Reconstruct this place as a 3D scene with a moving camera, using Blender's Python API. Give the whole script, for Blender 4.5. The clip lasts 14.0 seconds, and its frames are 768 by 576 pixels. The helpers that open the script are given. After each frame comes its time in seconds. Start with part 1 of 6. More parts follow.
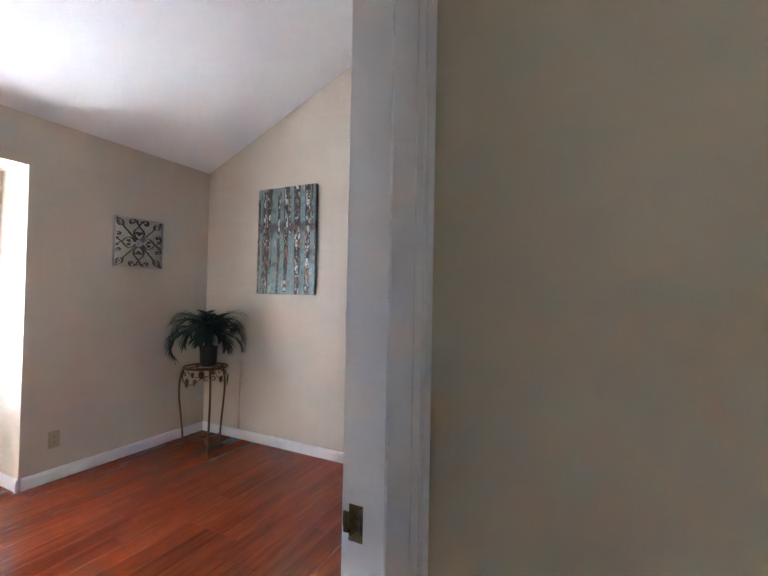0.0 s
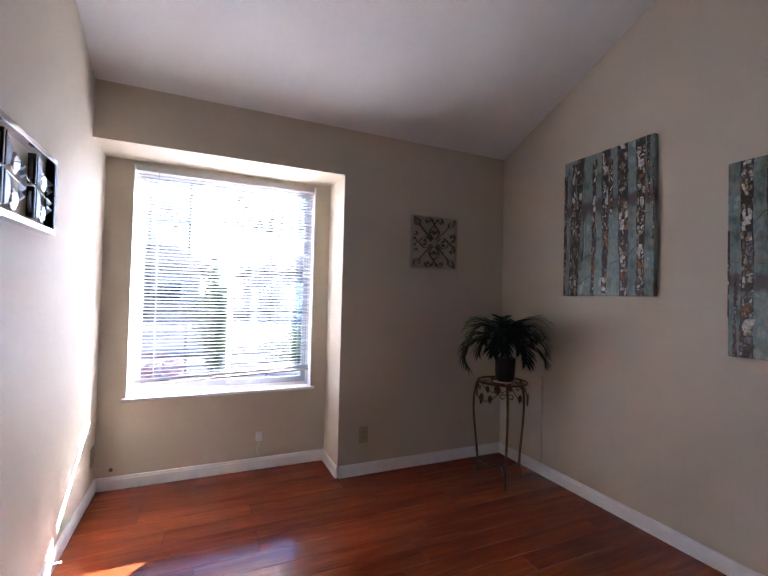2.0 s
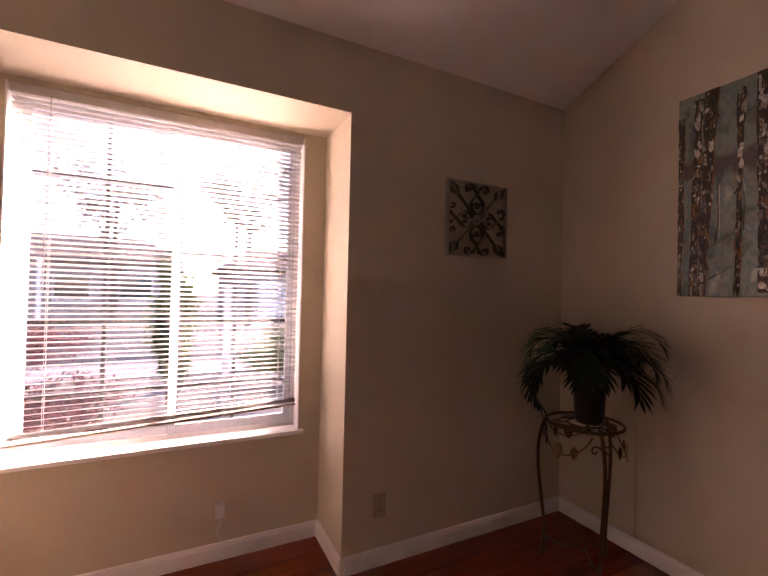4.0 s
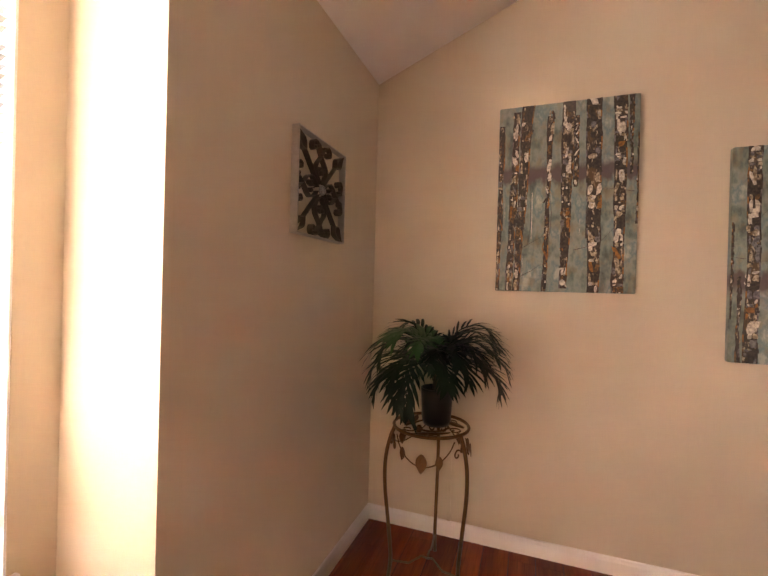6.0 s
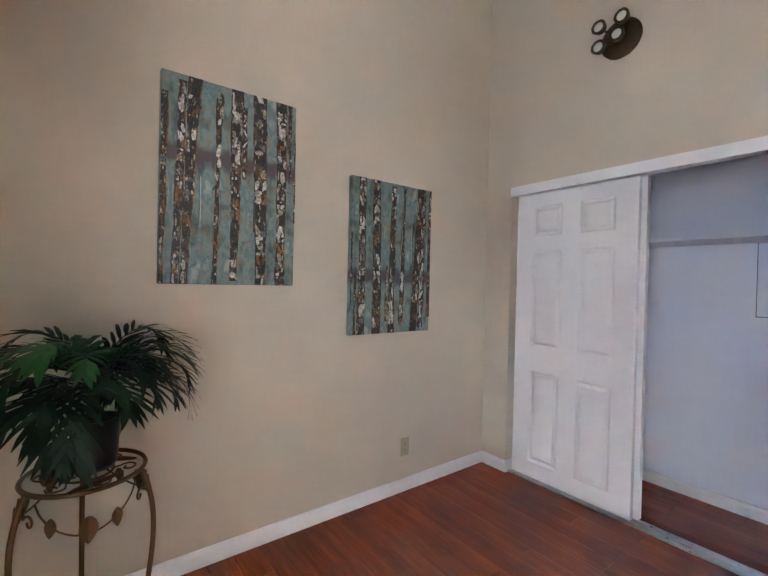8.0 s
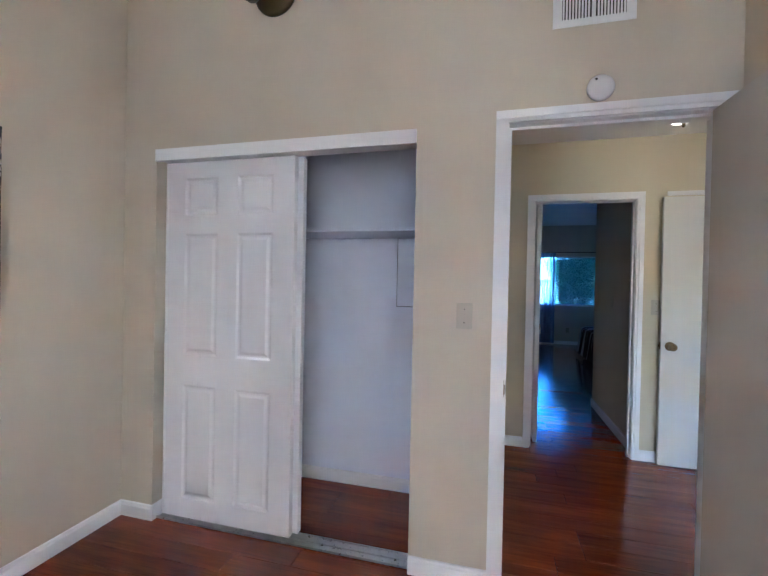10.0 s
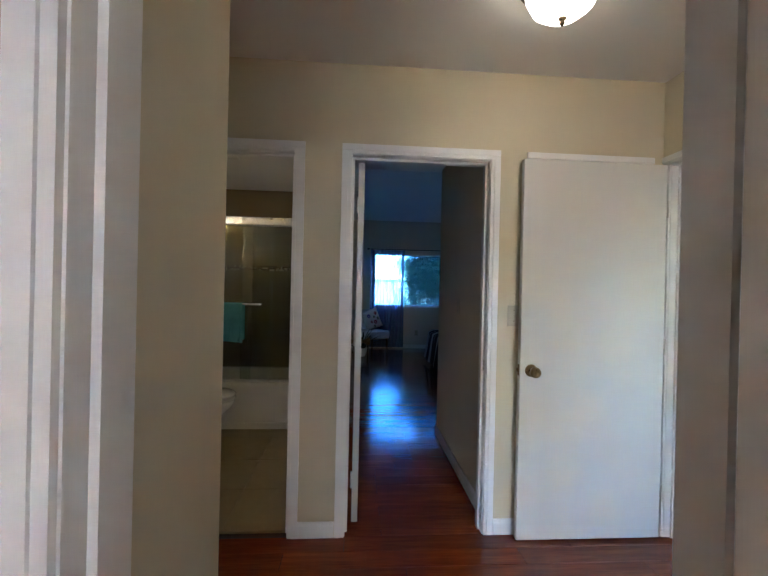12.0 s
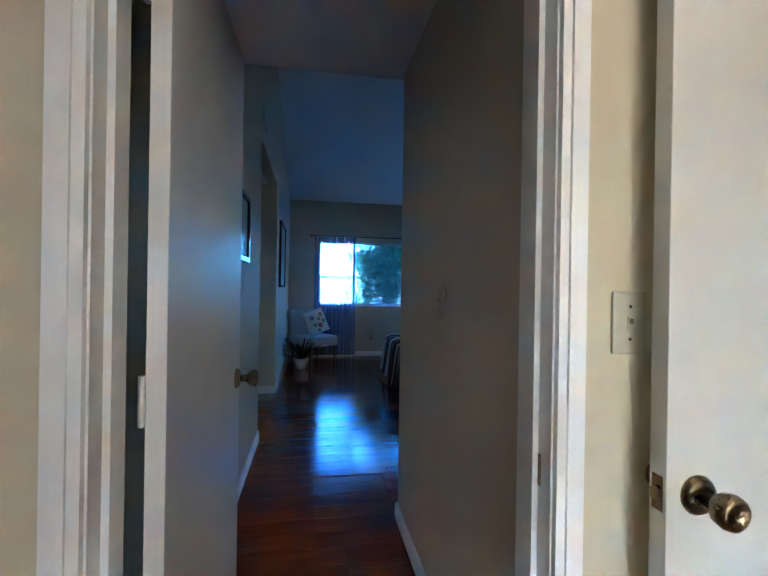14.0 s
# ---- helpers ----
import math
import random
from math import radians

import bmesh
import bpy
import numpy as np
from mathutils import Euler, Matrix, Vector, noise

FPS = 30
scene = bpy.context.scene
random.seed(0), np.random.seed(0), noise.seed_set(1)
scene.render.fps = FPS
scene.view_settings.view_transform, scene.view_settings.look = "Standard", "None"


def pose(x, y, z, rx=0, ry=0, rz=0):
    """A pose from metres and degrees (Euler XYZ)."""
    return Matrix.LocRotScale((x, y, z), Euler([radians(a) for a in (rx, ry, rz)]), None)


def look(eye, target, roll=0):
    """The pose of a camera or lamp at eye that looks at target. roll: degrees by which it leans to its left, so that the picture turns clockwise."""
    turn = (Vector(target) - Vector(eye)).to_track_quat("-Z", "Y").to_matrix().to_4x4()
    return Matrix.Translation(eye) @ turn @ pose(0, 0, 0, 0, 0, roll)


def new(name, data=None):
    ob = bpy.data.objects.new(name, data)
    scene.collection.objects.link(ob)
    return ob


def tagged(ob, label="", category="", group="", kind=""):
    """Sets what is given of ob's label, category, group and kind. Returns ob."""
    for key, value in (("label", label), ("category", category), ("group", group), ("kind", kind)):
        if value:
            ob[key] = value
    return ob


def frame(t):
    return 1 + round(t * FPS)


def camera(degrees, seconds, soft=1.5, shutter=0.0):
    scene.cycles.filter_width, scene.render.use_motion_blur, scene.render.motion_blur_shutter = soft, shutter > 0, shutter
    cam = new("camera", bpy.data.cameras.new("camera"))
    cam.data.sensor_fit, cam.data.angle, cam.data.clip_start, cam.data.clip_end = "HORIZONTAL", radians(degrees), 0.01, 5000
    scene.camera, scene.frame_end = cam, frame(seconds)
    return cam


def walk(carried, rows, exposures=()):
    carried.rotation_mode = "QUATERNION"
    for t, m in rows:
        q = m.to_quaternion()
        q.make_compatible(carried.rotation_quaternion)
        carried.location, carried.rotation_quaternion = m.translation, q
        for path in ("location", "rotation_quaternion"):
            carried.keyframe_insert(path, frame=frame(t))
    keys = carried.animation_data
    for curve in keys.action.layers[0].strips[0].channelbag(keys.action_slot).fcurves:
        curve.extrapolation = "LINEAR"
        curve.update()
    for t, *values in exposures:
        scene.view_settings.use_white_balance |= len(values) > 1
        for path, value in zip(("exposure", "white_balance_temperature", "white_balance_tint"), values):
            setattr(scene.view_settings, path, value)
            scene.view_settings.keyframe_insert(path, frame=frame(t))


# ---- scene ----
cam = camera(86.7, 14.0)

PATH = [
    (0, (-2.767, -0.415, 1.330), (-0.978, 0.481, 1.366), 1.1),
    (0.5, (-2.663, -0.335, 1.312), (-1.180, 1.003, 1.352), 1.4),
    (1, (-2.559, -0.214, 1.290), (-1.337, 1.361, 1.334), 1.3),
    (1.5, (-2.451, -0.074, 1.285), (-1.462, 1.66, 1.329), 1.3),
    (2, (-2.331, 0.134, 1.281), (-1.52, 1.961, 1.327), 1.4),
    (2.2, (-2.305, 0.241, 1.28), (-1.534, 2.086, 1.326), 1.4),
    (4.3, (-2.121, 1.288, 1.306), (-1.153, 3.037, 1.335), 1.2),
    (4.5, (-2.143, 1.395, 1.311), (-1.02, 3.049, 1.334), 1.3),
    (5, (-2.159, 1.615, 1.306), (-0.694, 2.975, 1.324), 1.1),
    (5.5, (-2.153, 1.874, 1.333), (-0.427, 2.885, 1.326), 1.1),
    (6, (-2.182, 2.052, 1.326), (-0.3, 2.73, 1.32), 1.5),
    (6.5, (-2.168, 2.254, 1.342), (-0.18, 2.473, 1.324), 1.3),
    (7, (-2.075, 2.388, 1.345), (-0.084, 2.199, 1.323), 1.4),
    (7.5, (-2.035, 2.441, 1.342), (-0.161, 1.741, 1.328), 1.4),
    (8, (-2.013, 2.501, 1.344), (-0.419, 1.293, 1.323), 1.3),
    (8.5, (-1.999, 2.451, 1.321), (-0.695, 0.935, 1.311), 1.1),
    (9, (-1.933, 2.327, 1.313), (-0.921, 0.602, 1.308), 1.1),
    (9.2, (-1.941, 2.253, 1.323), (-1.033, 0.471, 1.313), 1.1),
    (11.3, (-2.243, 0.952, 1.347), (-2.211, -1.048, 1.336), 1.3),
    (11.5, (-2.28, 0.799, 1.346), (-2.298, -1.2, 1.337), 1.3),
    (12, (-2.381, 0.446, 1.342), (-2.52, -1.55, 1.337), 1.3),
    (12.5, (-2.457, 0.1, 1.337), (-2.683, -1.888, 1.339), 1.4),
    (13, (-2.495, -0.249, 1.317), (-2.792, -2.226, 1.311), 1.1),
    (13.5, (-2.596, -0.639, 1.278), (-2.936, -2.61, 1.271), 0.8),
    (14, (-2.674, -1.072, 1.258), (-3.019, -3.042, 1.256), 0.9),
]
EXPOSURES = [(0.0, 6.7, 5200, 13), (0.5, 6.1, 4700, 11), (1.0, 5.63, 4350, 6), (1.5, 5.4, 4350, 6), (2.2, 5.28, 6200, 30), (4.3, 4.65, 8900, 54), (4.5, 4.65, 9500, 56), (5.0, 5.65, 12000, 61), (5.5, 6.35, 12500, 49), (6.0, 6.4, 8700, 35), (6.5, 6.5, 6900, 27), (7.5, 6.38, 5800, 14), (8.5, 6.35, 5500, 11), (9.0, 6.36, 5400, 10), (11.5, 6.3, 5700, 12), (12.0, 6.4, 5900, 12), (12.5, 6.82, 6100, 11), (13.2, 7.0, 6300, 8), (14.0, 7.1, 5700, 8)]
walk(cam, [(t, look(eye, target, roll)) for t, eye, target, roll in PATH], EXPOSURES)

# ---- world and sun ----
world = bpy.data.worlds.new("sky")
scene.world = world
world.use_nodes = True
wn = world.node_tree.nodes
sky = wn.new("ShaderNodeTexSky")
sky.sky_type, sky.sun_disc = "NISHITA", False
sky.air_density, sky.dust_density, sky.ozone_density = 1.0, 0.15, 2.0
SUN_TO = Vector((-0.84, -0.90, -0.60)).normalized()
sky.sun_elevation = math.asin(-SUN_TO.z)
sky.sun_rotation = math.atan2(-SUN_TO.x, -SUN_TO.y)
world.node_tree.links.new(sky.outputs[0], wn["Background"].inputs[0])
wn["Background"].inputs[1].default_value = 0.15
sun_data = bpy.data.lights.new("sun", "SUN")
sun_data.energy, sun_data.angle, sun_data.color = 3.2, radians(0.5), (1.0, 0.94, 0.85)
sun = new("sun", sun_data)
sun.matrix_world = look((5, 8, 8), Vector((5, 8, 8)) + SUN_TO)

# fill light for the hall, in an added, unseen landing beside the small bedroom
day = bpy.data.lights.new("landing_window_light", "AREA")
day.shape, day.size, day.size_y, day.energy, day.color = "RECTANGLE", 0.54, 1.0, 0.05, (1.0, 0.97, 0.90)
new("landing_window_light", day).matrix_world = look((-3.58, 3.17, 1.5), (-3.58, 0, 1.3))

# ---- plan, in metres ----
WX, NY, RY = -2.93, 2.90, 3.26            # west wall, north wall, back of the window recess
RX = -1.43                                # east side of the recess
D1E, D1W = -2.08, -2.872                   # door of the small bedroom
HS, HW, HC = -1.74, -4.10, 2.53           # hall: far wall, west wall, ceiling
PX, PY = -1.98, -0.83                     # corner of the passage's east wall
B1E, B1W = -1.27, -2.043                   # bathroom door
D2E, D2W = -2.350, -3.10                  # door of the big bedroom
CE, CW = -2.25, -3.15                     # corridor walls
FY = -8.50                                # window wall of the big bedroom
HEAD = 2.045


# ---- building helpers ----
def mesh_of(name, bm, mat, smooth=False):
    me = bpy.data.meshes.new(name)
    bmesh.ops.recalc_face_normals(bm, faces=bm.faces)
    bm.to_mesh(me)
    bm.free()
    for m in (mat if isinstance(mat, (list, tuple)) else [mat]):
        me.materials.append(m)
    if smooth:
        for p in me.polygons:
            p.use_smooth = True
    return me


def part(name, bm, mat, parent=None, label="", smooth=False, kind=""):
    ob = new(name, mesh_of(name, bm, mat, smooth))
    if parent is not None:
        ob.parent = parent
    return tagged(ob, label=label, kind=kind)


def thing(name, label, category, at=(0, 0, 0), rz=0, group=""):
    ob = new(name)
    ob.empty_display_size = 0.05
    ob.matrix_basis = pose(*at, 0, 0, rz)
    return tagged(ob, label, category, group)


def box(bm, x0, y0, z0, x1, y1, z1, bevel=0.0):
    x0, x1 = min(x0, x1), max(x0, x1)
    y0, y1 = min(y0, y1), max(y0, y1)
    z0, z1 = min(z0, z1), max(z0, z1)
    v = [bm.verts.new(p) for p in ((x0, y0, z0), (x1, y0, z0), (x1, y1, z0), (x0, y1, z0), (x0, y0, z1), (x1, y0, z1), (x1, y1, z1), (x0, y1, z1))]
    fs = [bm.faces.new([v[i] for i in f]) for f in ((3, 2, 1, 0), (4, 5, 6, 7), (0, 1, 5, 4), (1, 2, 6, 5), (2, 3, 7, 6), (3, 0, 4, 7))]
    if bevel:
        es = list({e for f in fs for e in f.edges})
        bmesh.ops.bevel(bm, geom=es, offset=bevel, segments=2, profile=0.5, affect="EDGES")
    return bm


def boxes(*bs, bevel=0.0):
    bm = bmesh.new()
    for b in bs:
        box(bm, *b, bevel=bevel)
    return bm


def ring(bm, at, r, axis="Z", n=24, ry=None):
    """A closed ring of vertices round a point."""
    out = []
    for i in range(n):
        a = 2 * math.pi * i / n
        u, w = r * math.cos(a), (ry if ry is not None else r) * math.sin(a)
        d = {"Z": (u, w, 0), "Y": (u, 0, w), "X": (0, u, w)}[axis]
        out.append(bm.verts.new((at[0] + d[0], at[1] + d[1], at[2] + d[2])))
    return out


def skin(bm, rings, cap0=True, cap1=True):
    for a, b in zip(rings, rings[1:]):
        for i in range(len(a)):
            j = (i + 1) % len(a)
            bm.faces.new((a[i], a[j], b[j], b[i]))
    if cap0:
        bm.faces.new(rings[0][::-1])
    if cap1:
        bm.faces.new(rings[-1])
    return bm


def lathe(profile, at=(0, 0, 0), axis="Z", n=24, bm=None, cap0=True, cap1=True):
    """profile: (radius, height) along the axis."""
    bm = bm or bmesh.new()
    k = {"Z": (0, 0, 1), "Y": (0, 1, 0), "X": (1, 0, 0)}[axis]
    rs = [ring(bm, tuple(at[i] + k[i] * h for i in range(3)), max(r, 0.0004), axis, n) for r, h in profile]
    return skin(bm, rs, cap0, cap1)


def tube(bm, pts, r, n=8, r1=None, flat=1.0):
    """A round bar along a line of points, tapering from r to r1."""
    pts = [Vector(p) for p in pts]
    r1 = r if r1 is None else r1
    rs, up = [], Vector((0, 0, 1))
    for i, p in enumerate(pts):
        d = (pts[min(i + 1, len(pts) - 1)] - pts[max(i - 1, 0)]).normalized()
        s = d.cross(up)
        if s.length < 0.05:
            s = d.cross(Vector((0, 1, 0)))
        s.normalize()
        u = s.cross(d).normalized()
        up = u
        q = r + (r1 - r) * i / max(1, len(pts) - 1)
        rs.append([bm.verts.new(p + s * q * math.cos(2 * math.pi * k / n) + u * q * flat * math.sin(2 * math.pi * k / n)) for k in range(n)])
    return skin(bm, rs)


def arc(c, r, a0, a1, plane="XZ", n=12, y=0.0, grow=0.0):
    """Points on a curl in a plane; grow shrinks the radius towards the end."""
    out = []
    for i in range(n + 1):
        f = i / n
        a = radians(a0 + (a1 - a0) * f)
        q = r * (1 - grow * f)
        u, w = c[0] + q * math.cos(a), c[1] + q * math.sin(a)
        out.append({"XZ": (u, y, w), "YZ": (y, u, w), "XY": (u, w, y)}[plane])
    return out


# ---- materials ----
class Mat:
    """A node material with a few shorthands."""

    def __init__(self, name, rough=0.5, metal=0.0, spec=0.5):
        self.m = bpy.data.materials.new(name)
        self.m.use_nodes = True
        self.n, self.l = self.m.node_tree.nodes, self.m.node_tree.links
        self.b = self.n["Principled BSDF"]
        self.b.inputs["Roughness"].default_value = rough
        self.b.inputs["Metallic"].default_value = metal
        self.b.inputs["Specular IOR Level"].default_value = spec
        self.tc = None

    def coord(self, scale=(1, 1, 1), kind="Object", rot=(0, 0, 0)):
        if self.tc is None:
            self.tc = self.n.new("ShaderNodeTexCoord")
        mp = self.n.new("ShaderNodeMapping")
        mp.inputs["Scale"].default_value = scale
        mp.inputs["Rotation"].default_value = [radians(a) for a in rot]
        self.l.new(self.tc.outputs[kind], mp.inputs[0])
        return mp.outputs[0]

    def noise(self, scale, detail=4, rough=0.6, vec=None, out="Fac"):
        t = self.n.new("ShaderNodeTexNoise")
        t.inputs["Scale"].default_value, t.inputs["Detail"].default_value, t.inputs["Roughness"].default_value = scale, detail, rough
        self.l.new(vec if vec is not None else self.coord(), t.inputs["Vector"])
        return t.outputs[out]

    def ramp(self, fac, stops, interp="LINEAR"):
        r = self.n.new("ShaderNodeValToRGB")
        r.color_ramp.interpolation = interp
        e = r.color_ramp.elements
        while len(e) < len(stops):
            e.new(0.5)
        for k, (p, c) in zip(e, stops):
            k.position, k.color = p, (*c, 1) if len(c) == 3 else c
        self.l.new(fac, r.inputs[0])
        return r.outputs[0]

    def mix(self, fac, a, b, mode="MIX"):
        x = self.n.new("ShaderNodeMix")
        x.data_type, x.blend_type = "RGBA", mode
        for s, v in ((x.inputs[0], fac), (x.inputs[6], a), (x.inputs[7], b)):
            if isinstance(v, (int, float)):
                s.default_value = v
            elif isinstance(v, tuple):
                s.default_value = (*v, 1)
            else:
                self.l.new(v, s)
        return x.outputs[2]

    def color(self, v):
        if isinstance(v, tuple):
            self.b.inputs["Base Color"].default_value = (*v, 1)
        else:
            self.l.new(v, self.b.inputs["Base Color"])
        return self

    def set(self, name, v):
        if isinstance(v, (int, float)):
            self.b.inputs[name].default_value = v
        else:
            self.l.new(v, self.b.inputs[name])
        return self

    def bump(self, h, strength=0.2, dist=0.002):
        b = self.n.new("ShaderNodeBump")
        b.inputs["Strength"].default_value, b.inputs["Distance"].default_value = strength, dist
        self.l.new(h, b.inputs["Height"])
        self.l.new(b.outputs[0], self.b.inputs["Normal"])
        return self


def paint(name, c, rough=0.6, var=0.06, peel=0.25, scale=170, spec=0.4):
    m = Mat(name, rough, spec=spec)
    d = tuple(x * (1 - var) for x in c)
    big = m.noise(1.3, 3)
    m.color(m.mix(m.ramp(big, [(0.35, (0, 0, 0)), (0.7, (1, 1, 1))]), c, d))
    m.bump(m.noise(scale, 3, 0.55), peel, 0.0015)
    m.set("Roughness", m.ramp(m.noise(5, 3), [(0.3, (rough - 0.05,) * 3), (0.7, (rough + 0.06,) * 3)]))
    return m.m


def metal(name, c, rough=0.3, var=0.3):
    m = Mat(name, rough, 1.0)
    m.color(m.mix(m.noise(40, 4), c, tuple(x * (1 - var) for x in c)))
    m.set("Roughness", m.ramp(m.noise(60, 3), [(0.3, (rough * 0.8,) * 3), (0.7, (min(1, rough * 1.4),) * 3)]))
    return m.m


def plastic(name, c, rough=0.4, var=0.05):
    m = Mat(name, rough)
    m.color(m.mix(m.noise(9, 3), c, tuple(x * (1 - var) for x in c)))
    m.bump(m.noise(400, 2), 0.06, 0.0005)
    return m.m


def glow(name, c, power, base=(0.9, 0.88, 0.8)):
    m = Mat(name, 0.3)
    m.color(base)
    m.b.inputs["Emission Color"].default_value = (*c, 1)
    m.b.inputs["Emission Strength"].default_value = power
    return m.m


def plank_mat(name="cherry_laminate"):
    m = Mat(name, 0.2, spec=0.5)
    info = m.n.new("ShaderNodeObjectInfo")
    off = m.n.new("ShaderNodeVectorMath")
    off.operation = "SCALE"
    off.inputs[0].default_value = (37, 11, 5)
    m.l.new(info.outputs["Random"], off.inputs["Scale"])
    add = m.n.new("ShaderNodeVectorMath")
    tc = m.n.new("ShaderNodeTexCoord")
    m.l.new(tc.outputs["Object"], add.inputs[0])
    m.l.new(off.outputs[0], add.inputs[1])

    def at(sx, sy):
        mp = m.n.new("ShaderNodeMapping")
        mp.inputs["Scale"].default_value = (sx, sy, 1)
        m.l.new(add.outputs[0], mp.inputs[0])
        return mp.outputs[0]
    fine = m.noise(1, 5, 0.65, at(6, 130))
    mid = m.noise(1, 4, 0.6, at(2.2, 26))
    wide = m.noise(1, 3, 0.5, at(1.2, 7))
    body = m.ramp(mid, [(0.25, (0.11, 0.016, 0.005)), (0.5, (0.21, 0.036, 0.010)), (0.78, (0.33, 0.070, 0.019))])
    body = m.mix(m.ramp(fine, [(0.36, (0.72, 0.72, 0.72)), (0.52, (0, 0, 0))]), body, (0.075, 0.011, 0.004))
    body = m.mix(0.35, body, m.ramp(wide, [(0.3, (0.12, 0.018, 0.006)), (0.7, (0.38, 0.09, 0.026))]))
    tone = m.ramp(info.outputs["Random"], [(0, (0.84, 0.84, 0.84)), (1, (1.10, 1.09, 1.08))])
    m.color(m.mix(1.0, body, tone, "MULTIPLY"))
    m.set("Roughness", m.ramp(m.noise(3, 4), [(0.3, (0.11,) * 3), (0.75, (0.19,) * 3)]))
    m.bump(fine, 0.05, 0.0006)
    return m.m


WALL = paint("beige_wall_paint", (0.63, 0.553, 0.435))
HALLWALL = paint("cream_wall_paint", (0.66, 0.588, 0.43))
CEIL = paint("white_ceiling_paint", (0.86, 0.85, 0.84), 0.8, 0.03, 0.4, 120)
TRIM = paint("white_gloss_trim", (0.86, 0.855, 0.85), 0.38, 0.02, 0.03, 60, 0.5)
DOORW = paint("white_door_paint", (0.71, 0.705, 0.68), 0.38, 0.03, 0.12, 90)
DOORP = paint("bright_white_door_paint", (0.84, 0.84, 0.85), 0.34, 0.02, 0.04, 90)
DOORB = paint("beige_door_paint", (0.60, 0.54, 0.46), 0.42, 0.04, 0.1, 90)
CLOSETW = paint("white_closet_paint", (0.84, 0.87, 0.96), 0.55, 0.05)
PLANK = plank_mat()
GAP = paint("dark_floor_gap", (0.03, 0.008, 0.004), 0.6)
BRONZE = metal("oiled_bronze", (0.12, 0.085, 0.05), 0.38)
BRASS = metal("antique_brass", (0.26, 0.185, 0.10), 0.28)
STEEL = metal("brushed_steel", (0.62, 0.62, 0.62), 0.3, 0.1)
IVORY = plastic("ivory_plastic", (0.41, 0.355, 0.22), 0.35)
IVORYL = plastic("pale_ivory_plastic", (0.53, 0.48, 0.365), 0.35)
IVORYD = plastic("dark_slot", (0.05, 0.045, 0.04), 0.6)
WHITEP = plastic("white_plastic", (0.78, 0.78, 0.76), 0.35)


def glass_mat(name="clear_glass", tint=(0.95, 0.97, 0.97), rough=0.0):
    m = Mat(name, rough)
    m.color(tint)
    m.b.inputs["Transmission Weight"].default_value = 1.0
    m.b.inputs["IOR"].default_value = 1.45
    return m.m


# dark tint added to hold down the brightness of the view outside
GLASS = glass_mat("view_dimming_glass", (0.16, 0.17, 0.19))


def pane(name, bm, parent, label="", mat=None):
    ob = part(name, bm, mat or GLASS, parent, label)
    ob.visible_shadow = False
    return ob


# ---- structure ----
def wall(name, axis, at, thick, a0, a1, z1, mat, holes=(), z0=0.0):
    """A wall along x (axis 'x', its face at y = at) or along y, growing by thick from its face; holes: (from, to, sill, head)."""
    bm = bmesh.new()

    def piece(p, q, lo, hi):
        if q - p > 1e-4 and hi - lo > 1e-4:
            if axis == "x":
                box(bm, p, at, lo, q, at + thick, hi)
            else:
                box(bm, at, p, lo, at + thick, q, hi)
    p = a0
    for h in sorted(holes):
        piece(p, h[0], z0, z1)
        piece(h[0], h[1], z0, h[2])
        piece(h[0], h[1], h[3], z1)
        p = h[1]
    piece(p, a1, z0, z1)
    return part(name, bm, mat, kind="structure")


WIN = (-2.775, -1.545, 0.575, 2.13)
wall("wall_east", "y", 0.0, 0.12, -0.13, NY + 0.5, 4.1, WALL)
wall("wall_west", "y", WX, -0.12, 0.0, RY + 0.14, 4.1, WALL)
wall("wall_north", "x", NY, 0.12, RX, 0.0, 4.1, WALL)
part("wall_north_header", boxes((WX, NY, 2.15, RX, NY + 0.12, 4.1)), WALL, kind="structure")
part("wall_recess_side", boxes((RX, NY + 0.12, 0, RX + 0.12, RY + 0.14, 2.9)), WALL, kind="structure")
wall("wall_recess_back", "x", RY, 0.14, WX, RX, 2.15, WALL, [(WIN[0], WIN[1], WIN[2], WIN[3])])
part("ceiling_recess", boxes((WX, NY + 0.12, 2.15, RX, RY + 0.14, 2.3)), WALL, kind="structure")
wall("wall_south", "x", 0.0, -0.13, WX, 0.0, 4.1, WALL, [(D1W - 0.02, D1E + 0.02, 0, HEAD + 0.02), (-1.672, -0.215, 0, 2.055)])


def slope_slab(name, x0, x1, ya, za, yb, zb, mat, t=0.15):
    bm = bmesh.new()
    lo = [bm.verts.new(p) for p in ((x0, ya, za), (x1, ya, za), (x1, yb, zb), (x0, yb, zb))]
    hi = [bm.verts.new(v.co + Vector((0, 0, t))) for v in lo]
    skin(bm, [lo, hi])
    return part(name, bm, mat, kind="structure")


slope_slab("ceiling", WX, 0, NY + 0.02, 2.485 - 0.009, -0.02, 2.485 + 0.43 * 2.92, CEIL)

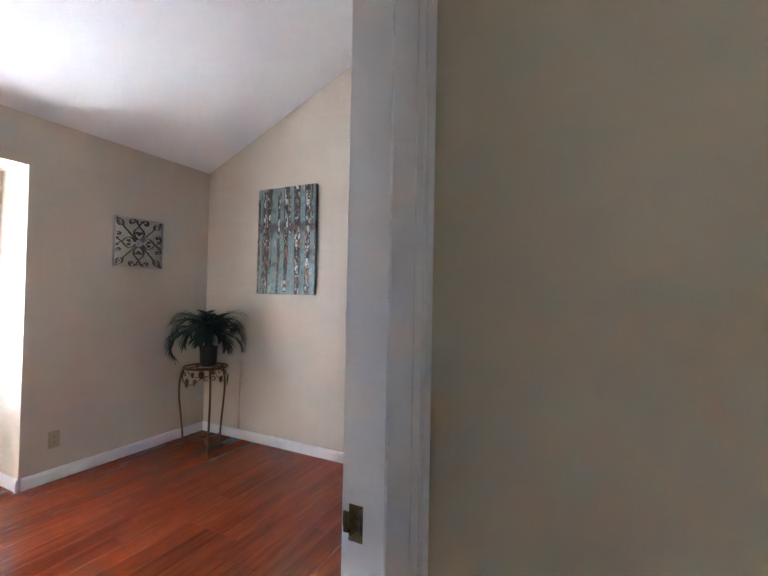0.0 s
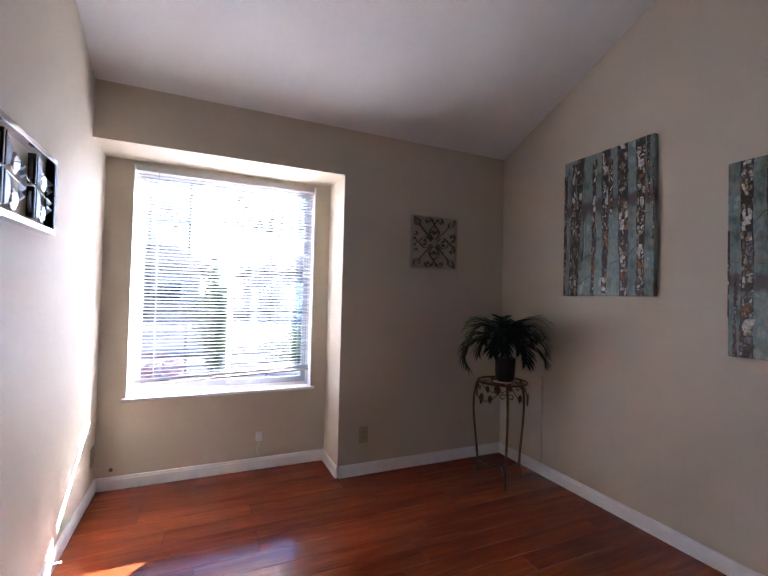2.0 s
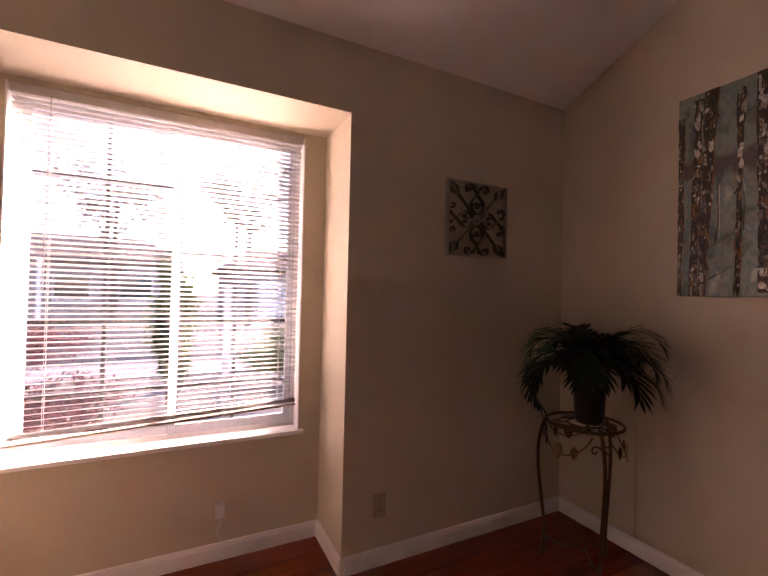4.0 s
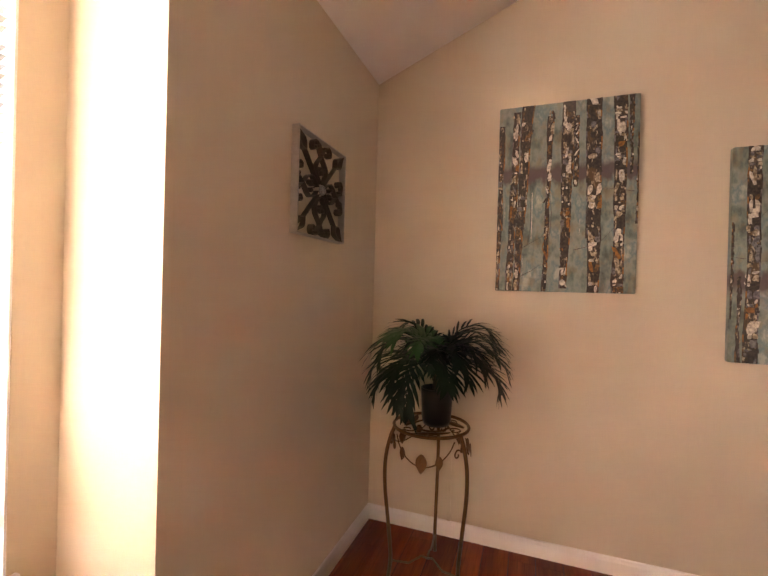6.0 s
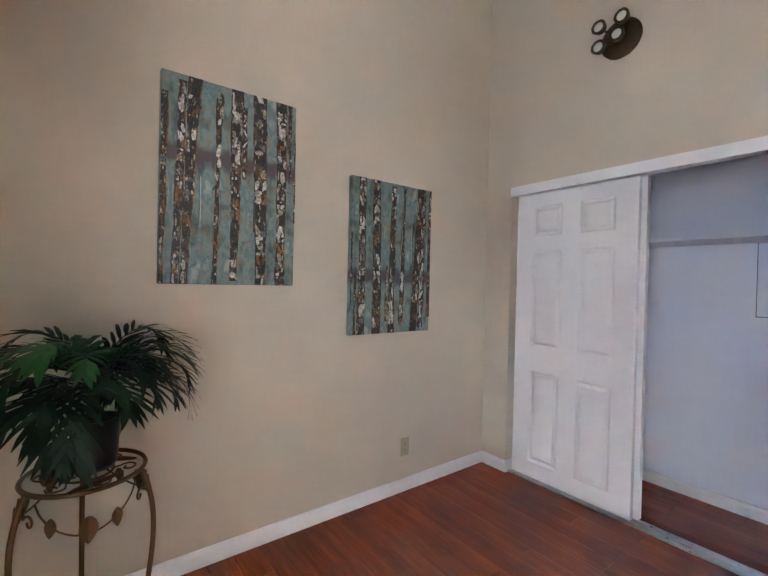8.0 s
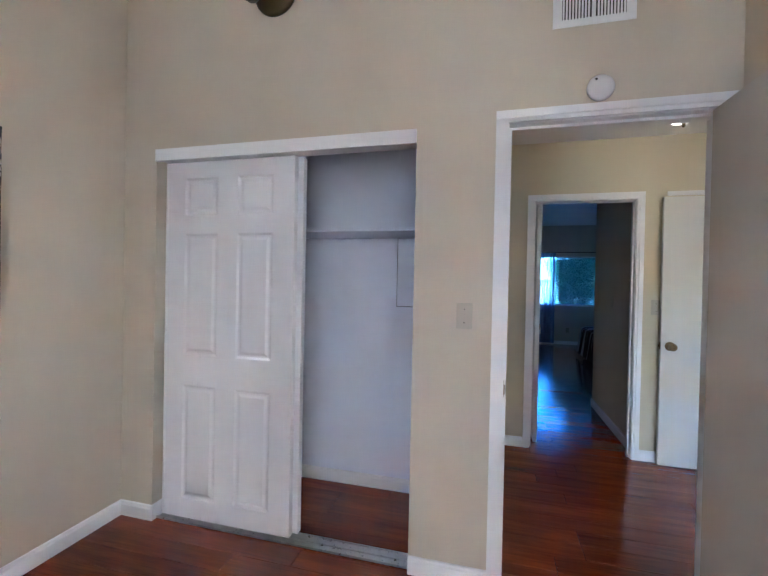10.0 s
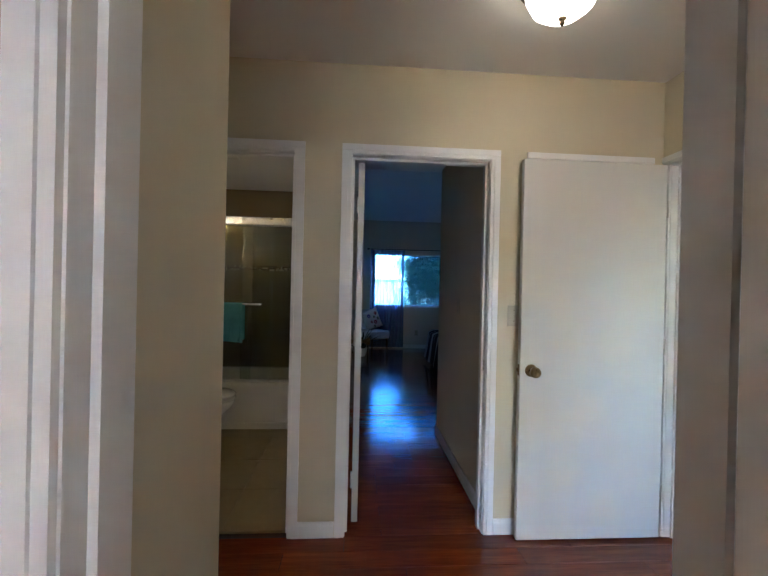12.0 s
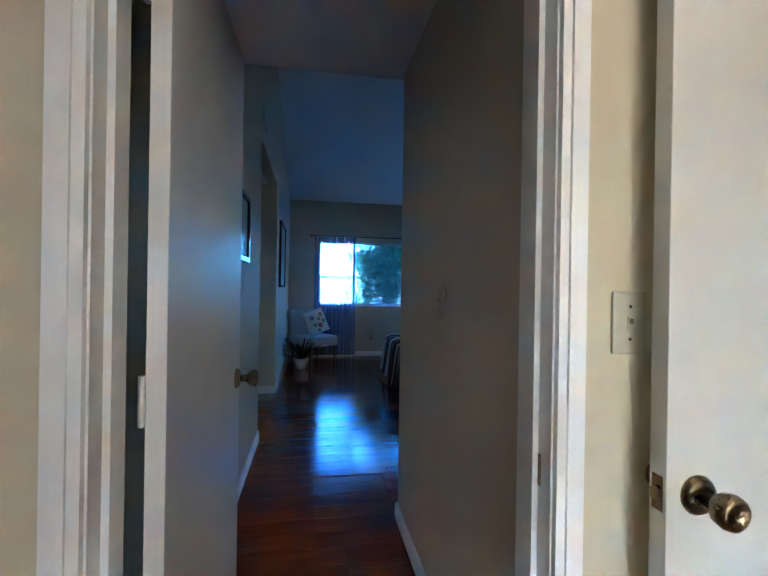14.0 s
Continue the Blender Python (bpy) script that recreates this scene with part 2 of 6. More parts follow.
# hall
wall("wall_hall_far", "x", HS, -0.12, HW - 0.12, -0.62, 4.5, HALLWALL, [(D2W - 0.02, D2E + 0.02, 0, HEAD + 0.02), (B1W - 0.02, B1E + 0.02, 0, HEAD + 0.02)])
part("wall_passage_east", boxes((PX, PY, 0, PX + 0.12, -0.13, 2.8)), HALLWALL, kind="structure")
wall("wall_hall_north_east", "x", PY, 0.098, PX + 0.12, -0.62, 2.8, HALLWALL)
# its opening is added to let in daylight from the unseen landing
wall("wall_hall_north_west", "x", -0.132, 0.12, HW - 0.12, WX - 0.12, 2.8, HALLWALL, [(-3.98, -3.18, 0, 2.2)])
# an unseen landing behind it, added so that its window lights the hall
wall("wall_landing_west", "y", HW, -0.12, -0.012, 3.3, 2.8, HALLWALL)
wall("wall_landing_north", "x", 3.18, 0.12, HW, WX - 0.12, 2.8, HALLWALL, [(-3.88, -3.30, 1.0, 2.05)])
part("ceiling_landing", boxes((HW, -0.012, 2.6, WX - 0.12, 3.18, 2.7)), CEIL, kind="structure")
wall("wall_hall_east", "y", -0.62, 0.12, HS, PY + 0.12, 2.8, HALLWALL)
wall("wall_hall_west", "y", HW, -0.078, HS, -0.012, 2.8, HALLWALL, [(-1.695, -0.85, 0, HEAD + 0.02)])
part("ceiling_hall", boxes((HW, HS, HC, -0.62, -0.13, HC + 0.12)), CEIL, kind="structure")
# closet
wall("wall_closet_back", "x", -0.72, -0.01, -1.86, -0.02, 2.8, CLOSETW)
part("wall_closet_west", boxes((-1.84, -0.72, 0, -1.72, -0.13, 2.8)), CLOSETW, kind="structure")
part("wall_closet_east", boxes((-0.10, -0.72, 0, 0.0, -0.13, 2.8)), CLOSETW, kind="structure")
part("ceiling_closet", boxes((-1.84, -0.84, 2.45, 0.0, -0.13, 2.55)), CLOSETW, kind="structure")

# big bedroom and corridor
wall("wall_corridor_west", "y", CW, -0.12, -3.25, -1.86, 4.5, WALL)
wall("wall_corridor_east", "y", CE, 0.11, FY, -1.86, 4.9, WALL, [(-6.0, -4.5, 0, 2.45)])
wall("wall_bedroom_north", "x", -3.25, 0.12, -6.2, CW - 0.12, 4.9, WALL)
wall("wall_bedroom_west", "y", -6.2, -0.12, FY, -3.13, 4.9, WALL)
W2 = (-5.2, -2.78, 0.92, 2.08)
wall("wall_bedroom_window", "x", FY, -0.16, -6.32, CE + 0.11, 4.9, WALL, [W2])
part("ceiling_corridor", boxes((CW - 0.12, -3.3, 2.42, CE, -1.86, 2.55)), CEIL, kind="structure")
part("wall_over_corridor", boxes((CW - 0.12, -3.3, 2.55, CE, -3.18, 4.9)), WALL, kind="structure")
slope_slab("ceiling_bedroom", -6.2, CE, FY, 2.80, -3.2, 2.80 + 0.33 * 5.3, CEIL)
part("wall_alcove_back", boxes((-0.9, -6.15, 0, -0.78, -4.35, 2.7)), WALL, kind="structure")
part("wall_alcove_south", boxes((CE + 0.11, -6.12, 0, -0.9, -6.0, 2.7)), WALL, kind="structure")
part("wall_alcove_north", boxes((CE + 0.11, -4.5, 0, -0.9, -4.38, 2.7)), WALL, kind="structure")
part("ceiling_alcove", boxes((CE + 0.11, -6.12, 2.45, -0.78, -4.38, 2.58)), CEIL, kind="structure")

# bathroom
BW, BE, BB, TF = -2.14, -0.62, -4.15, -3.38
TILEW = paint("olive_wall_tile", (0.20, 0.17, 0.115), 0.25, 0.12, 0.05, 30, 0.5)
part("wall_bath_east", boxes((BE, BB, 0, BE + 0.12, -1.86, 2.5)), HALLWALL, kind="structure")
part("wall_bath_back", boxes((BW, BB - 0.12, 0, BE + 0.12, BB, 2.5)), HALLWALL, kind="structure")
part("ceiling_bath", boxes((BW, BB, 2.38, BE, -1.86, 2.5)), CEIL, kind="structure")

# laundry
wall("wall_laundry_back", "x", -2.75, -0.12, -5.8, HW - 0.12, 2.6, HALLWALL)
part("wall_laundry_side", boxes((HW - 0.12, -2.75, 0, HW, HS - 0.12, 2.6)), HALLWALL, kind="structure")
part("wall_laundry_west", boxes((-5.9, -2.87, 0, -5.78, -0.1, 2.6)), HALLWALL, kind="structure")
part("wall_laundry_north", boxes((-5.8, -0.13, 0, HW - 0.079, -0.01, 2.6)), HALLWALL, kind="structure")
part("ceiling_laundry", boxes((-5.8, -2.75, 2.42, HW - 0.079, -0.13, 2.55)), CEIL, kind="structure")
part("roof_cap", boxes((-6.6, -9.0, 5.0, 0.4, 0.2, 5.1)), CEIL, kind="structure")

#FLOORS
VINYL = Mat("tan_vinyl_floor", 0.35)
VINYL.color(VINYL.mix(VINYL.noise(14, 5), (0.40, 0.30, 0.18), (0.30, 0.22, 0.13)))
VINYL.bump(VINYL.noise(90, 3), 0.1, 0.001)
VINYL = VINYL.m
part("floor", boxes((-6.3, FY - 0.1, -0.12, 0.1, RY + 0.1, -0.012)), GAP, kind="structure")
floor_bath = part("floor_bath", boxes((BW, BB, -0.012, BE, -1.80, 0.0)), VINYL, kind="structure")
part("floor_laundry", boxes((-5.8, -2.75, -0.012, HW - 0.06, -0.13, 0.0)), VINYL, kind="structure")


# ---- trim: baseboards and casings ----
def profile_strip(bm, x0, y0, x1, y1, nx, ny, h=0.082, t=0.014, z=0.0):
    """A baseboard from one point to the other, with a rounded top; (nx, ny) points into the room."""
    prof = [(0, 0), (t, 0), (t, h - 0.02), (t * 0.75, h - 0.012), (t * 0.7, h - 0.004), (t * 0.35, h), (0, h)]
    rs = []
    for (x, y) in ((x0, y0), (x1, y1)):
        rs.append([bm.verts.new((x + nx * d, y + ny * d, z + hh)) for d, hh in prof])
    return skin(bm, rs)


def baseboard(segments, name="baseboard", mat=None):
    for s in segments:
        bm = bmesh.new()
        profile_strip(bm, *s)
        part(name, bm, mat or TRIM, kind="structure")


baseboard([
    (-0.002, 0.0, -0.002, NY, -1, 0), (RX + 0.013, NY, -0.013, NY, 0, -1), (RX, NY + 0.0, RX, RY, -1, 0),
    (WX, RY, RX - 0.013, RY, 0, -1), (WX, 0, WX, RY - 0.013, 1, 0), (-0.215, 0, -0.015, 0, 0, 1), (-0.215, -0.10, -0.215, 0.013, -1, 0),
    (-1.985, 0, -1.672, 0, 0, 1), (-2.03, 0, -1.985, 0, 0, 1),
    (PX, -0.15, PX, PY, -1, 0), (PX - 0.013, PY, -0.63, PY, 0, -1),
    (-2.292, HS, -2.087, HS, 0, 1), (-4.09, HS, -3.16, HS, 0, 1), (-1.21, HS, -0.63, HS, 0, 1),
    (HW, -0.81, HW, -0.14, 1, 0),
    (CW, -3.25, CW, -1.86, 1, 0), (-6.0, -3.25, CW + 0.013, -3.25, 0, -1),
    (CE, -4.5, CE, -1.93, -1, 0), (CE, FY, CE, -6.0, -1, 0), (CE - 0.013, -6.0, -0.95, -6.0, 0, 1),
    (-6.1, FY, CE - 0.013, FY, 0, 1),
    (-1.72, -0.718, -0.1, -0.718, 0, 1), (-1.718, -0.718, -1.718, -0.14, 1, 0), (BW + 0.02, -2.0, BW + 0.02, TF, 1, 0),
])


def casing(name, a0, a1, at, side, axis="x", head=HEAD, w=0.056, t=0.016):
    """Door trim on one face of a wall: two legs and a head, each with a stepped profile, and the piece's own mitred look."""
    ob = thing(name, "white painted wooden door casing with a stepped edge", "door trim")
    ob["kind"] = "structure"

    def bar(p0, q0, p1, q1, nm, long_z):
        bm = bmesh.new()
        if long_z:
            m = p0 + (q0 - p0) * 0.62
            m2 = p0 + (q0 - p0) * 0.8
            strips = ((p0, m, t), (m, m2, t * 0.62), (m2, q0, t * 0.85))
            for a, b, d in strips:
                if axis == "x":
                    box(bm, a, at, p1, b, at + side * d, q1)
                else:
                    box(bm, at, a, p1, at + side * d, b, q1)
        else:
            hh = q1 - p1
            for a, b, d in ((q1 - hh * 0.62, q1, t), (q1 - hh * 0.8, q1 - hh * 0.62, t * 0.62), (p1, q1 - hh * 0.8, t * 0.85)):
                if axis == "x":
                    box(bm, p0, at, a, q0, at + side * (d + 0.0006), b)
                else:
                    box(bm, at, p0, a, at + side * (d + 0.0006), q0, b)
        part(nm, bm, TRIM, ob)
    lo, hi = min(a0, a1), max(a0, a1)
    bar(lo - w, lo - 0.004, 0, head + 0.004, "casing_leg", True)
    bar(hi + w, hi + 0.004, 0, head + 0.004, "casing_leg", True)
    bar(lo - w, hi + w, head + 0.004, head + w, "casing_head", False)
    return ob


def jamb(name, lo, hi, ya, yb, stop_y, axis="x", head=HEAD, mat=None):
    """The lining of a doorway with its stops."""
    ob = thing(name, "white painted door frame lining with a door stop", "door frame")
    ob["kind"] = "structure"

    def b(*v):
        if axis == "x":
            return v
        x0, y0, z0, x1, y1, z1 = v
        return (y0, x0, z0, y1, x1, z1)
    m = mat or TRIM
    part("jamb_side", boxes(b(lo - 0.02, ya, 0, lo, yb, head + 0.02)), m, ob)
    part("jamb_side", boxes(b(hi, ya, 0, hi + 0.02, yb, head + 0.02)), m, ob)
    part("jamb_head", boxes(b(lo, ya, head, hi, yb, head + 0.02)), m, ob)
    s0, s1 = stop_y
    part("door_stop", boxes(b(lo, s0, 0, lo + 0.012, s1, head - 0.012)), m, ob)
    part("door_stop", boxes(b(hi - 0.012, s0, 0, hi, s1, head - 0.012)), m, ob)
    part("door_stop", boxes(b(lo, s0, head - 0.012, hi, s1, head)), m, ob)
    return ob


casing("trim_bedroom_door", D1W, D1E, 0.0, 1)
casing("trim_bedroom_door_hall", D1W, D1E, -0.132, -1)
frame_1 = jamb("door_frame_1", D1W, D1E, -0.131, 0.001, (-0.085, -0.042))
casing("trim_big_bedroom_door", D2W, D2E, HS, 1)
jamb("door_frame_2", D2W, D2E, HS - 0.121, HS + 0.001, (HS - 0.075, HS - 0.04))
casing("trim_bathroom_door", B1W, B1E, HS, 1)
jamb("door_frame_3", B1W, B1E, HS - 0.121, HS + 0.001, (HS - 0.075, HS - 0.04))
casing("trim_laundry_door", -1.675, -0.87, HW, 1, "y")
jamb("door_frame_4", -1.675, -0.87, HW - 0.080, HW + 0.001, (HW - 0.062, HW - 0.036), "y")


# ---- doors ----
def knob_parts(parent, at, axis, side, mat):
    """A round privacy knob: rose, neck and flared knob; it points along +/- axis."""
    s = side
    part("rose", lathe([(0.033, 0), (0.034, s * 0.004), (0.028, s * 0.012), (0.014, s * 0.014)], at, axis, 24), mat, parent, smooth=True)
    part("knob", lathe([(0.013, s * 0.012), (0.012, s * 0.03), (0.016, s * 0.036), (0.026, s * 0.044), (0.029, s * 0.058), (0.026, s * 0.068), (0.019, s * 0.071), (0.016, s * 0.067)], at, axis, 24), mat, parent, smooth=True)


def hinge(parent, at, mat=None):
    part("hinge", lathe([(0.006, -0.045), (0.0065, 0), (0.006, 0.045)], at, "Z", 10), mat or DOORW, parent, "painted steel hinge")


def flush_door(name, label, w, hinge_at, angle, mat, knob_side=1, t=0.035, both=True, kz=0.915):
    """A flat leaf whose hinge edge stands at hinge_at and which reaches along +x before it is turned by angle."""
    ob = thing(name, label, "door", hinge_at, angle)
    ob["kind"] = "structure"
    part("door_leaf", boxes((0, -t, 0.01, w, 0, HEAD - 0.004), bevel=0.0015), mat, ob)
    for s, y in ((1, 0.0), (-1, -t)):
        h = part("door_handle", lathe([(0.033, 0), (0.034, s * 0.004), (0.028, s * 0.012), (0.014, s * 0.014)], (w - 0.06, y, kz), "Y", 24), BRASS, ob, "antique brass door knob", smooth=True)
        part("knob", lathe([(0.013, s * 0.012), (0.012, s * 0.03), (0.016, s * 0.036), (0.026, s * 0.044), (0.029, s * 0.058), (0.026, s * 0.068), (0.019, s * 0.071), (0.014, s * 0.064)], (w - 0.06, y, kz), "Y", 24), BRASS, h, smooth=True)
    part("latch_plate", boxes((w - 0.0005, -t * 0.8, kz - 0.03, w + 0.0015, -t * 0.2, kz + 0.03)), BRASS, ob, "brass latch plate")
    part("latch", boxes((w, -t * 0.65, kz - 0.01, w + 0.011, -t * 0.35, kz + 0.01), bevel=0.002), BRASS, ob)
    for z in (0.25, 1.05, 1.80):
        hinge(ob, (-0.004, 0.004, z))
    return ob


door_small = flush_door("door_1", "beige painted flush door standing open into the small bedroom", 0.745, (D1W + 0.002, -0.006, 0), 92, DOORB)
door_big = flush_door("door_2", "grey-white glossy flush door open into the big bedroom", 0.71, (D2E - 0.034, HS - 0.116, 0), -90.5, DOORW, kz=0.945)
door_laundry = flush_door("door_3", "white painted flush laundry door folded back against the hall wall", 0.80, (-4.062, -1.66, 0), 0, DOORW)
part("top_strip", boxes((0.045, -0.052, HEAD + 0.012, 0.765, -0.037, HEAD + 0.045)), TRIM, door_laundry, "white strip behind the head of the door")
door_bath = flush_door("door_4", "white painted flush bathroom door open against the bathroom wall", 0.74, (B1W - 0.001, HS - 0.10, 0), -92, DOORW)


def panel_door(name, label, x0, x1, z0, z1, y, t=0.034):
    """A six-panel sliding door; its face looks to +y."""
    ob = thing(name, label, "closet door")
    W, H = x1 - x0, z1 - z0
    cols = ((0.155, 0.425), (0.575, 0.845))
    rows = ((0.055, 0.375), (0.46, 0.80), (0.85, 0.955))
    bm = bmesh.new()
    xs = sorted({0, 1, *(c for k in cols for c in k)})
    zs = sorted({0, 1, *(r for k in rows for r in k)})
    for i in range(len(xs) - 1):
        for j in range(len(zs) - 1):
            hole = any(abs(c[0] - xs[i]) < 1e-6 for c in cols) and any(abs(r[0] - zs[j]) < 1e-6 for r in rows)
            a0, a1, b0, b1 = x0 + W * xs[i], x0 + W * xs[i + 1], z0 + H * zs[j], z0 + H * zs[j + 1]
            if not hole:
                box(bm, a0, y - t, b0, a1, y, b1)
            else:
                rs = []
                for inset, depth in ((0, 0), (0.012, -0.007), (0.022, -0.007), (0.036, -0.001), (0.0365, -0.001)):
                    rs.append([bm.verts.new(p) for p in ((a0 + inset, y + depth, b0 + inset), (a1 - inset, y + depth, b0 + inset), (a1 - inset, y + depth, b1 - inset), (a0 + inset, y + depth, b1 - inset))])
                skin(bm, rs, False, True)
                box(bm, a0, y - t, b0, a1, y - 0.012, b1)
    bmesh.ops.remove_doubles(bm, verts=bm.verts, dist=1e-5)
    part("door_leaf", bm, DOORP, ob)
    for s in (x0, x1):
        k = 1 if s == x0 else -1
        part("edge_strip", boxes((s - k * 0.001, y - t - 0.002, z0, s + k * 0.012, y + 0.003, z1), bevel=0.001), TRIM, ob, "white metal edge strip")
    return ob


panel_door("closet_door", "white six-panel sliding closet door at the front track", -1.035, -0.245, 0.018, 1.99, -0.045)
panel_door("closet_door", "white six-panel sliding closet door at the rear track", -1.062, -0.27, 0.018, 1.99, -0.090)
part("closet_track_head", boxes((-1.672, -0.012, 1.99, -0.215, 0.012, 2.055), (-1.672, -0.11, 2.003, -0.215, -0.012, 2.055), bevel=0.001), TRIM, kind="structure")
part("closet_track_floor", boxes((-1.672, -0.115, 0.0, -0.215, -0.02, 0.004), (-1.672, -0.024, 0.004, -0.215, -0.018, 0.013), (-1.672, -0.066, 0.004, -0.215, -0.061, 0.012), (-1.672, -0.115, 0.004, -0.215, -0.11, 0.012)), STEEL, kind="structure")
shelf = thing("closet_shelf", "white painted closet shelf resting on a cleat", "shelf")
part("shelf_board", boxes((-1.719, -0.719, 1.637, -0.101, -0.34, 1.655), bevel=0.002), CLOSETW, shelf)
part("cleat", boxes((-0.119, -0.70, 1.60, -0.101, -0.36, 1.636)), CLOSETW, shelf)
hatch = thing("access_panel", "white painted access panel on the closet back wall", "wall panel")
part("panel_board", boxes((-1.70, -0.7195, 1.20, -1.43, -0.700, 1.632), bevel=0.003), CLOSETW, hatch)
part("panel_gap", boxes((-1.704, -0.7198, 1.195, -1.425, -0.713, 1.635)), IVORYD, hatch, "dark gap round the panel")


# ---- wall plates ----
def plate(name, label, w, h, at, facing, mat=None):
    """An empty frame for wall plates: x across, z up, the face looks to +y before turning."""
    rz = {"N": 0, "S": 180, "E": -90, "W": 90}[facing]
    ob = thing(name, label, name.replace("_", " "), at, rz)
    part("cover_plate", boxes((-w / 2, 0, -h / 2, w / 2, 0.006, h / 2), bevel=0.002), mat or IVORY, ob)
    return ob


def outlet(at, facing, label="ivory duplex power outlet on the wall", mat=None):
    ob = plate("power_outlet", label, 0.070, 0.115, at, facing, mat)
    for z in (0.020, -0.020):
        s = part("socket", lathe([(0.0165, 0.006), (0.016, 0.009)], (0, 0, z), "Y", 20), mat or IVORY, ob)
        part("slots", boxes((-0.0075, 0.0088, z - 0.002, -0.0055, 0.0095, z + 0.007), (0.0055, 0.0088, z - 0.002, 0.0075, 0.0095, z + 0.006), (-0.002, 0.0088, z - 0.010, 0.002, 0.0095, z - 0.006)), IVORYD, s, "dark socket slots")
    part("screw", lathe([(0.003, 0.006), (0.003, 0.0072)], (0, 0, 0), "Y", 10), STEEL, ob)
    return ob


def switch(at, facing, label="ivory toggle light switch on the wall"):
    ob = plate("light_switch", label, 0.070, 0.115, at, facing, IVORYL)
    part("toggle_slot", boxes((-0.006, 0.006, -0.013, 0.006, 0.0075, 0.013)), IVORYL, ob)
    part("toggle", boxes((-0.0035, 0.007, -0.002, 0.0035, 0.018, 0.009), bevel=0.0015), IVORYL, ob)
    for z in (-0.03, 0.03):
        part("screw", lathe([(0.003, 0.006), (0.003, 0.0072)], (0, 0, z), "Y", 10), IVORYD, ob)
    return ob


outlet((-0.001, 0.78, 0.285), "W")
outlet((-1.24, NY - 0.001, 0.285), "S")
outlet((WX + 0.001, 3.17, 0.25), "E")
outlet((-3.74, FY + 0.001, 0.34), "N")
outlet((CE - 0.001, -7.2, 0.34), "W")
switch((-1.905, 0.001, 1.205), "N")
switch((-3.252, HS + 0.001, 1.20), "N")
switch((CW + 0.001, -2.53, 1.21), "E")


# ---- lamps ----
lamp = thing("ceiling_light", "bronze-rimmed flush ceiling light with a frosted glass bowl, lit", "ceiling light", (-3.135, -1.04, HC))
part("rim", lathe([(0.165, 0), (0.168, -0.015), (0.155, -0.035), (0.135, -0.045)], n=40), BRONZE, lamp, "dark bronze rim", smooth=True)
part("bowl", lathe([(0.138, -0.04), (0.134, -0.07), (0.112, -0.115), (0.07, -0.148), (0.02, -0.16)], n=40), glow("lit_frosted_glass", (1.0, 0.88, 0.66), 0.125), lamp, "glowing frosted glass bowl", smooth=True)
part("finial", lathe([(0.012, -0.158), (0.016, -0.165), (0.007, -0.172), (0.011, -0.18), (0.003, -0.192)], n=16), BRONZE, lamp, smooth=True)
det = thing("smoke_detector", "yellowed round smoke detector on the hall ceiling", "smoke detector", (-2.315, -1.04, HC))
part("base", lathe([(0.07, 0), (0.07, -0.012)], n=32), IVORY, det, smooth=False)
part("cover", lathe([(0.064, -0.012), (0.063, -0.035), (0.05, -0.042), (0.02, -0.043)], n=32), IVORY, det, smooth=True)


# ---- window of the small bedroom ----
WX0, WX1, WZ0, WZ1 = WIN
VINYLW = plastic("white_vinyl_frame", (0.72, 0.71, 0.70), 0.35)
# white sash vinyl coloured grey-blue for the shade on its room side
SASH_SHADE = plastic("shaded_sash_vinyl", (0.36, 0.38, 0.43), 0.4)
win = thing("window_1", "white vinyl sliding window with colonial grilles in a deep recess", "window")
win["kind"] = "structure"
yf = RY + 0.09
part("window_frame", boxes((WX0, yf, WZ0, WX0 + 0.03, yf + 0.045, WZ1), (WX1 - 0.03, yf, WZ0, WX1, yf + 0.045, WZ1), (WX0 + 0.03, yf, WZ0, WX1 - 0.03, yf + 0.045, WZ0 + 0.03), (WX0 + 0.03, yf, WZ1 - 0.03, WX1 - 0.03, yf + 0.045, WZ1), bevel=0.002), VINYLW, win)
part("window_sill", boxes((WX0 - 0.022, RY - 0.018, WZ0 - 0.016, WX1 + 0.022, yf, WZ0 + 0.004), bevel=0.003), TRIM, win, "white painted window sill")
for i, (a, b, dy) in enumerate(((WX0 + 0.03, -2.12, 0.012), (-2.165, WX1 - 0.03, -0.008))):
    sash = part("sash", boxes((a, yf + dy, WZ0 + 0.03, a + 0.036, yf + dy + 0.018, WZ1 - 0.03), (b - 0.036, yf + dy, WZ0 + 0.03, b, yf + dy + 0.018, WZ1 - 0.03), (a + 0.036, yf + dy, WZ0 + 0.03, b - 0.036, yf + dy + 0.018, WZ0 + 0.075), (a + 0.036, yf + dy, WZ1 - 0.066, b - 0.036, yf + dy + 0.018, WZ1 - 0.03), bevel=0.0015), SASH_SHADE, win, "white sash frame, its shade put into a grey-blue colour")
    pane("pane", boxes((a + 0.03, yf + dy + 0.006, WZ0 + 0.07, b - 0.03, yf + dy + 0.010, WZ1 - 0.06)), sash)
    xm = (a + b) / 2
    part("grille", boxes((xm - 0.009, yf + dy + 0.011, WZ0 + 0.075, xm + 0.009, yf + dy + 0.017, WZ1 - 0.066), *[(a + 0.036, yf + dy + 0.0115, z - 0.009, b - 0.036, yf + dy + 0.0165, z + 0.009) for z in (0.83, 1.148, 1.475, 1.806)]), VINYLW, sash)
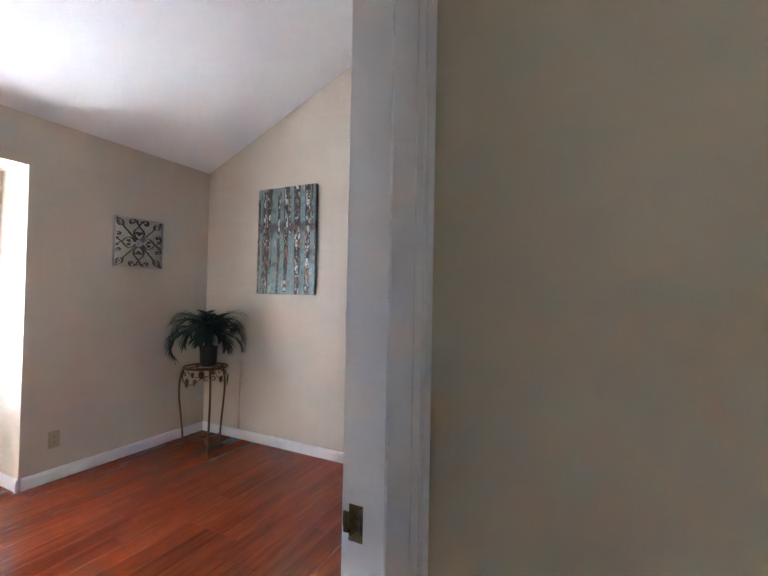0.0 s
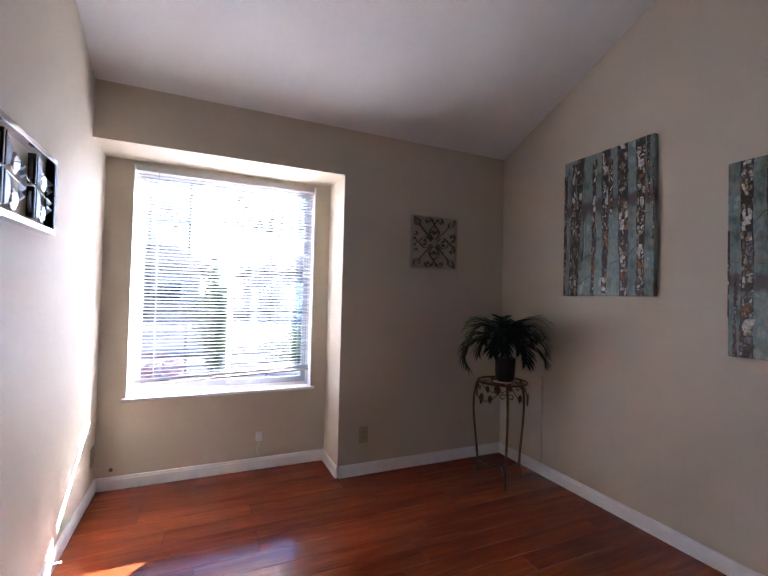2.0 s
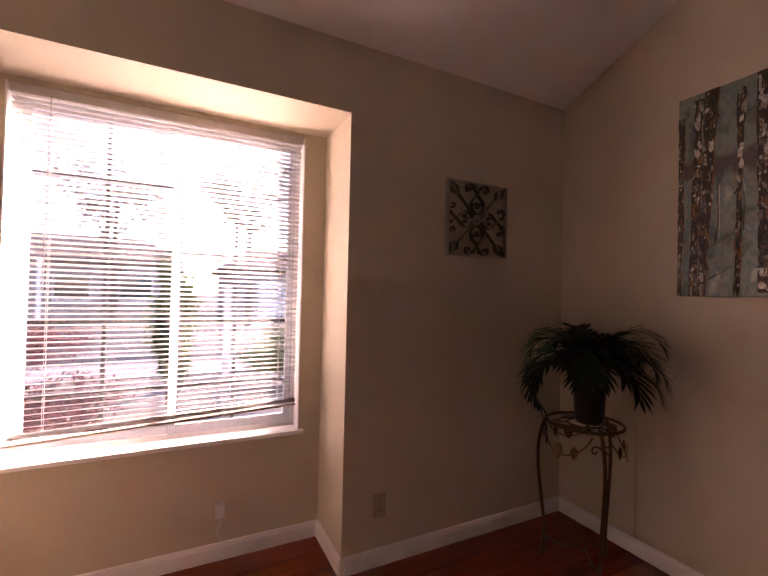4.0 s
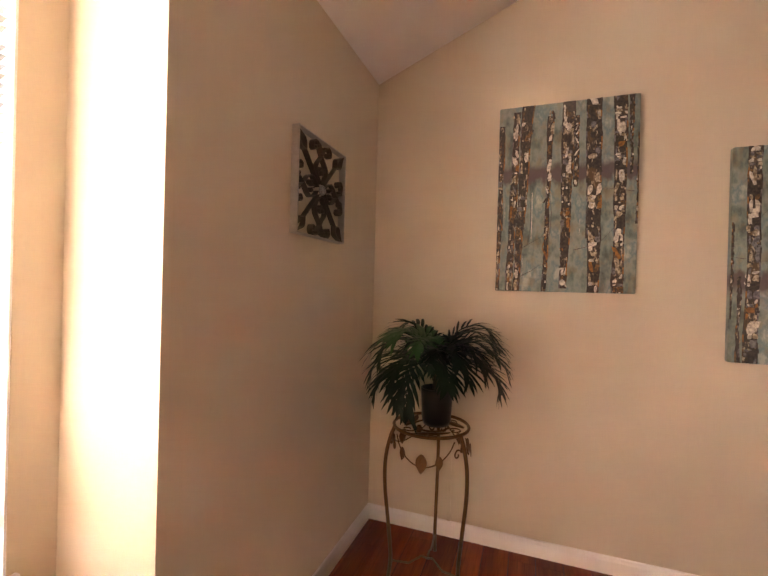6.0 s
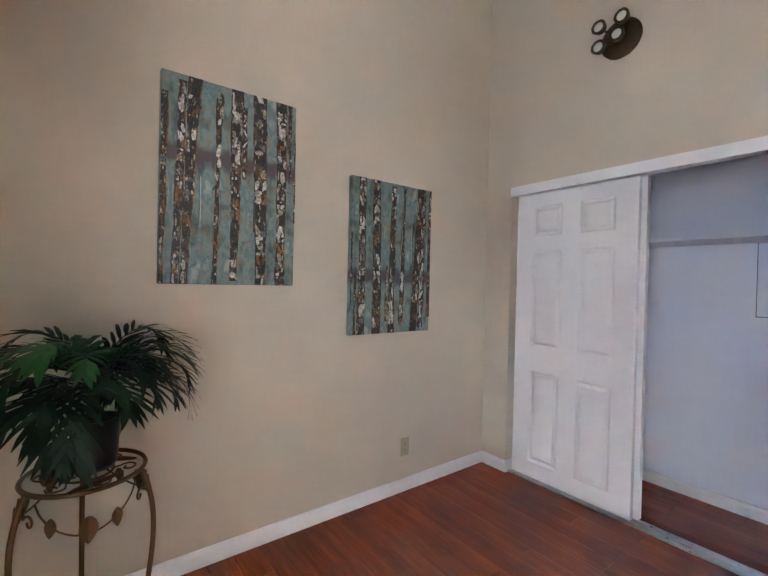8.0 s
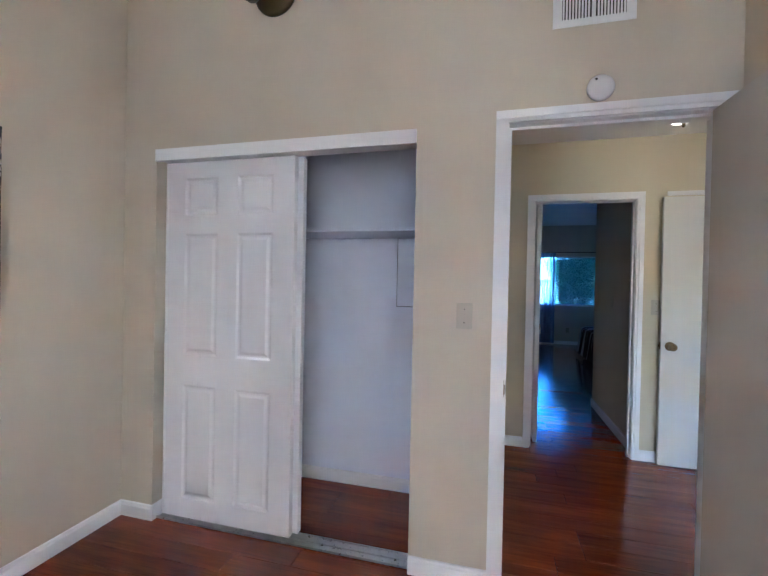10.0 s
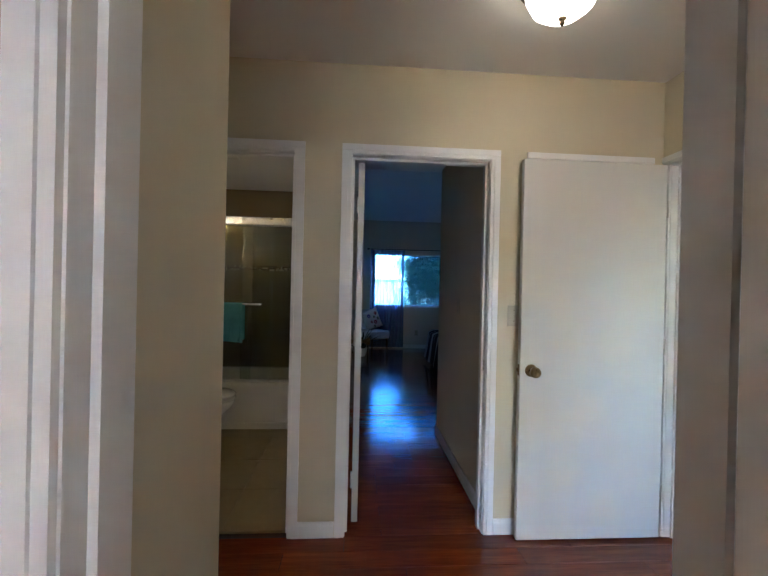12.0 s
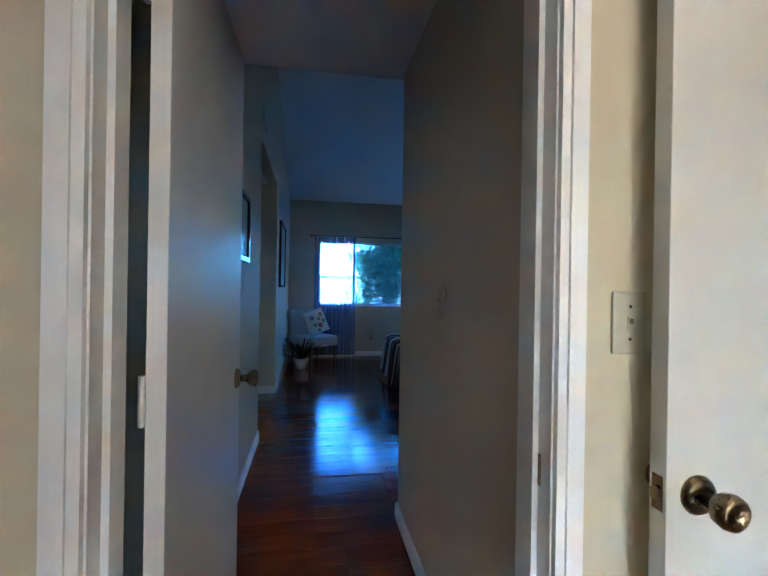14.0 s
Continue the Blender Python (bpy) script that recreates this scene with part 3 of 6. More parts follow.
part("reveal_edge", boxes((WX0 + 0.0005, RY + 0.001, WZ0 + 0.004, WX0 + 0.006, yf, WZ1 - 0.001), (WX1 - 0.006, RY + 0.001, WZ0 + 0.004, WX1 - 0.0005, yf, WZ1 - 0.001)), TRIM, win)

SLAT = Mat("white_aluminium_slat", 0.6)
SLAT.color((0.64, 0.63, 0.62)).set("Transmission Weight", 0.0)
SLAT = SLAT.m
blind = thing("venetian_blind", "white aluminium mini blind, lowered, with its bottom rail hanging askew", "window blind")
BX0, BX1, BY = WX0 + 0.012, WX1 - 0.012, RY + 0.022
part("headrail", boxes((BX0, BY - 0.02, WZ1 - 0.042, BX1, BY + 0.022, WZ1 - 0.002), bevel=0.003), SLAT, blind)


def slat_mesh():
    bm = bmesh.new()
    L = BX1 - BX0 - 0.01
    rs = []
    prof = [(-0.0125, -0.0005), (-0.006, 0.0012), (0.0, 0.0018), (0.006, 0.0012), (0.0125, -0.0005)]
    prof = prof + [(y, z - 0.0005) for y, z in prof[::-1]]
    for x in (0, L):
        rs.append([bm.verts.new((x, y, z)) for y, z in prof])
    skin(bm, rs)
    return mesh_of("slat", bm, SLAT, True)


SL = slat_mesh()
rng = random.Random(4)
pitch = 0.0232
z, k = WZ1 - 0.06, 0
low = 0.745
while z > low:
    o = new("slat", SL)
    o.parent = blind
    f = max(0.0, 1 - (z - low) / 0.5)
    tilt = 18 + rng.uniform(-1.2, 1.2)
    drop = -0.032 * f * f
    o.matrix_basis = pose(BX0 + 0.005, BY + rng.uniform(-0.001, 0.001), z + drop * 0.9, -tilt, -1.45 * f * f, 0)
    z -= pitch
    k += 1
for i in range(4):
    o = new("slat", SL)
    o.parent = blind
    o.matrix_basis = pose(BX0 + 0.005, BY, 0.712 - 0.033 - i * 0.005 + 0.013, 0, -2.2, 0)
bm = box(bmesh.new(), 0, -0.0135, -0.006, BX1 - BX0 - 0.006, 0.0135, 0.006, bevel=0.003)
rail = part("bottom_rail", bm, plastic("beige_bottom_rail", (0.50, 0.42, 0.34), 0.4), blind, "beige metal bottom rail hanging lower at one end")
rail.matrix_basis = pose(BX0 + 0.003, BY, 0.652, 0, -2.75, 0)
CORD = plastic("white_cord", (0.75, 0.73, 0.70), 0.7)
for x in (BX0 + 0.14, (BX0 + BX1) / 2, BX1 - 0.10):
    zb = 0.652 + (x - BX0) * 0.048
    for dy in (-0.0135, 0.0135):
        part("ladder_cord", tube(bmesh.new(), [(x, BY + dy, WZ1 - 0.04), (x, BY + dy, zb)], 0.0008, 5), CORD, blind)
part("tilt_wand", tube(bmesh.new(), [(-2.625, BY - 0.024, WZ1 - 0.04), (-2.628, BY - 0.026, 1.75), (-2.634, BY - 0.028, 1.29)], 0.004, 6), glass_mat("clear_plastic_wand", (0.8, 0.82, 0.85), 0.1), blind, "clear plastic tilt wand")
part("lift_cord", tube(bmesh.new(), [(BX1 - 0.05, BY - 0.018, WZ1 - 0.04), (BX1 - 0.048, BY - 0.02, 1.3), (BX1 - 0.052, BY - 0.02, 0.76)], 0.0012, 5), CORD, blind)

# plug-in device and its cord, the coax stub, the door stop
dev = thing("plug_in_adapter", "white plug-in adapter in the outlet under the window", "adapter", (-1.925, RY - 0.001, 0.245))
part("body", boxes((-0.022, -0.034, -0.035, 0.022, 0, 0.035), bevel=0.005), WHITEP, dev)
part("cord", tube(bmesh.new(), [(0.0, -0.015, -0.034), (0.004, -0.014, -0.07), (-0.012, -0.006, -0.10), (-0.004, -0.004, -0.128), (0.01, -0.006, -0.155)], 0.003, 6), WHITEP, dev)
stub = thing("cable_stub", "black coaxial cable stub on the wall above the baseboard", "cable", (-2.84, RY - 0.001, 0.125))
part("grommet", lathe([(0.011, 0), (0.010, -0.004)], axis="Y", n=14), plastic("black_rubber", (0.02, 0.02, 0.02), 0.5), stub)
part("plug", tube(bmesh.new(), [(0, -0.003, 0), (0.004, -0.02, 0.004), (0.012, -0.032, 0.006)], 0.005, 8), BRASS, stub)
race = thing("cable_raceway", "narrow wall-coloured cable raceway beside the plant stand", "cable cover")
part("cover", boxes((-0.012, 2.425, 0.083, -0.0005, 2.443, 0.72), bevel=0.002), WALL, race)
stop = thing("door_stop_spring", "small white spring door stop on the baseboard", "door stop", (WX + 0.014, 2.42, 0.05))
part("spring", lathe([(0.004, 0), (0.003, 0.03), (0.005, 0.032), (0.005, 0.038)], axis="X", n=10), WHITEP, stop, smooth=True)

# ---- paintings ----
TEAL = Mat("teal_oil_paint", 0.38)
v1 = TEAL.noise(11, 5, 0.6, TEAL.coord((1, 1, 0.55)))
base = TEAL.ramp(v1, [(0.36, (0.07, 0.10, 0.10)), (0.44, (0.15, 0.215, 0.19)), (0.51, (0.25, 0.31, 0.27)), (0.57, (0.13, 0.22, 0.23)), (0.66, (0.40, 0.44, 0.38))])
v2 = TEAL.noise(19, 4, 0.5, TEAL.coord((1, 1, 0.6)))
base = TEAL.mix(TEAL.ramp(v2, [(0.52, (0, 0, 0)), (0.64, (0.55, 0.55, 0.55))]), base, (0.24, 0.21, 0.13))
sep = TEAL.n.new("ShaderNodeSeparateXYZ")
TEAL.l.new(TEAL.coord(), sep.inputs[0])
add = TEAL.n.new("ShaderNodeMath")
add.operation = "MULTIPLY_ADD"
TEAL.l.new(v2, add.inputs[0])
add.inputs[1].default_value = 0.10
TEAL.l.new(sep.outputs[2], add.inputs[2])
band = TEAL.ramp(add.outputs[0], [(0.575, (0, 0, 0)), (0.60, (0.9, 0.9, 0.9)), (0.65, (0.9, 0.9, 0.9)), (0.69, (0, 0, 0))])
base = TEAL.mix(band, base, (0.095, 0.062, 0.065))
TEAL.color(base)
TEAL.bump(TEAL.noise(60, 4, 0.6, TEAL.coord((1, 1, 0.4))), 0.35, 0.002)
TEAL = TEAL.m


def dab(name, c, d, rough=0.35):
    m = Mat(name, rough)
    m.color(m.mix(m.ramp(m.noise(75, 5, 0.7), [(0.42, (0, 0, 0)), (0.58, (1, 1, 1))]), c, d))
    m.bump(m.noise(120, 4), 0.5, 0.002)
    return m.m


DABS = [dab("white_impasto", (0.74, 0.71, 0.62), (0.34, 0.32, 0.28)), dab("dark_umber_impasto", (0.016, 0.013, 0.014), (0.055, 0.042, 0.036)),
        dab("ochre_impasto", (0.20, 0.115, 0.045), (0.04, 0.028, 0.018)), dab("grey_impasto", (0.20, 0.20, 0.21), (0.07, 0.07, 0.08)), dab("cream_impasto", (0.52, 0.46, 0.34), (0.16, 0.12, 0.08))]


BARKP = Mat("mottled_birch_impasto", 0.35)
bv_ = BARKP.coord((1.3, 1, 0.6))
bn = BARKP.noise(46, 5, 0.7, bv_)
bc = BARKP.ramp(bn, [(0.40, (0.012, 0.010, 0.010)), (0.48, (0.05, 0.038, 0.03)), (0.52, (0.025, 0.02, 0.02)), (0.57, (0.24, 0.195, 0.14)), (0.66, (0.60, 0.55, 0.45))])
bc = BARKP.mix(BARKP.ramp(BARKP.noise(13, 3, 0.5, BARKP.coord((1, 1, 0.5))), [(0.56, (0, 0, 0)), (0.64, (0.5, 0.5, 0.5))]), bc, (0.15, 0.085, 0.03))
BARKP.color(bc)
BARKP.bump(bn, 0.7, 0.003)
DABS.append(BARKP.m)
DABS.append(dab("orange_impasto", (0.34, 0.15, 0.035), (0.17, 0.07, 0.02)))
# stretches of a trunk: weights of white, umber, ochre, grey, cream, mottled and orange paint
RUNS = {"W": (8, 2, 0.5, 1, 4, 0, 0.2), "D": (0.3, 9, 1, 1, 0.2, 0, 0.3), "O": (0.7, 3, 6, 0.5, 2, 0, 2), "G": (3, 2, 0.5, 5, 3, 0, 0), "M": (3.5, 3, 2, 2, 3, 0, 0.8)}


def blob(bm, cx, cz, rx, rz, lean, rng, lim, mat, d):
    """One thick dab of paint with a raised middle."""
    n, W, H = 9, *lim
    hub = bm.verts.new((min(max(cx, 0.003), W - 0.003), -d - 0.0012, min(max(cz, 0.003), H - 0.003)))
    rim = []
    for i in range(n):
        t = 2 * math.pi * i / n
        k = rng.uniform(0.72, 1.1) / max(abs(math.cos(t)), abs(math.sin(t))) ** 0.9
        x, z_ = cx + rx * math.cos(t) * k + lean * rz * math.sin(t), cz + rz * math.sin(t) * k
        rim.append(bm.verts.new((min(max(x, 0.002), W - 0.002), -d + 0.0003, min(max(z_, 0.002), H - 0.002))))
    for i in range(n):
        bm.faces.new((hub, rim[i], rim[(i + 1) % n])).material_index = mat


def trunk(W, H, u0, u1, w0, w1, v0, v1, runs, seed, turned_over):
    """A painted birch: u0, u1: its edges at the bottom, w0, w1 at the top; runs: the kinds of paint from the bottom to the top."""
    rng = random.Random(seed)
    bm = bmesh.new()

    def put(u, v):
        return ((1 - u) * W, (1 - v) * H) if turned_over else (u * W, v * H)

    def edge(k, v):
        a, b = ((u0, w0), (u1, w1))[k]
        return a + (b - a) * v
    seg = 30
    wob = [[0.0, 0.0]]
    for i in range(seg):
        wob.append([max(-0.008, min(0.008, wob[-1][k] + rng.uniform(-0.004, 0.004))) for k in (0, 1)])

    def strip(k0, o0, k1, o1, mats, d, chance=1.0):
        pts = []
        for i in range(seg + 1):
            q = v0 + (v1 - v0) * i / seg
            pair = []
            for k, o in ((k0, o0), (k1, o1)):
                x, z_ = put(min(max(edge(k, q) + wob[i][k] + o, 0.002), 0.998), min(max(q, 0.002), 0.998))
                pair.append(bm.verts.new((x, -d, z_)))
            pts.append(pair)
        for i in range(seg):
            if rng.random() < chance:
                (a, b), (c, e) = pts[i], pts[i + 1]
                bm.faces.new((a, b, e, c)).material_index = rng.choice(mats)
    strip(0, 0, 1, 0, (5, 5, 5, 1), 0.0008)
    wide = abs(w1 - w0) > 0.055
    v = v0 + 0.004
    while v < v1 - 0.01:
        kind = RUNS[runs[min(len(runs) - 1, int((v - v0) / (v1 - v0) * len(runs)))]]
        hgt = rng.choice((0.012, 0.018, 0.024, 0.034, 0.046, 0.06))
        a0, a1 = edge(0, v), edge(1, v)
        cuts = [0.0] + ([rng.uniform(0.3, 0.7)] if wide or rng.random() < 0.35 else []) + [1.0]
        for a, b in zip(cuts, cuts[1:]):
            if rng.random() < 0.22:
                continue
            f = a0 + (a1 - a0) * ((a + b) / 2 + rng.gauss(0, 0.06))
            x, z_ = put(f, v + hgt / 2)
            blob(bm, x, z_, (a1 - a0) * (b - a) * W * 0.46 * rng.uniform(0.6, 1.05), hgt * H * 0.5 * rng.uniform(0.8, 1.3), rng.gauss(0, 0.25), rng, (W, H), rng.choices(range(7), kind)[0], rng.uniform(0.0012, 0.0024))
        for _ in range(1 if rng.random() < 0.5 else 0):
            x, z_ = put(a0 + (a1 - a0) * rng.uniform(0.1, 0.9), v + hgt * rng.random())
            blob(bm, x, z_, 0.0035 * rng.uniform(0.6, 1.6), 0.006 * rng.uniform(0.5, 1.5), 0, rng, (W, H), rng.choice((0, 1, 1, 1, 2, 4)), 0.003)
        v += hgt
    strip(0, -0.003, 0, 0.006, (1, 1, 1, 3), 0.0026, 0.75)
    strip(1, -0.007, 1, 0.002, (1, 1, 2, 6), 0.0026, 0.7)
    return bm


TRUNKS = [(0.0, 0.03, 0.0, 0.045, 0, 0.9, "OGWOOODGOODO"), (0.08, 0.125, 0.108, 0.165, 0, 0.97, "GWGGOWOOWOWW"), (0.130, 0.185, 0.18, 0.268, 0, 1, "GGDODDGDOOODDD"),
          (0.35, 0.378, 0.372, 0.42, 0, 0.93, "DGOOODDWWWOWO"), (0.475, 0.53, 0.48, 0.56, 0.02, 1, "WGDDODDMWGWWD"), (0.562, 0.58, 0.567, 0.592, 0.55, 0.92, "GWGW"),
          (0.674, 0.753, 0.646, 0.752, 0, 1, "MOWGDOMWGODDMD"), (0.84, 0.915, 0.832, 0.915, 0, 1, "WGOWMGMGWGOWWD"), (0.955, 0.965, 0.935, 0.955, 0.6, 1, "DGD"), (0.985, 0.998, 0.985, 0.998, 0.35, 0.8, "DOO")]
HIGHLIGHTS = [(0.877, 0.835, 0.034, 0.037, 0), (0.88, 0.755, 0.030, 0.018, 6), (0.70, 0.49, 0.022, 0.016, 0), (0.875, 0.31, 0.028, 0.026, 0), (0.87, 0.40, 0.02, 0.02, 4), (0.71, 0.25, 0.028, 0.014, 0),
              (0.715, 0.20, 0.026, 0.016, 4), (0.72, 0.31, 0.034, 0.030, 1), (0.865, 0.645, 0.034, 0.030, 1), (0.88, 0.13, 0.014, 0.05, 4), (0.385, 0.67, 0.020, 0.045, 0), (0.39, 0.61, 0.018, 0.03, 0),
              (0.515, 0.865, 0.030, 0.028, 0), (0.51, 0.73, 0.012, 0.04, 0), (0.135, 0.695, 0.02, 0.018, 0), (0.13, 0.60, 0.012, 0.018, 4), (0.10, 0.06, 0.012, 0.02, 6), (0.50, 0.05, 0.026, 0.022, 0),
              (0.135, 0.86, 0.014, 0.06, 0), (0.71, 0.66, 0.04, 0.03, 1), (0.53, 0.96, 0.034, 0.03, 1), (0.22, 0.95, 0.036, 0.04, 1), (0.87, 0.96, 0.038, 0.03, 1), (0.40, 0.86, 0.018, 0.04, 4)]


def painting(name, label, at, rz, flip, seed):
    W, H, T = 0.625, 0.925, 0.034
    ob = thing(name, label, "painting", at, rz)
    part("canvas", boxes((0, 0, 0, W, T, H), bevel=0.006), TEAL, ob, "teal mottled canvas with wrapped edges")
    ob.children[0].matrix_basis = pose(W, 0, H, 0, 180, 0) if flip else Matrix.Identity(4)
    for i, row in enumerate(TRUNKS):
        part("painted_trunk", trunk(W, H, *row, seed * 50 + i, flip), DABS, ob, "thickly painted birch trunk in white, umber and ochre")
    rng = random.Random(seed)
    for u, v, w, h, m in HIGHLIGHTS:
        u, v = (1 - u, 1 - v) if flip else (u, v)
        bm = bmesh.new()
        blob(bm, u * W, v * H, w * W * 0.8, h * H * 0.8, rng.gauss(0, 0.1), rng, (W, H), 0, 0.0034)
        part("paint_dab", bm, DABS[m], ob)
    for pts in ([(0.17, 0.22), (0.25, 0.255), (0.36, 0.30)], [(0.19, 0.08), (0.27, 0.11), (0.35, 0.15)], [(0.57, 0.22), (0.68, 0.24), (0.76, 0.265), (0.85, 0.335)], [(0.755, 0.53), (0.84, 0.53)], [(0.92, 0.52), (0.99, 0.51)], [(0.24, 0.26), (0.26, 0.36), (0.25, 0.56)], [(0.40, 0.30), (0.41, 0.42), (0.395, 0.52)], [(0.66, 0.28), (0.655, 0.45)], [(0.19, 0.22), (0.18, 0.17), (0.20, 0.13)]):
        q = [((1 - u if flip else u) * W, -0.0012, (1 - v if flip else v) * H) for u, v in pts]
        part("painted_twig", tube(bmesh.new(), q, 0.0042, 5, 0.0016, 0.35), DABS[1], ob, "dark painted twig")
    for (u, v, w, h) in ((0.20, 0.075, 0.012, 0.12), (0.265, 0.28, 0.007, 0.25), (0.053, 0.38, 0.012, 0.1), (0.61, 0.30, 0.01, 0.08)):
        q = [((1 - u if flip else u) * W, -0.001, (1 - v if flip else v) * H), ((1 - u - w * 0.4 if flip else u + w * 0.4) * W, -0.0012, (1 - v - h / 2 if flip else v + h / 2) * H), ((1 - u if flip else u) * W, -0.001, (1 - v - h if flip else v + h) * H)]
        part("painted_stroke", tube(bmesh.new(), q, w * W * 0.4, 5, None, 0.2), DABS[0], ob, "white painted stroke")
    return ob


painting("painting", "large canvas of birches on teal, hung higher, above the plant", (-0.035, 2.222, 1.322), -90, False, 1)
painting("painting", "large canvas of birch trunks on teal, hung lower, nearer the closet", (-0.035, 1.248, 1.040), -90, True, 2)

# ---- pierced metal wall panel ----
PEWTER = metal("dark_pewter", (0.20, 0.165, 0.13), 0.38)
PEWTER2 = metal("worn_pewter", (0.62, 0.60, 0.57), 0.45)


def ribbon(bm, pts, depth=0.024, th=0.0028, y0=0.0):
    """A flat bar on edge along a line of (x, z) points, closed solid."""
    P = [Vector((p[0], p[1])) for p in pts]
    L, R = [], []
    for i, p in enumerate(P):
        d = (P[min(i + 1, len(P) - 1)] - P[max(i - 1, 0)]).normalized()
        nrm = Vector((-d.y, d.x)) * th / 2
        L.append(p + nrm)
        R.append(p - nrm)
    rs = [[bm.verts.new(v) for v in ((l.x, y0, l.y), (l.x, y0 - depth, l.y), (r.x, y0 - depth, r.y), (r.x, y0, r.y))] for l, r in zip(L, R)]
    return skin(bm, rs)


def bez(p, n=10):
    """A smooth line through control points (Catmull-Rom)."""
    p = [Vector(q) for q in p]
    p = [p[0] * 2 - p[1]] + p + [p[-1] * 2 - p[-2]]
    out = []
    for i in range(1, len(p) - 2):
        for k in range(n):
            t = k / n
            a, b, c, d = p[i - 1:i + 3]
            out.append(0.5 * ((2 * b) + (c - a) * t + (2 * a - 5 * b + 4 * c - d) * t * t + (3 * b - a - 3 * c + d) * t ** 3))
    return out + [p[-2]]


def spiral(cx, cz, r0, r1, a0, a1, n=14):
    return [(cx + (r0 + (r1 - r0) * i / n) * math.cos(radians(a0 + (a1 - a0) * i / n)), cz + (r0 + (r1 - r0) * i / n) * math.sin(radians(a0 + (a1 - a0) * i / n))) for i in range(n + 1)]


S = 0.2
art = thing("metal_wall_panel", "square dark pewter scrollwork wall panel with a flower centre", "wall decoration", (-0.691, NY - 0.006, 1.717))
part("panel_frame", boxes((-S, -0.033, -S, -S + 0.005, 0, S), (S - 0.005, -0.033, -S, S, 0, S), (-S + 0.005, -0.033, S - 0.005, S - 0.005, 0, S), (-S + 0.005, -0.033, -S, S - 0.005, 0, -S + 0.005), bevel=0.0008), PEWTER2, art, "worn silvery frame strip")


def turned(pts, q, m=1):
    a = radians(90 * q)
    return [((x * m) * math.cos(a) - z_ * math.sin(a), (x * m) * math.sin(a) + z_ * math.cos(a)) for x, z_ in pts]


for q in range(4):
    bm = bmesh.new()
    for m in (1, -1):
        ribbon(bm, turned(bez([(0.008, 0.028), (0.030, 0.050), (0.043, 0.078), (0.034, 0.104), (0.010, 0.128), (0.0, 0.142)], 6), q, m))
        ribbon(bm, turned(bez([(0.0, 0.142), (0.014, 0.162), (0.034, 0.186), (0.060, 0.190), (0.076, 0.172), (0.070, 0.152), (0.056, 0.152)], 5) + spiral(0.058, 0.163, 0.011, 0.004, 260, 20, 8), q, m))
        ribbon(bm, turned(spiral(0.026, 0.174, 0.012, 0.005, 200, -120, 10), q, m))
        ribbon(bm, turned(bez([(0.004, 0.062), (0.006, 0.078), (0.012, 0.092)], 4) + spiral(0.016, 0.082, 0.010, 0.004, 110, -200, 10), q, m))
    ribbon(bm, turned([(0.022, 0.022), (0.075, 0.075), (0.128, 0.128)], q))
    part("scroll", bm, PEWTER, art)
    bm = bmesh.new()
    for m in (1, -1):
        ribbon(bm, turned([(x, z_) for x, z_ in bez([(0.128, 0.128), (0.150 + 0.016 * m, 0.150 - 0.016 * m), (0.178 + 0.006 * m, 0.178 - 0.006 * m), (0.194, 0.194)], 5)], q))
    ribbon(bm, turned([(0.135, 0.135), (0.19, 0.19)], q), 0.012, 0.002)
    part("corner_leaf", bm, PEWTER, art)
bm = bmesh.new()
for i in range(14):
    a = 2 * math.pi * i / 14
    lathe([(0.0032, 0), (0.0045, -0.004), (0.002, -0.007)], (0.016 * math.cos(a), -0.024, 0.016 * math.sin(a)), "Y", 7, bm)
lathe([(0.008, -0.022), (0.0085, -0.027), (0.004, -0.031)], axis="Y", n=12, bm=bm)
lathe([(0.022, -0.018), (0.021, -0.024)], axis="Y", n=18, bm=bm)
part("flower", bm, PEWTER2, art, "silvery cast flower")

# ---- framed glass ornament on the west wall ----
shadow = thing("framed_wall_ornament", "black and chrome framed wall sculpture of half discs and mirrors", "wall decoration", (WX + 0.001, 2.19, 1.498), 90)
FW, FH = 0.92, 0.308
CHROME = metal("polished_chrome", (0.7, 0.7, 0.72), 0.12, 0.05)
BLACKL = plastic("black_lacquer", (0.012, 0.012, 0.014), 0.25)
part("frame_bar", boxes((-FW, -0.04, 0, 0, 0, 0.024), (-FW, -0.04, FH - 0.024, 0, 0, FH), bevel=0.003), CHROME, shadow, "chrome frame bar")
for xa in (-0.024, -FW):
    part("frame_side", boxes((xa, -0.038, 0.024, xa + 0.024, 0, FH - 0.024), bevel=0.002), BLACKL, shadow, "black lacquered frame side")
part("backing", boxes((-FW + 0.024, -0.006, 0.024, -0.024, -0.001, FH - 0.024)), WALL, shadow)
BLUEG = metal("blue_grey_metal", (0.38, 0.45, 0.52), 0.3)
DUSK = metal("dusky_grey_metal", (0.16, 0.16, 0.19), 0.35)
MIRR = metal("mirror_disc", (0.9, 0.9, 0.92), 0.03, 0.0)
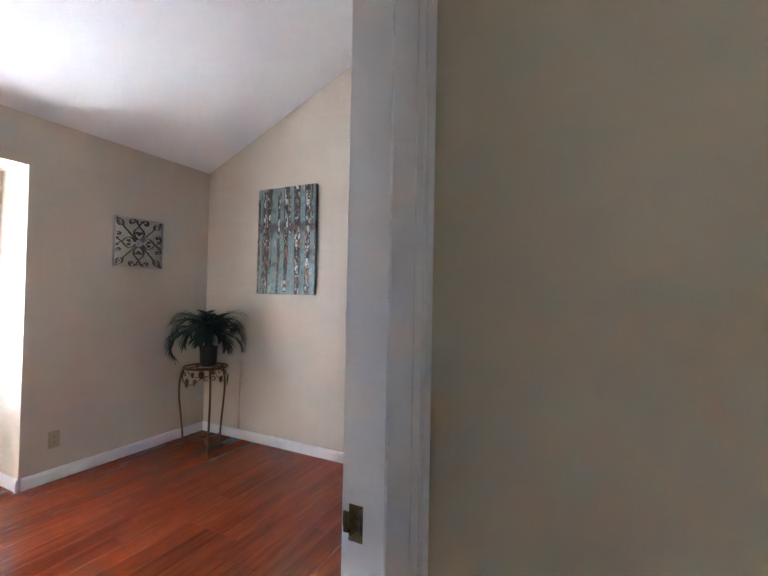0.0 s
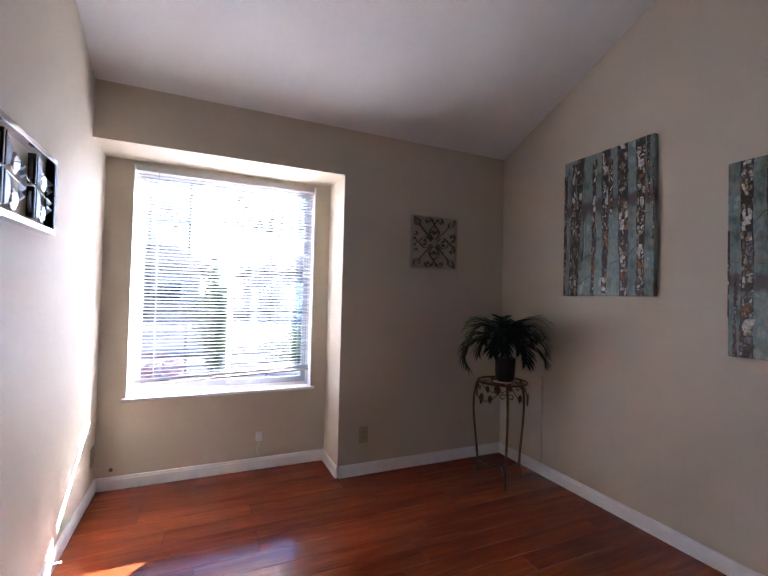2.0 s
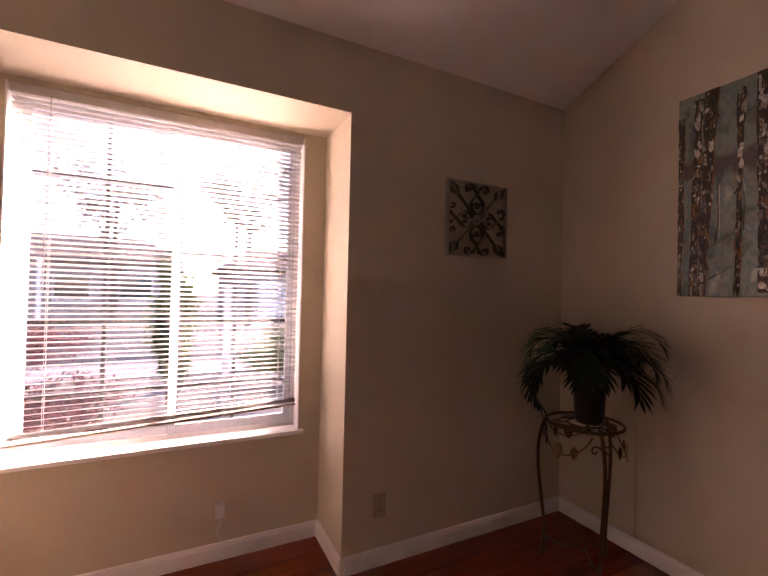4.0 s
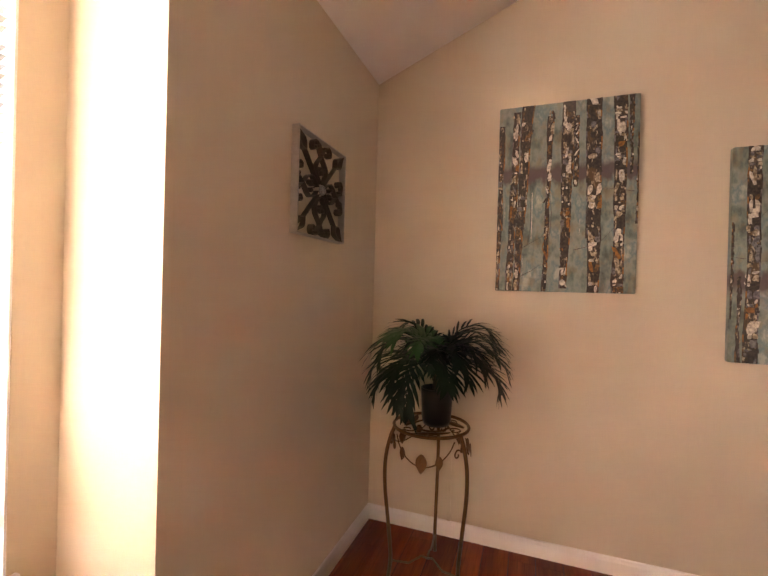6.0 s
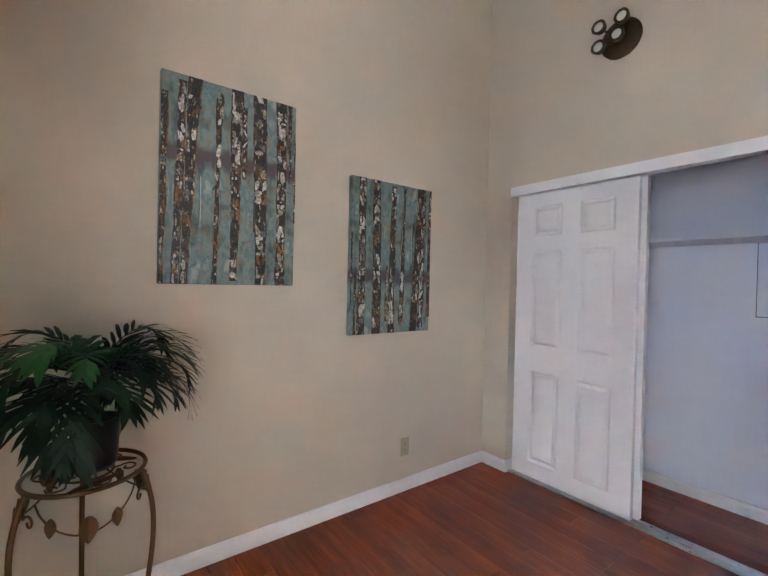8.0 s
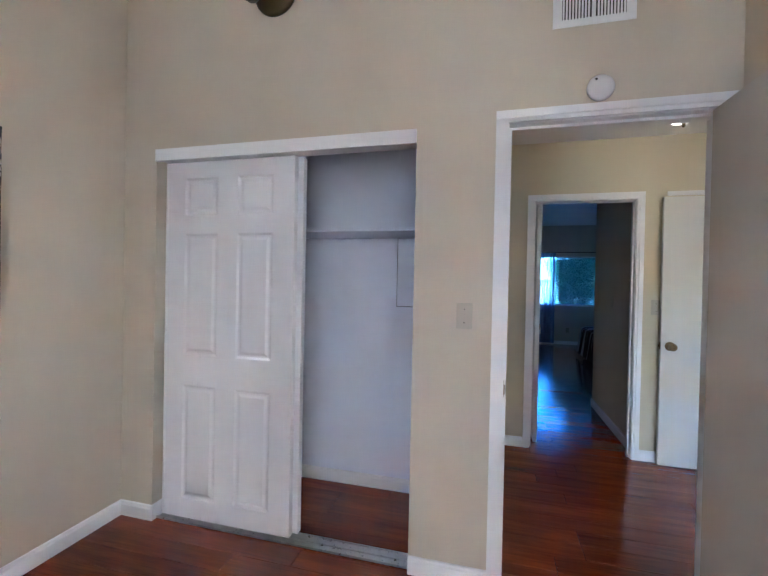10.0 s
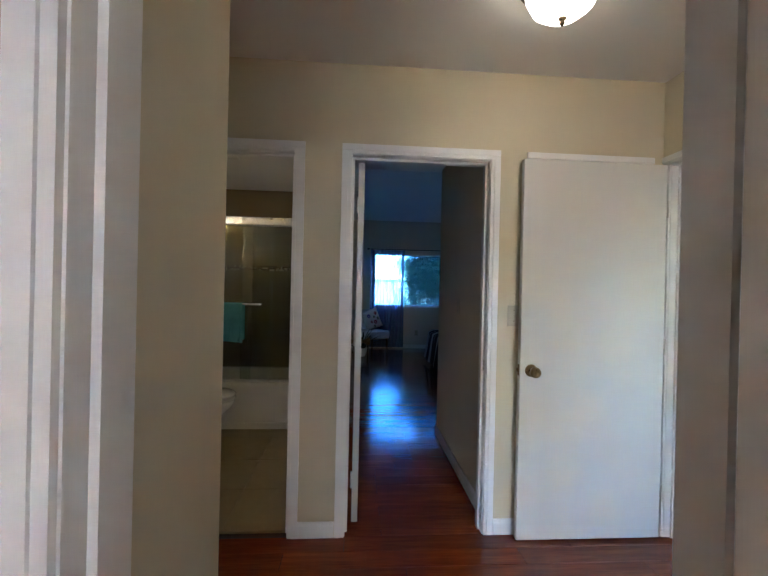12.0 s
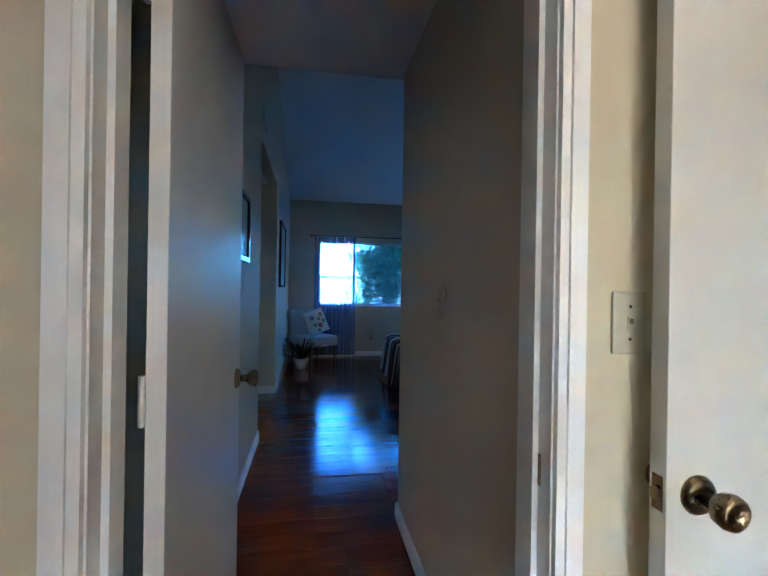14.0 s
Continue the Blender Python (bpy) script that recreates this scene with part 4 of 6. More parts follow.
for cx in (-0.16, -0.42, -0.68):
    for cz, mat_, sgn in ((0.215, DUSK, 1), (0.095, BLUEG, -1)):
        bm = bmesh.new()
        rs = [ring(bm, (cx - 0.02, y, cz), 0.052, "Y", 20) for y in (-0.018, -0.026)]
        skin(bm, rs)
        part("half_disc", bm, mat_, shadow, smooth=False)
        part("slot_bar", boxes((cx - 0.055, -0.034, cz - 0.055, cx - 0.045, -0.010, cz + 0.055), (cx - 0.035, -0.034, cz - 0.055, cx - 0.028, -0.010, cz + 0.055)), BLACKL, shadow)
        part("mirror_disc", lathe([(0.036, -0.012), (0.036, -0.020), (0.024, -0.024)], (cx + 0.075, 0, cz - 0.02), "Y", 24), MIRR, shadow, "small mirror disc")
    part("rod", tube(bmesh.new(), [(cx - 0.1, -0.022, 0.17), (cx + 0.115, -0.022, 0.135)], 0.002, 6), CHROME, shadow)
    bm = bmesh.new()
    for s in (1, -1):
        for dz in (0.012, 0.04):
            v = [bm.verts.new(p) for p in ((cx + 0.098, -0.024, 0.15 + s * dz), (cx + 0.128, -0.014, 0.15 + s * (dz + 0.03)), (cx + 0.136, -0.030, 0.15 + s * (dz + 0.012)), (cx + 0.12, -0.018, 0.15 + s * (dz - 0.006)))]
            w = [bm.verts.new(p.co + Vector((0, -0.003, 0))) for p in v]
            skin(bm, [v, w])
    part("fins", bm, BLUEG, shadow, "blue-grey metal fins")

# ---- plant stand and palm ----
GOLDW = metal("bronzed_gold_wire", (0.17, 0.095, 0.04), 0.42)
SX, SY, SZ, SR = -0.350, 2.465, 0.70, 0.170
stand = thing("plant_stand", "round bronzed wire plant stand with curved legs and leaf swags", "plant stand", (SX, SY, 0))


def loop(bm, r, z_, t, n=40):
    pts = [(r * math.cos(2 * math.pi * i / n), r * math.sin(2 * math.pi * i / n), z_) for i in range(n)]
    rs = []
    for i, p in enumerate(pts):
        a = 2 * math.pi * i / n
        rs.append([bm.verts.new((p[0] + t * math.cos(b) * math.cos(a), p[1] + t * math.cos(b) * math.sin(a), p[2] + t * math.sin(b))) for b in (0, 1.05, 2.09, 3.14, 4.19, 5.24)])
    for i in range(n):
        A, B = rs[i], rs[(i + 1) % n]
        for k in range(6):
            bm.faces.new((A[k], B[k], B[(k + 1) % 6], A[(k + 1) % 6]))
    return bm


part("top_ring", loop(bmesh.new(), SR, SZ, 0.0075), GOLDW, stand, smooth=True)
part("inner_ring", loop(bmesh.new(), SR * 0.45, SZ - 0.004, 0.004), GOLDW, stand, smooth=True)
LEGA = [122, 240, 2]
for a in LEGA:
    c, s = math.cos(radians(a)), math.sin(radians(a))
    prof = [(SR + 0.002, SZ), (SR + 0.022, SZ - 0.05), (SR + 0.040, SZ - 0.14), (SR + 0.040, SZ - 0.26), (SR + 0.022, 0.28), (SR + 0.006, 0.12), (SR + 0.014, 0.03), (SR + 0.022, 0.006)]
    pts = [(r * c, r * s, z_) for r, z_ in [(v.x, v.y) for v in bez(prof, 5)]]
    leg = part("leg", tube(bmesh.new(), pts, 0.0085, 8), GOLDW, stand, smooth=True)
    for m in (1, -1):
        cx, cy = (SR + 0.008) * c, (SR + 0.008) * s
        q = [(cx - m * s * u, cy + m * c * u, w) for u, w in spiral(0.026, SZ - 0.075, 0.024, 0.006, 170, -190, 16)]
        part("curl", tube(bmesh.new(), [(cx, cy, SZ - 0.02)] + q, 0.0035, 6), GOLDW, leg, smooth=True)
    part("strut", tube(bmesh.new(), [((SR + 0.012) * c, (SR + 0.012) * s, 0.10), (0.09 * c, 0.09 * s, 0.075), (0.03 * c, 0.03 * s, 0.10), (0, 0, 0.085)], 0.004, 6), GOLDW, leg, smooth=True)


def leaf_shape(bm, at, d, side, L, W, curl=0.2):
    """A pointed leaf with a folded midrib, from at along d."""
    at, d, side = Vector(at), Vector(d).normalized(), Vector(side).normalized()
    up = d.cross(side)
    rib, lf, rt = [], [], []
    for i in range(7):
        t = i / 6
        w = W * math.sin(math.pi * min(1, t * 0.93 + 0.06)) ** 0.8 * (1 - 0.25 * t)
        p = at + d * L * t + up * curl * L * t * t
        rib.append(bm.verts.new(p - up * 0.002))
        lf.append(bm.verts.new(p + side * w + up * 0.002))
        rt.append(bm.verts.new(p - side * w + up * 0.002))
    for i in range(6):
        bm.faces.new((rib[i], lf[i], lf[i + 1], rib[i + 1]))
        bm.faces.new((rt[i], rib[i], rib[i + 1], rt[i + 1]))


for a0, a1 in ((2, 122), (122, 240), (240, 362)):
    pts = []
    for i in range(17):
        t = i / 16
        a = radians(a0 + 12 + (a1 - a0 - 24) * t)
        r = SR + 0.004
        pts.append((r * math.cos(a), r * math.sin(a), SZ - 0.02 - 0.105 * math.sin(math.pi * t) ** 0.7))
    part("swag", tube(bmesh.new(), pts, 0.003, 6), GOLDW, stand, smooth=True)
    for t in (0.2, 0.5, 0.8):
        i = int(t * 16)
        bm = bmesh.new()
        a = math.atan2(pts[i][1], pts[i][0])
        leaf_shape(bm, Vector(pts[i]) + Vector((0.005 * math.cos(a), 0.005 * math.sin(a), 0.03 if t != 0.5 else 0.055)), (0.15 * math.sin(a), 0, -1), (-math.sin(a), math.cos(a), 0), 0.078 if t == 0.5 else 0.056, 0.028 if t == 0.5 else 0.019, 0.1)
        part("metal_leaf", bm, GOLDW, stand)
for k in range(3):
    a = radians(120 * k + 40)
    bm = bmesh.new()
    leaf_shape(bm, (0.15 * math.cos(a), 0.15 * math.sin(a), SZ - 0.002), (-math.cos(a - 0.75), -math.sin(a - 0.75), 0), (-math.sin(a - 0.75), math.cos(a - 0.75), 0), 0.17, 0.026, 0.0)
    part("flat_leaf", bm, GOLDW, stand, "flat bronzed leaf in the top of the stand")
for k in range(6):
    a = radians(60 * k + 15)
    q = [(r * math.cos(a + w), r * math.sin(a + w), SZ - 0.003) for r, w in ((0.07, 0), (0.09, 0.16), (0.12, 0.28), (0.14, 0.1), (0.132, -0.12), (0.11, -0.1), (0.112, 0.06))]
    part("top_scroll", tube(bmesh.new(), [Vector(v) for v in bez([Vector(p) for p in q], 4)], 0.003, 5), GOLDW, stand, smooth=True)

POTM = plastic("black_glazed_pot", (0.012, 0.012, 0.013), 0.35)
palm = thing("potted_palm", "artificial green palm in a black pot on the wire stand", "house plant", (SX + 0.005, SY - 0.022, SZ + 0.007))
part("pot", lathe([(0.058, 0), (0.066, 0.02), (0.072, 0.15), (0.074, 0.165), (0.068, 0.166), (0.064, 0.150)], n=28), POTM, palm, "black cylindrical pot", smooth=True)
part("soil", lathe([(0.066, 0.140), (0.05, 0.152), (0.01, 0.158)], n=20), paint("dark_moss", (0.04, 0.03, 0.018), 0.9, 0.4, 0.9, 60), palm)
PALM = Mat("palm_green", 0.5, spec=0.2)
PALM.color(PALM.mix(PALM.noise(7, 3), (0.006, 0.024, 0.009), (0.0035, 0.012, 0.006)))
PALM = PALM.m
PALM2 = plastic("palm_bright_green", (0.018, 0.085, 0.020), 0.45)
STALK = plastic("palm_stalk", (0.08, 0.055, 0.03), 0.7)
part("trunk", tube(bmesh.new(), [(0, 0, 0.14), (0.01, 0.005, 0.22), (0.006, 0, 0.29)], 0.020, 9, 0.013), STALK, palm, "short brown fibrous trunk", smooth=True)
bm = bmesh.new()
rng = random.Random(5)
for i in range(26):
    a, zz = rng.uniform(0, 6.28), rng.uniform(0.17, 0.27)
    tube(bm, [(0.015 * math.cos(a), 0.015 * math.sin(a), zz), (0.030 * math.cos(a), 0.030 * math.sin(a), zz + 0.03), (0.045 * math.cos(a), 0.045 * math.sin(a), zz + 0.035 + rng.uniform(-0.02, 0.03))], 0.003, 4, 0.0008)
part("sheath_fibres", bm, STALK, palm, "brown stubs and fibres on the trunk")


def frond(az, up, L, droop, seed, mat, LLm=0.125, twist=0.0):
    """One feather leaf: a midrib leaving at az degrees and rising by up, bending by droop over its length L, with two rows of leaflets."""
    rng = random.Random(seed)
    c, s = math.cos(radians(az)), math.sin(radians(az))
    out = Vector((c, s, 0))
    n = 14
    pts, e = [], radians(up)
    p = Vector((0.006 + 0.012 * c, 0.012 * s, 0.265))
    for i in range(n + 1):
        pts.append(p.copy())
        e -= radians(droop) / n * (0.35 + 1.3 * i / n)
        p = p + (out * math.cos(e) + Vector((0, 0, 1)) * math.sin(e)) * L / n
    bm = bmesh.new()
    tube(bm, pts, 0.0032, 5, 0.001)
    side = Vector((-s, c, 0))
    for i in range(3, n + 1):
        t = i / n
        d = (pts[i] - pts[i - 1]).normalized()
        nrm = side.cross(d).normalized()
        LL = LLm * (math.sin(math.pi * min(1, 0.18 + t * 0.72))) ** 0.6 * rng.uniform(0.85, 1.1)
        for m in (1, -1):
            a = pts[i] - (pts[i] - pts[i - 1]) * (0.5 if m < 0 else 0.0)
            dd = (side * m * (1.0 - 0.5 * t) + d * (0.6 + 0.5 * t) + nrm * (rng.uniform(-0.12, 0.10) + twist * m)).normalized()
            w = 0.0098 * rng.uniform(0.8, 1.15)
            nn = dd.cross(nrm).normalized()
            sag = Vector((0, 0, -LL))
            q = [a, a + dd * LL * 0.35, a + dd * LL * 0.7 + sag * 0.04, a + dd * LL + sag * 0.15]
            ww = [w * 0.5, w, w * 0.75, w * 0.08]
            A = [bm.verts.new(x + nn * y) for x, y in zip(q, ww)]
            B = [bm.verts.new(x - nn * y - nrm * 0.0015) for x, y in zip(q, ww)]
            for k in range(3):
                bm.faces.new((A[k], B[k], B[k + 1], A[k + 1]))
    return part("frond", bm, mat, palm)


FRONDS = [(105, 58, 0.39, 135), (118, 40, 0.38, 130), (96, 28, 0.36, 125), (132, 66, 0.38, 150), (128, 20, 0.36, 105), (152, 42, 0.4, 150), 
          (246, 60, 0.36, 120), (256, 34, 0.36, 130), (272, 62, 0.34, 120), (284, 42, 0.36, 118), (292, 20, 0.34, 105), (298, 68, 0.33, 130),
          (316, 46, 0.33, 130), (336, 62, 0.28, 130), (0, 50, 0.27, 120), (28, 64, 0.32, 130), (52, 52, 0.33, 120), (76, 66, 0.36, 130), (150, 80, 0.38, 140), (250, 76, 0.38, 135), (310, 80, 0.41, 150), (60, 80, 0.41, 150), (140, 76, 0.33, 118), (172, 70, 0.32, 120), (170, 34, 0.47, 165), (118, 74, 0.32, 115), (160, 30, 0.42, 150), (205, 40, 0.25, 140), (228, 48, 0.27, 140), (252, 50, 0.28, 135), (215, 70, 0.29, 150), (238, 72, 0.30, 150), (190, 66, 0.28, 150)]
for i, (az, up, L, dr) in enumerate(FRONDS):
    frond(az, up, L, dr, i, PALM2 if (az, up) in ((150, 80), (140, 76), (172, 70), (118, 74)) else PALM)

# ---- things high on the closet wall ----
spot = thing("wall_spotlight_cluster", "bronze round wall fixture with four small spotlights, switched off", "wall lamp", (-0.935, 0.001, 2.79))
part("canopy", lathe([(0.112, 0), (0.112, 0.012), (0.097, 0.022), (0.02, 0.028)], axis="Y", n=36), BRONZE, spot, "brushed bronze round back plate", smooth=True)
LENS = plastic("frosted_spot_lens", (0.66, 0.66, 0.56), 0.15)
for (dx, dz, out) in ((0.085, 0.07, 0.10), (-0.035, 0.08, 0.09), (-0.02, -0.02, 0.11), (0.085, -0.045, 0.10)):
    a = part("arm", tube(bmesh.new(), [(dx * 0.4, 0.02, dz * 0.4), (dx * 0.8, 0.05, dz * 0.8), (dx, out - 0.03, dz)], 0.006, 8), BRONZE, spot, smooth=True)
    part("lamp_cup", lathe([(0.018, out - 0.05), (0.032, out - 0.03), (0.040, out), (0.040, out + 0.005), (0.028, out + 0.002)], (dx, 0, dz), "Y", 20), BRONZE, a, smooth=True)
    part("lens", lathe([(0.028, out), (0.023, out + 0.006), (0.006, out + 0.008)], (dx, 0, dz), "Y", 18), LENS, a, "pale glass lens", smooth=True)
vent = thing("wall_vent", "white painted louvred air register above the door", "air vent", (-2.402, 0.001, 2.53))
vent.scale = (0.9, 1, 1)
part("frame", boxes((-0.175, 0, -0.10, 0.175, 0.006, -0.07), (-0.175, 0, 0.07, 0.175, 0.006, 0.10), (-0.175, 0, -0.07, -0.135, 0.006, 0.07), (0.135, 0, -0.07, 0.175, 0.006, 0.07), (-0.008, 0, -0.07, 0.008, 0.006, 0.07), bevel=0.0015), TRIM, vent)
# a thin dark sheet paints the shade inside the register
part("duct", boxes((-0.135, 0.0002, -0.07, 0.135, 0.0008, 0.07)), IVORYD, vent, "dark sheet for the shade of the duct behind the louvres")
for i in range(20):
    x = -0.128 + i * 0.0135
    if abs(x) > 0.012:
        v_ = part("louvre", box(bmesh.new(), -0.0035, 0, -0.069, 0.0035, 0.005, 0.069), TRIM, vent)
        v_.matrix_basis = pose(x, 0.0008, 0, 0, 0, 0)
disc = thing("round_alarm_cover", "white round alarm on the wall above the door", "alarm", (-2.434, 0.001, 2.163))
part("cover", lathe([(0.052, 0), (0.052, 0.014), (0.046, 0.022), (0.02, 0.025)], axis="Y", n=36), WHITEP, disc, smooth=True)
part("indicator", lathe([(0.005, 0.0245), (0.004, 0.0275)], (0.02, 0, 0.03), "Y", 10), IVORYD, disc, "small dark sensor")
part("strike_plate", boxes((D1E - 0.0015, -0.075, 0.855, D1E - 0.0002, -0.005, 0.925), (D1E - 0.005, -0.006, 0.87, D1E - 0.0015, 0.006, 0.91)), BRASS, frame_1, "worn brass strike plate")
# a dark patch on the plate paints the shade in the latch hole
part("strike_hole", boxes((D1E - 0.003, -0.052, 0.872, D1E - 0.0016, -0.03, 0.908)), IVORYD, frame_1, "dark patch for the shade in the latch hole")


# ---- hall ----
chime = thing("door_chime", "yellowed white door chime box high on the hall wall", "door chime", (HW + 0.001, -1.27, 2.39))
part("body", boxes((0, -0.06, -0.075, 0.035, 0.06, 0.075), bevel=0.012), IVORY, chime)
part("recess", boxes((0.0352, -0.04, 0.015, 0.039, 0.04, 0.055), bevel=0.003), WHITEP, chime)
part("button", lathe([(0.006, 0.034), (0.005, 0.038)], (0, -0.03, -0.015), "X", 10), IVORYD, chime)
part("plate", boxes((D2W - 0.0005, HS - 0.07, 0.89, D2W + 0.001, HS - 0.03, 0.95)), BRASS, kind="structure", label="brass strike plate").name = "strike_plate"

# ---- laundry ----
ENAM = Mat("white_enamel", 0.22)
ENAM.color(ENAM.mix(ENAM.noise(2, 2), (0.70, 0.70, 0.68), (0.66, 0.66, 0.64)))
ENAM = ENAM.m
wash = thing("washing_machine", "white top-loading washing machine with a dark glass lid", "washing machine", (-5.02, -2.50, 0))
part("cabinet", boxes((-0.68, 0, 0.05, 0, 0.70, 0.955), bevel=0.012), ENAM, wash)
part("plinth", boxes((-0.66, 0.02, 0, -0.02, 0.68, 0.05)), IVORYD, wash, "black plinth")
part("top_panel", boxes((-0.68, 0, 0.957, 0.004, 0.70, 0.99), bevel=0.014), ENAM, wash)
lid = part("lid", boxes((-0.56, 0.05, 0.991, -0.04, 0.65, 1.006), bevel=0.006), STEEL, wash, "grey-rimmed lid")
part("lid_glass", boxes((-0.52, 0.09, 1.0065, -0.08, 0.61, 1.011), bevel=0.002), plastic("dark_lid_glass", (0.05, 0.055, 0.06), 0.08), lid, "dark glass lid pane")
part("control_panel", boxes((-0.68, 0.0, 0.991, -0.60, 0.70, 1.12), bevel=0.015), ENAM, wash)
part("trim_line", boxes((-0.001, 0.02, 0.93, 0.002, 0.68, 0.936)), STEEL, wash)
rack = thing("wine_rack", "brass wire geometric wine rack on the laundry wall", "wine rack", (-5.055, -2.745, 0))
WIRE = metal("rose_gold_wire", (0.62, 0.38, 0.24), 0.25)
for k in range(4):
    zc = 2.02 - k * 0.175
    for y in (0.02, 0.14):
        part("wire_frame", tube(bmesh.new(), [(-0.11, y, zc), (0, y, zc + 0.095), (0.11, y, zc), (0, y, zc - 0.095), (-0.11, y, zc)], 0.003, 6), WIRE, rack)
    for s in ((-0.11, 0), (0.11, 0), (0, 0.095)):
        part("wire_bar", tube(bmesh.new(), [(s[0], 0.0, zc + s[1]), (s[0], 0.14, zc + s[1])], 0.003, 6), WIRE, rack)
BOTTLE = plastic("dark_bottle_glass", (0.008, 0.010, 0.012), 0.08)
for zc in (1.975, 1.625):
    b = thing("wine_bottle", "dark wine bottle lying in the wire rack", "bottle", (-5.055, -2.46, zc))
    part("body", lathe([(0.02, 0.01), (0.037, 0.0), (0.037, -0.16), (0.015, -0.20), (0.014, -0.26)], axis="Y", n=18), BOTTLE, b, smooth=True)
cab = thing("wall_cabinet", "white laundry wall cabinet above the washing machine", "cabinet", (-5.775, -2.0, 1.48))
part("body", boxes((0, -0.48, 0, 0.30, 1.12, 0.75), bevel=0.003), DOORW, cab)
for y in (-0.475, 0.325):
    d = part("door", boxes((0.302, y, 0.005, 0.32, y + 0.79, 0.745), bevel=0.004), DOORW, cab)
    part("knob", lathe([(0.008, 0.32), (0.012, 0.335), (0.006, 0.342)], (0, y + (0.72 if y < 0 else 0.07), 0.08), "X", 12), STEEL, d)

# unseen ceiling fixture, added to raise the light level in the laundry
ll = thing("laundry_ceiling_light", "small round frosted ceiling light, added unseen to brighten the laundry", "ceiling light", (-4.95, -1.2, 2.419))
part("base", lathe([(0.12, 0), (0.12, -0.02)], n=28), WHITEP, ll)
part("dome", lathe([(0.11, -0.02), (0.10, -0.05), (0.06, -0.075), (0.01, -0.085)], n=28), glow("laundry_fill_dome", (1.0, 0.93, 0.8), 0.03), ll, "glowing frosted dome of the added fill light", smooth=True)

# ---- bathroom ----
PORC = Mat("white_porcelain", 0.12)
PORC.color(PORC.mix(PORC.noise(2, 2), (0.74, 0.73, 0.70), (0.70, 0.69, 0.66)))
PORC = PORC.m
TILE = Mat("olive_brown_tile", 0.22)
inf = TILE.n.new("ShaderNodeObjectInfo")
TILE.color(TILE.mix(0.5, TILE.mix(TILE.noise(6, 5), (0.17, 0.145, 0.095), (0.23, 0.195, 0.13)), TILE.ramp(inf.outputs["Random"], [(0, (0.17, 0.145, 0.10)), (1, (0.22, 0.185, 0.125))])))
TILE = TILE.m
GROUT = paint("tan_grout", (0.24, 0.21, 0.16), 0.9)
tub = thing("bathtub", "white alcove bathtub with a flat apron", "bathtub", (BW + 0.002, BB + 0.01, 0))
TL, TW, TH = BE - BW - 0.004, TF - BB - 0.01, 0.43
part("apron", boxes((0, TW - 0.05, 0.0, TL, TW - 0.012, TH - 0.03), (0, TW - 0.012, 0.0, TL, TW, 0.06), bevel=0.004), PORC, tub, "white enamel apron")


def rounded(bm, x0, y0, x1, y1, r, z_, n=6):
    pts = []
    for cx, cy, a0 in ((x1 - r, y1 - r, 0), (x0 + r, y1 - r, 90), (x0 + r, y0 + r, 180), (x1 - r, y0 + r, 270)):
        for i in range(n + 1):
            a = radians(a0 + 90 * i / n)
            pts.append(bm.verts.new((cx + r * math.cos(a), cy + r * math.sin(a), z_)))
    return pts


bm = bmesh.new()
skin(bm, [rounded(bm, 0, 0, TL, TW, 0.004, TH - 0.035), rounded(bm, 0, 0, TL, TW, 0.01, TH - 0.006), rounded(bm, 0.004, 0.004, TL - 0.004, TW - 0.004, 0.012, TH), rounded(bm, 0.06, 0.07, TL - 0.07, TW - 0.06, 0.14, TH), rounded(bm, 0.075, 0.085, TL - 0.085, TW - 0.075, 0.14, TH - 0.02), rounded(bm, 0.14, 0.12, TL - 0.13, TW - 0.11, 0.13, 0.10), rounded(bm, 0.2, 0.18, TL - 0.19, TW - 0.17, 0.1, 0.08)], False, True)
part("basin", bm, PORC, tub, smooth=True)


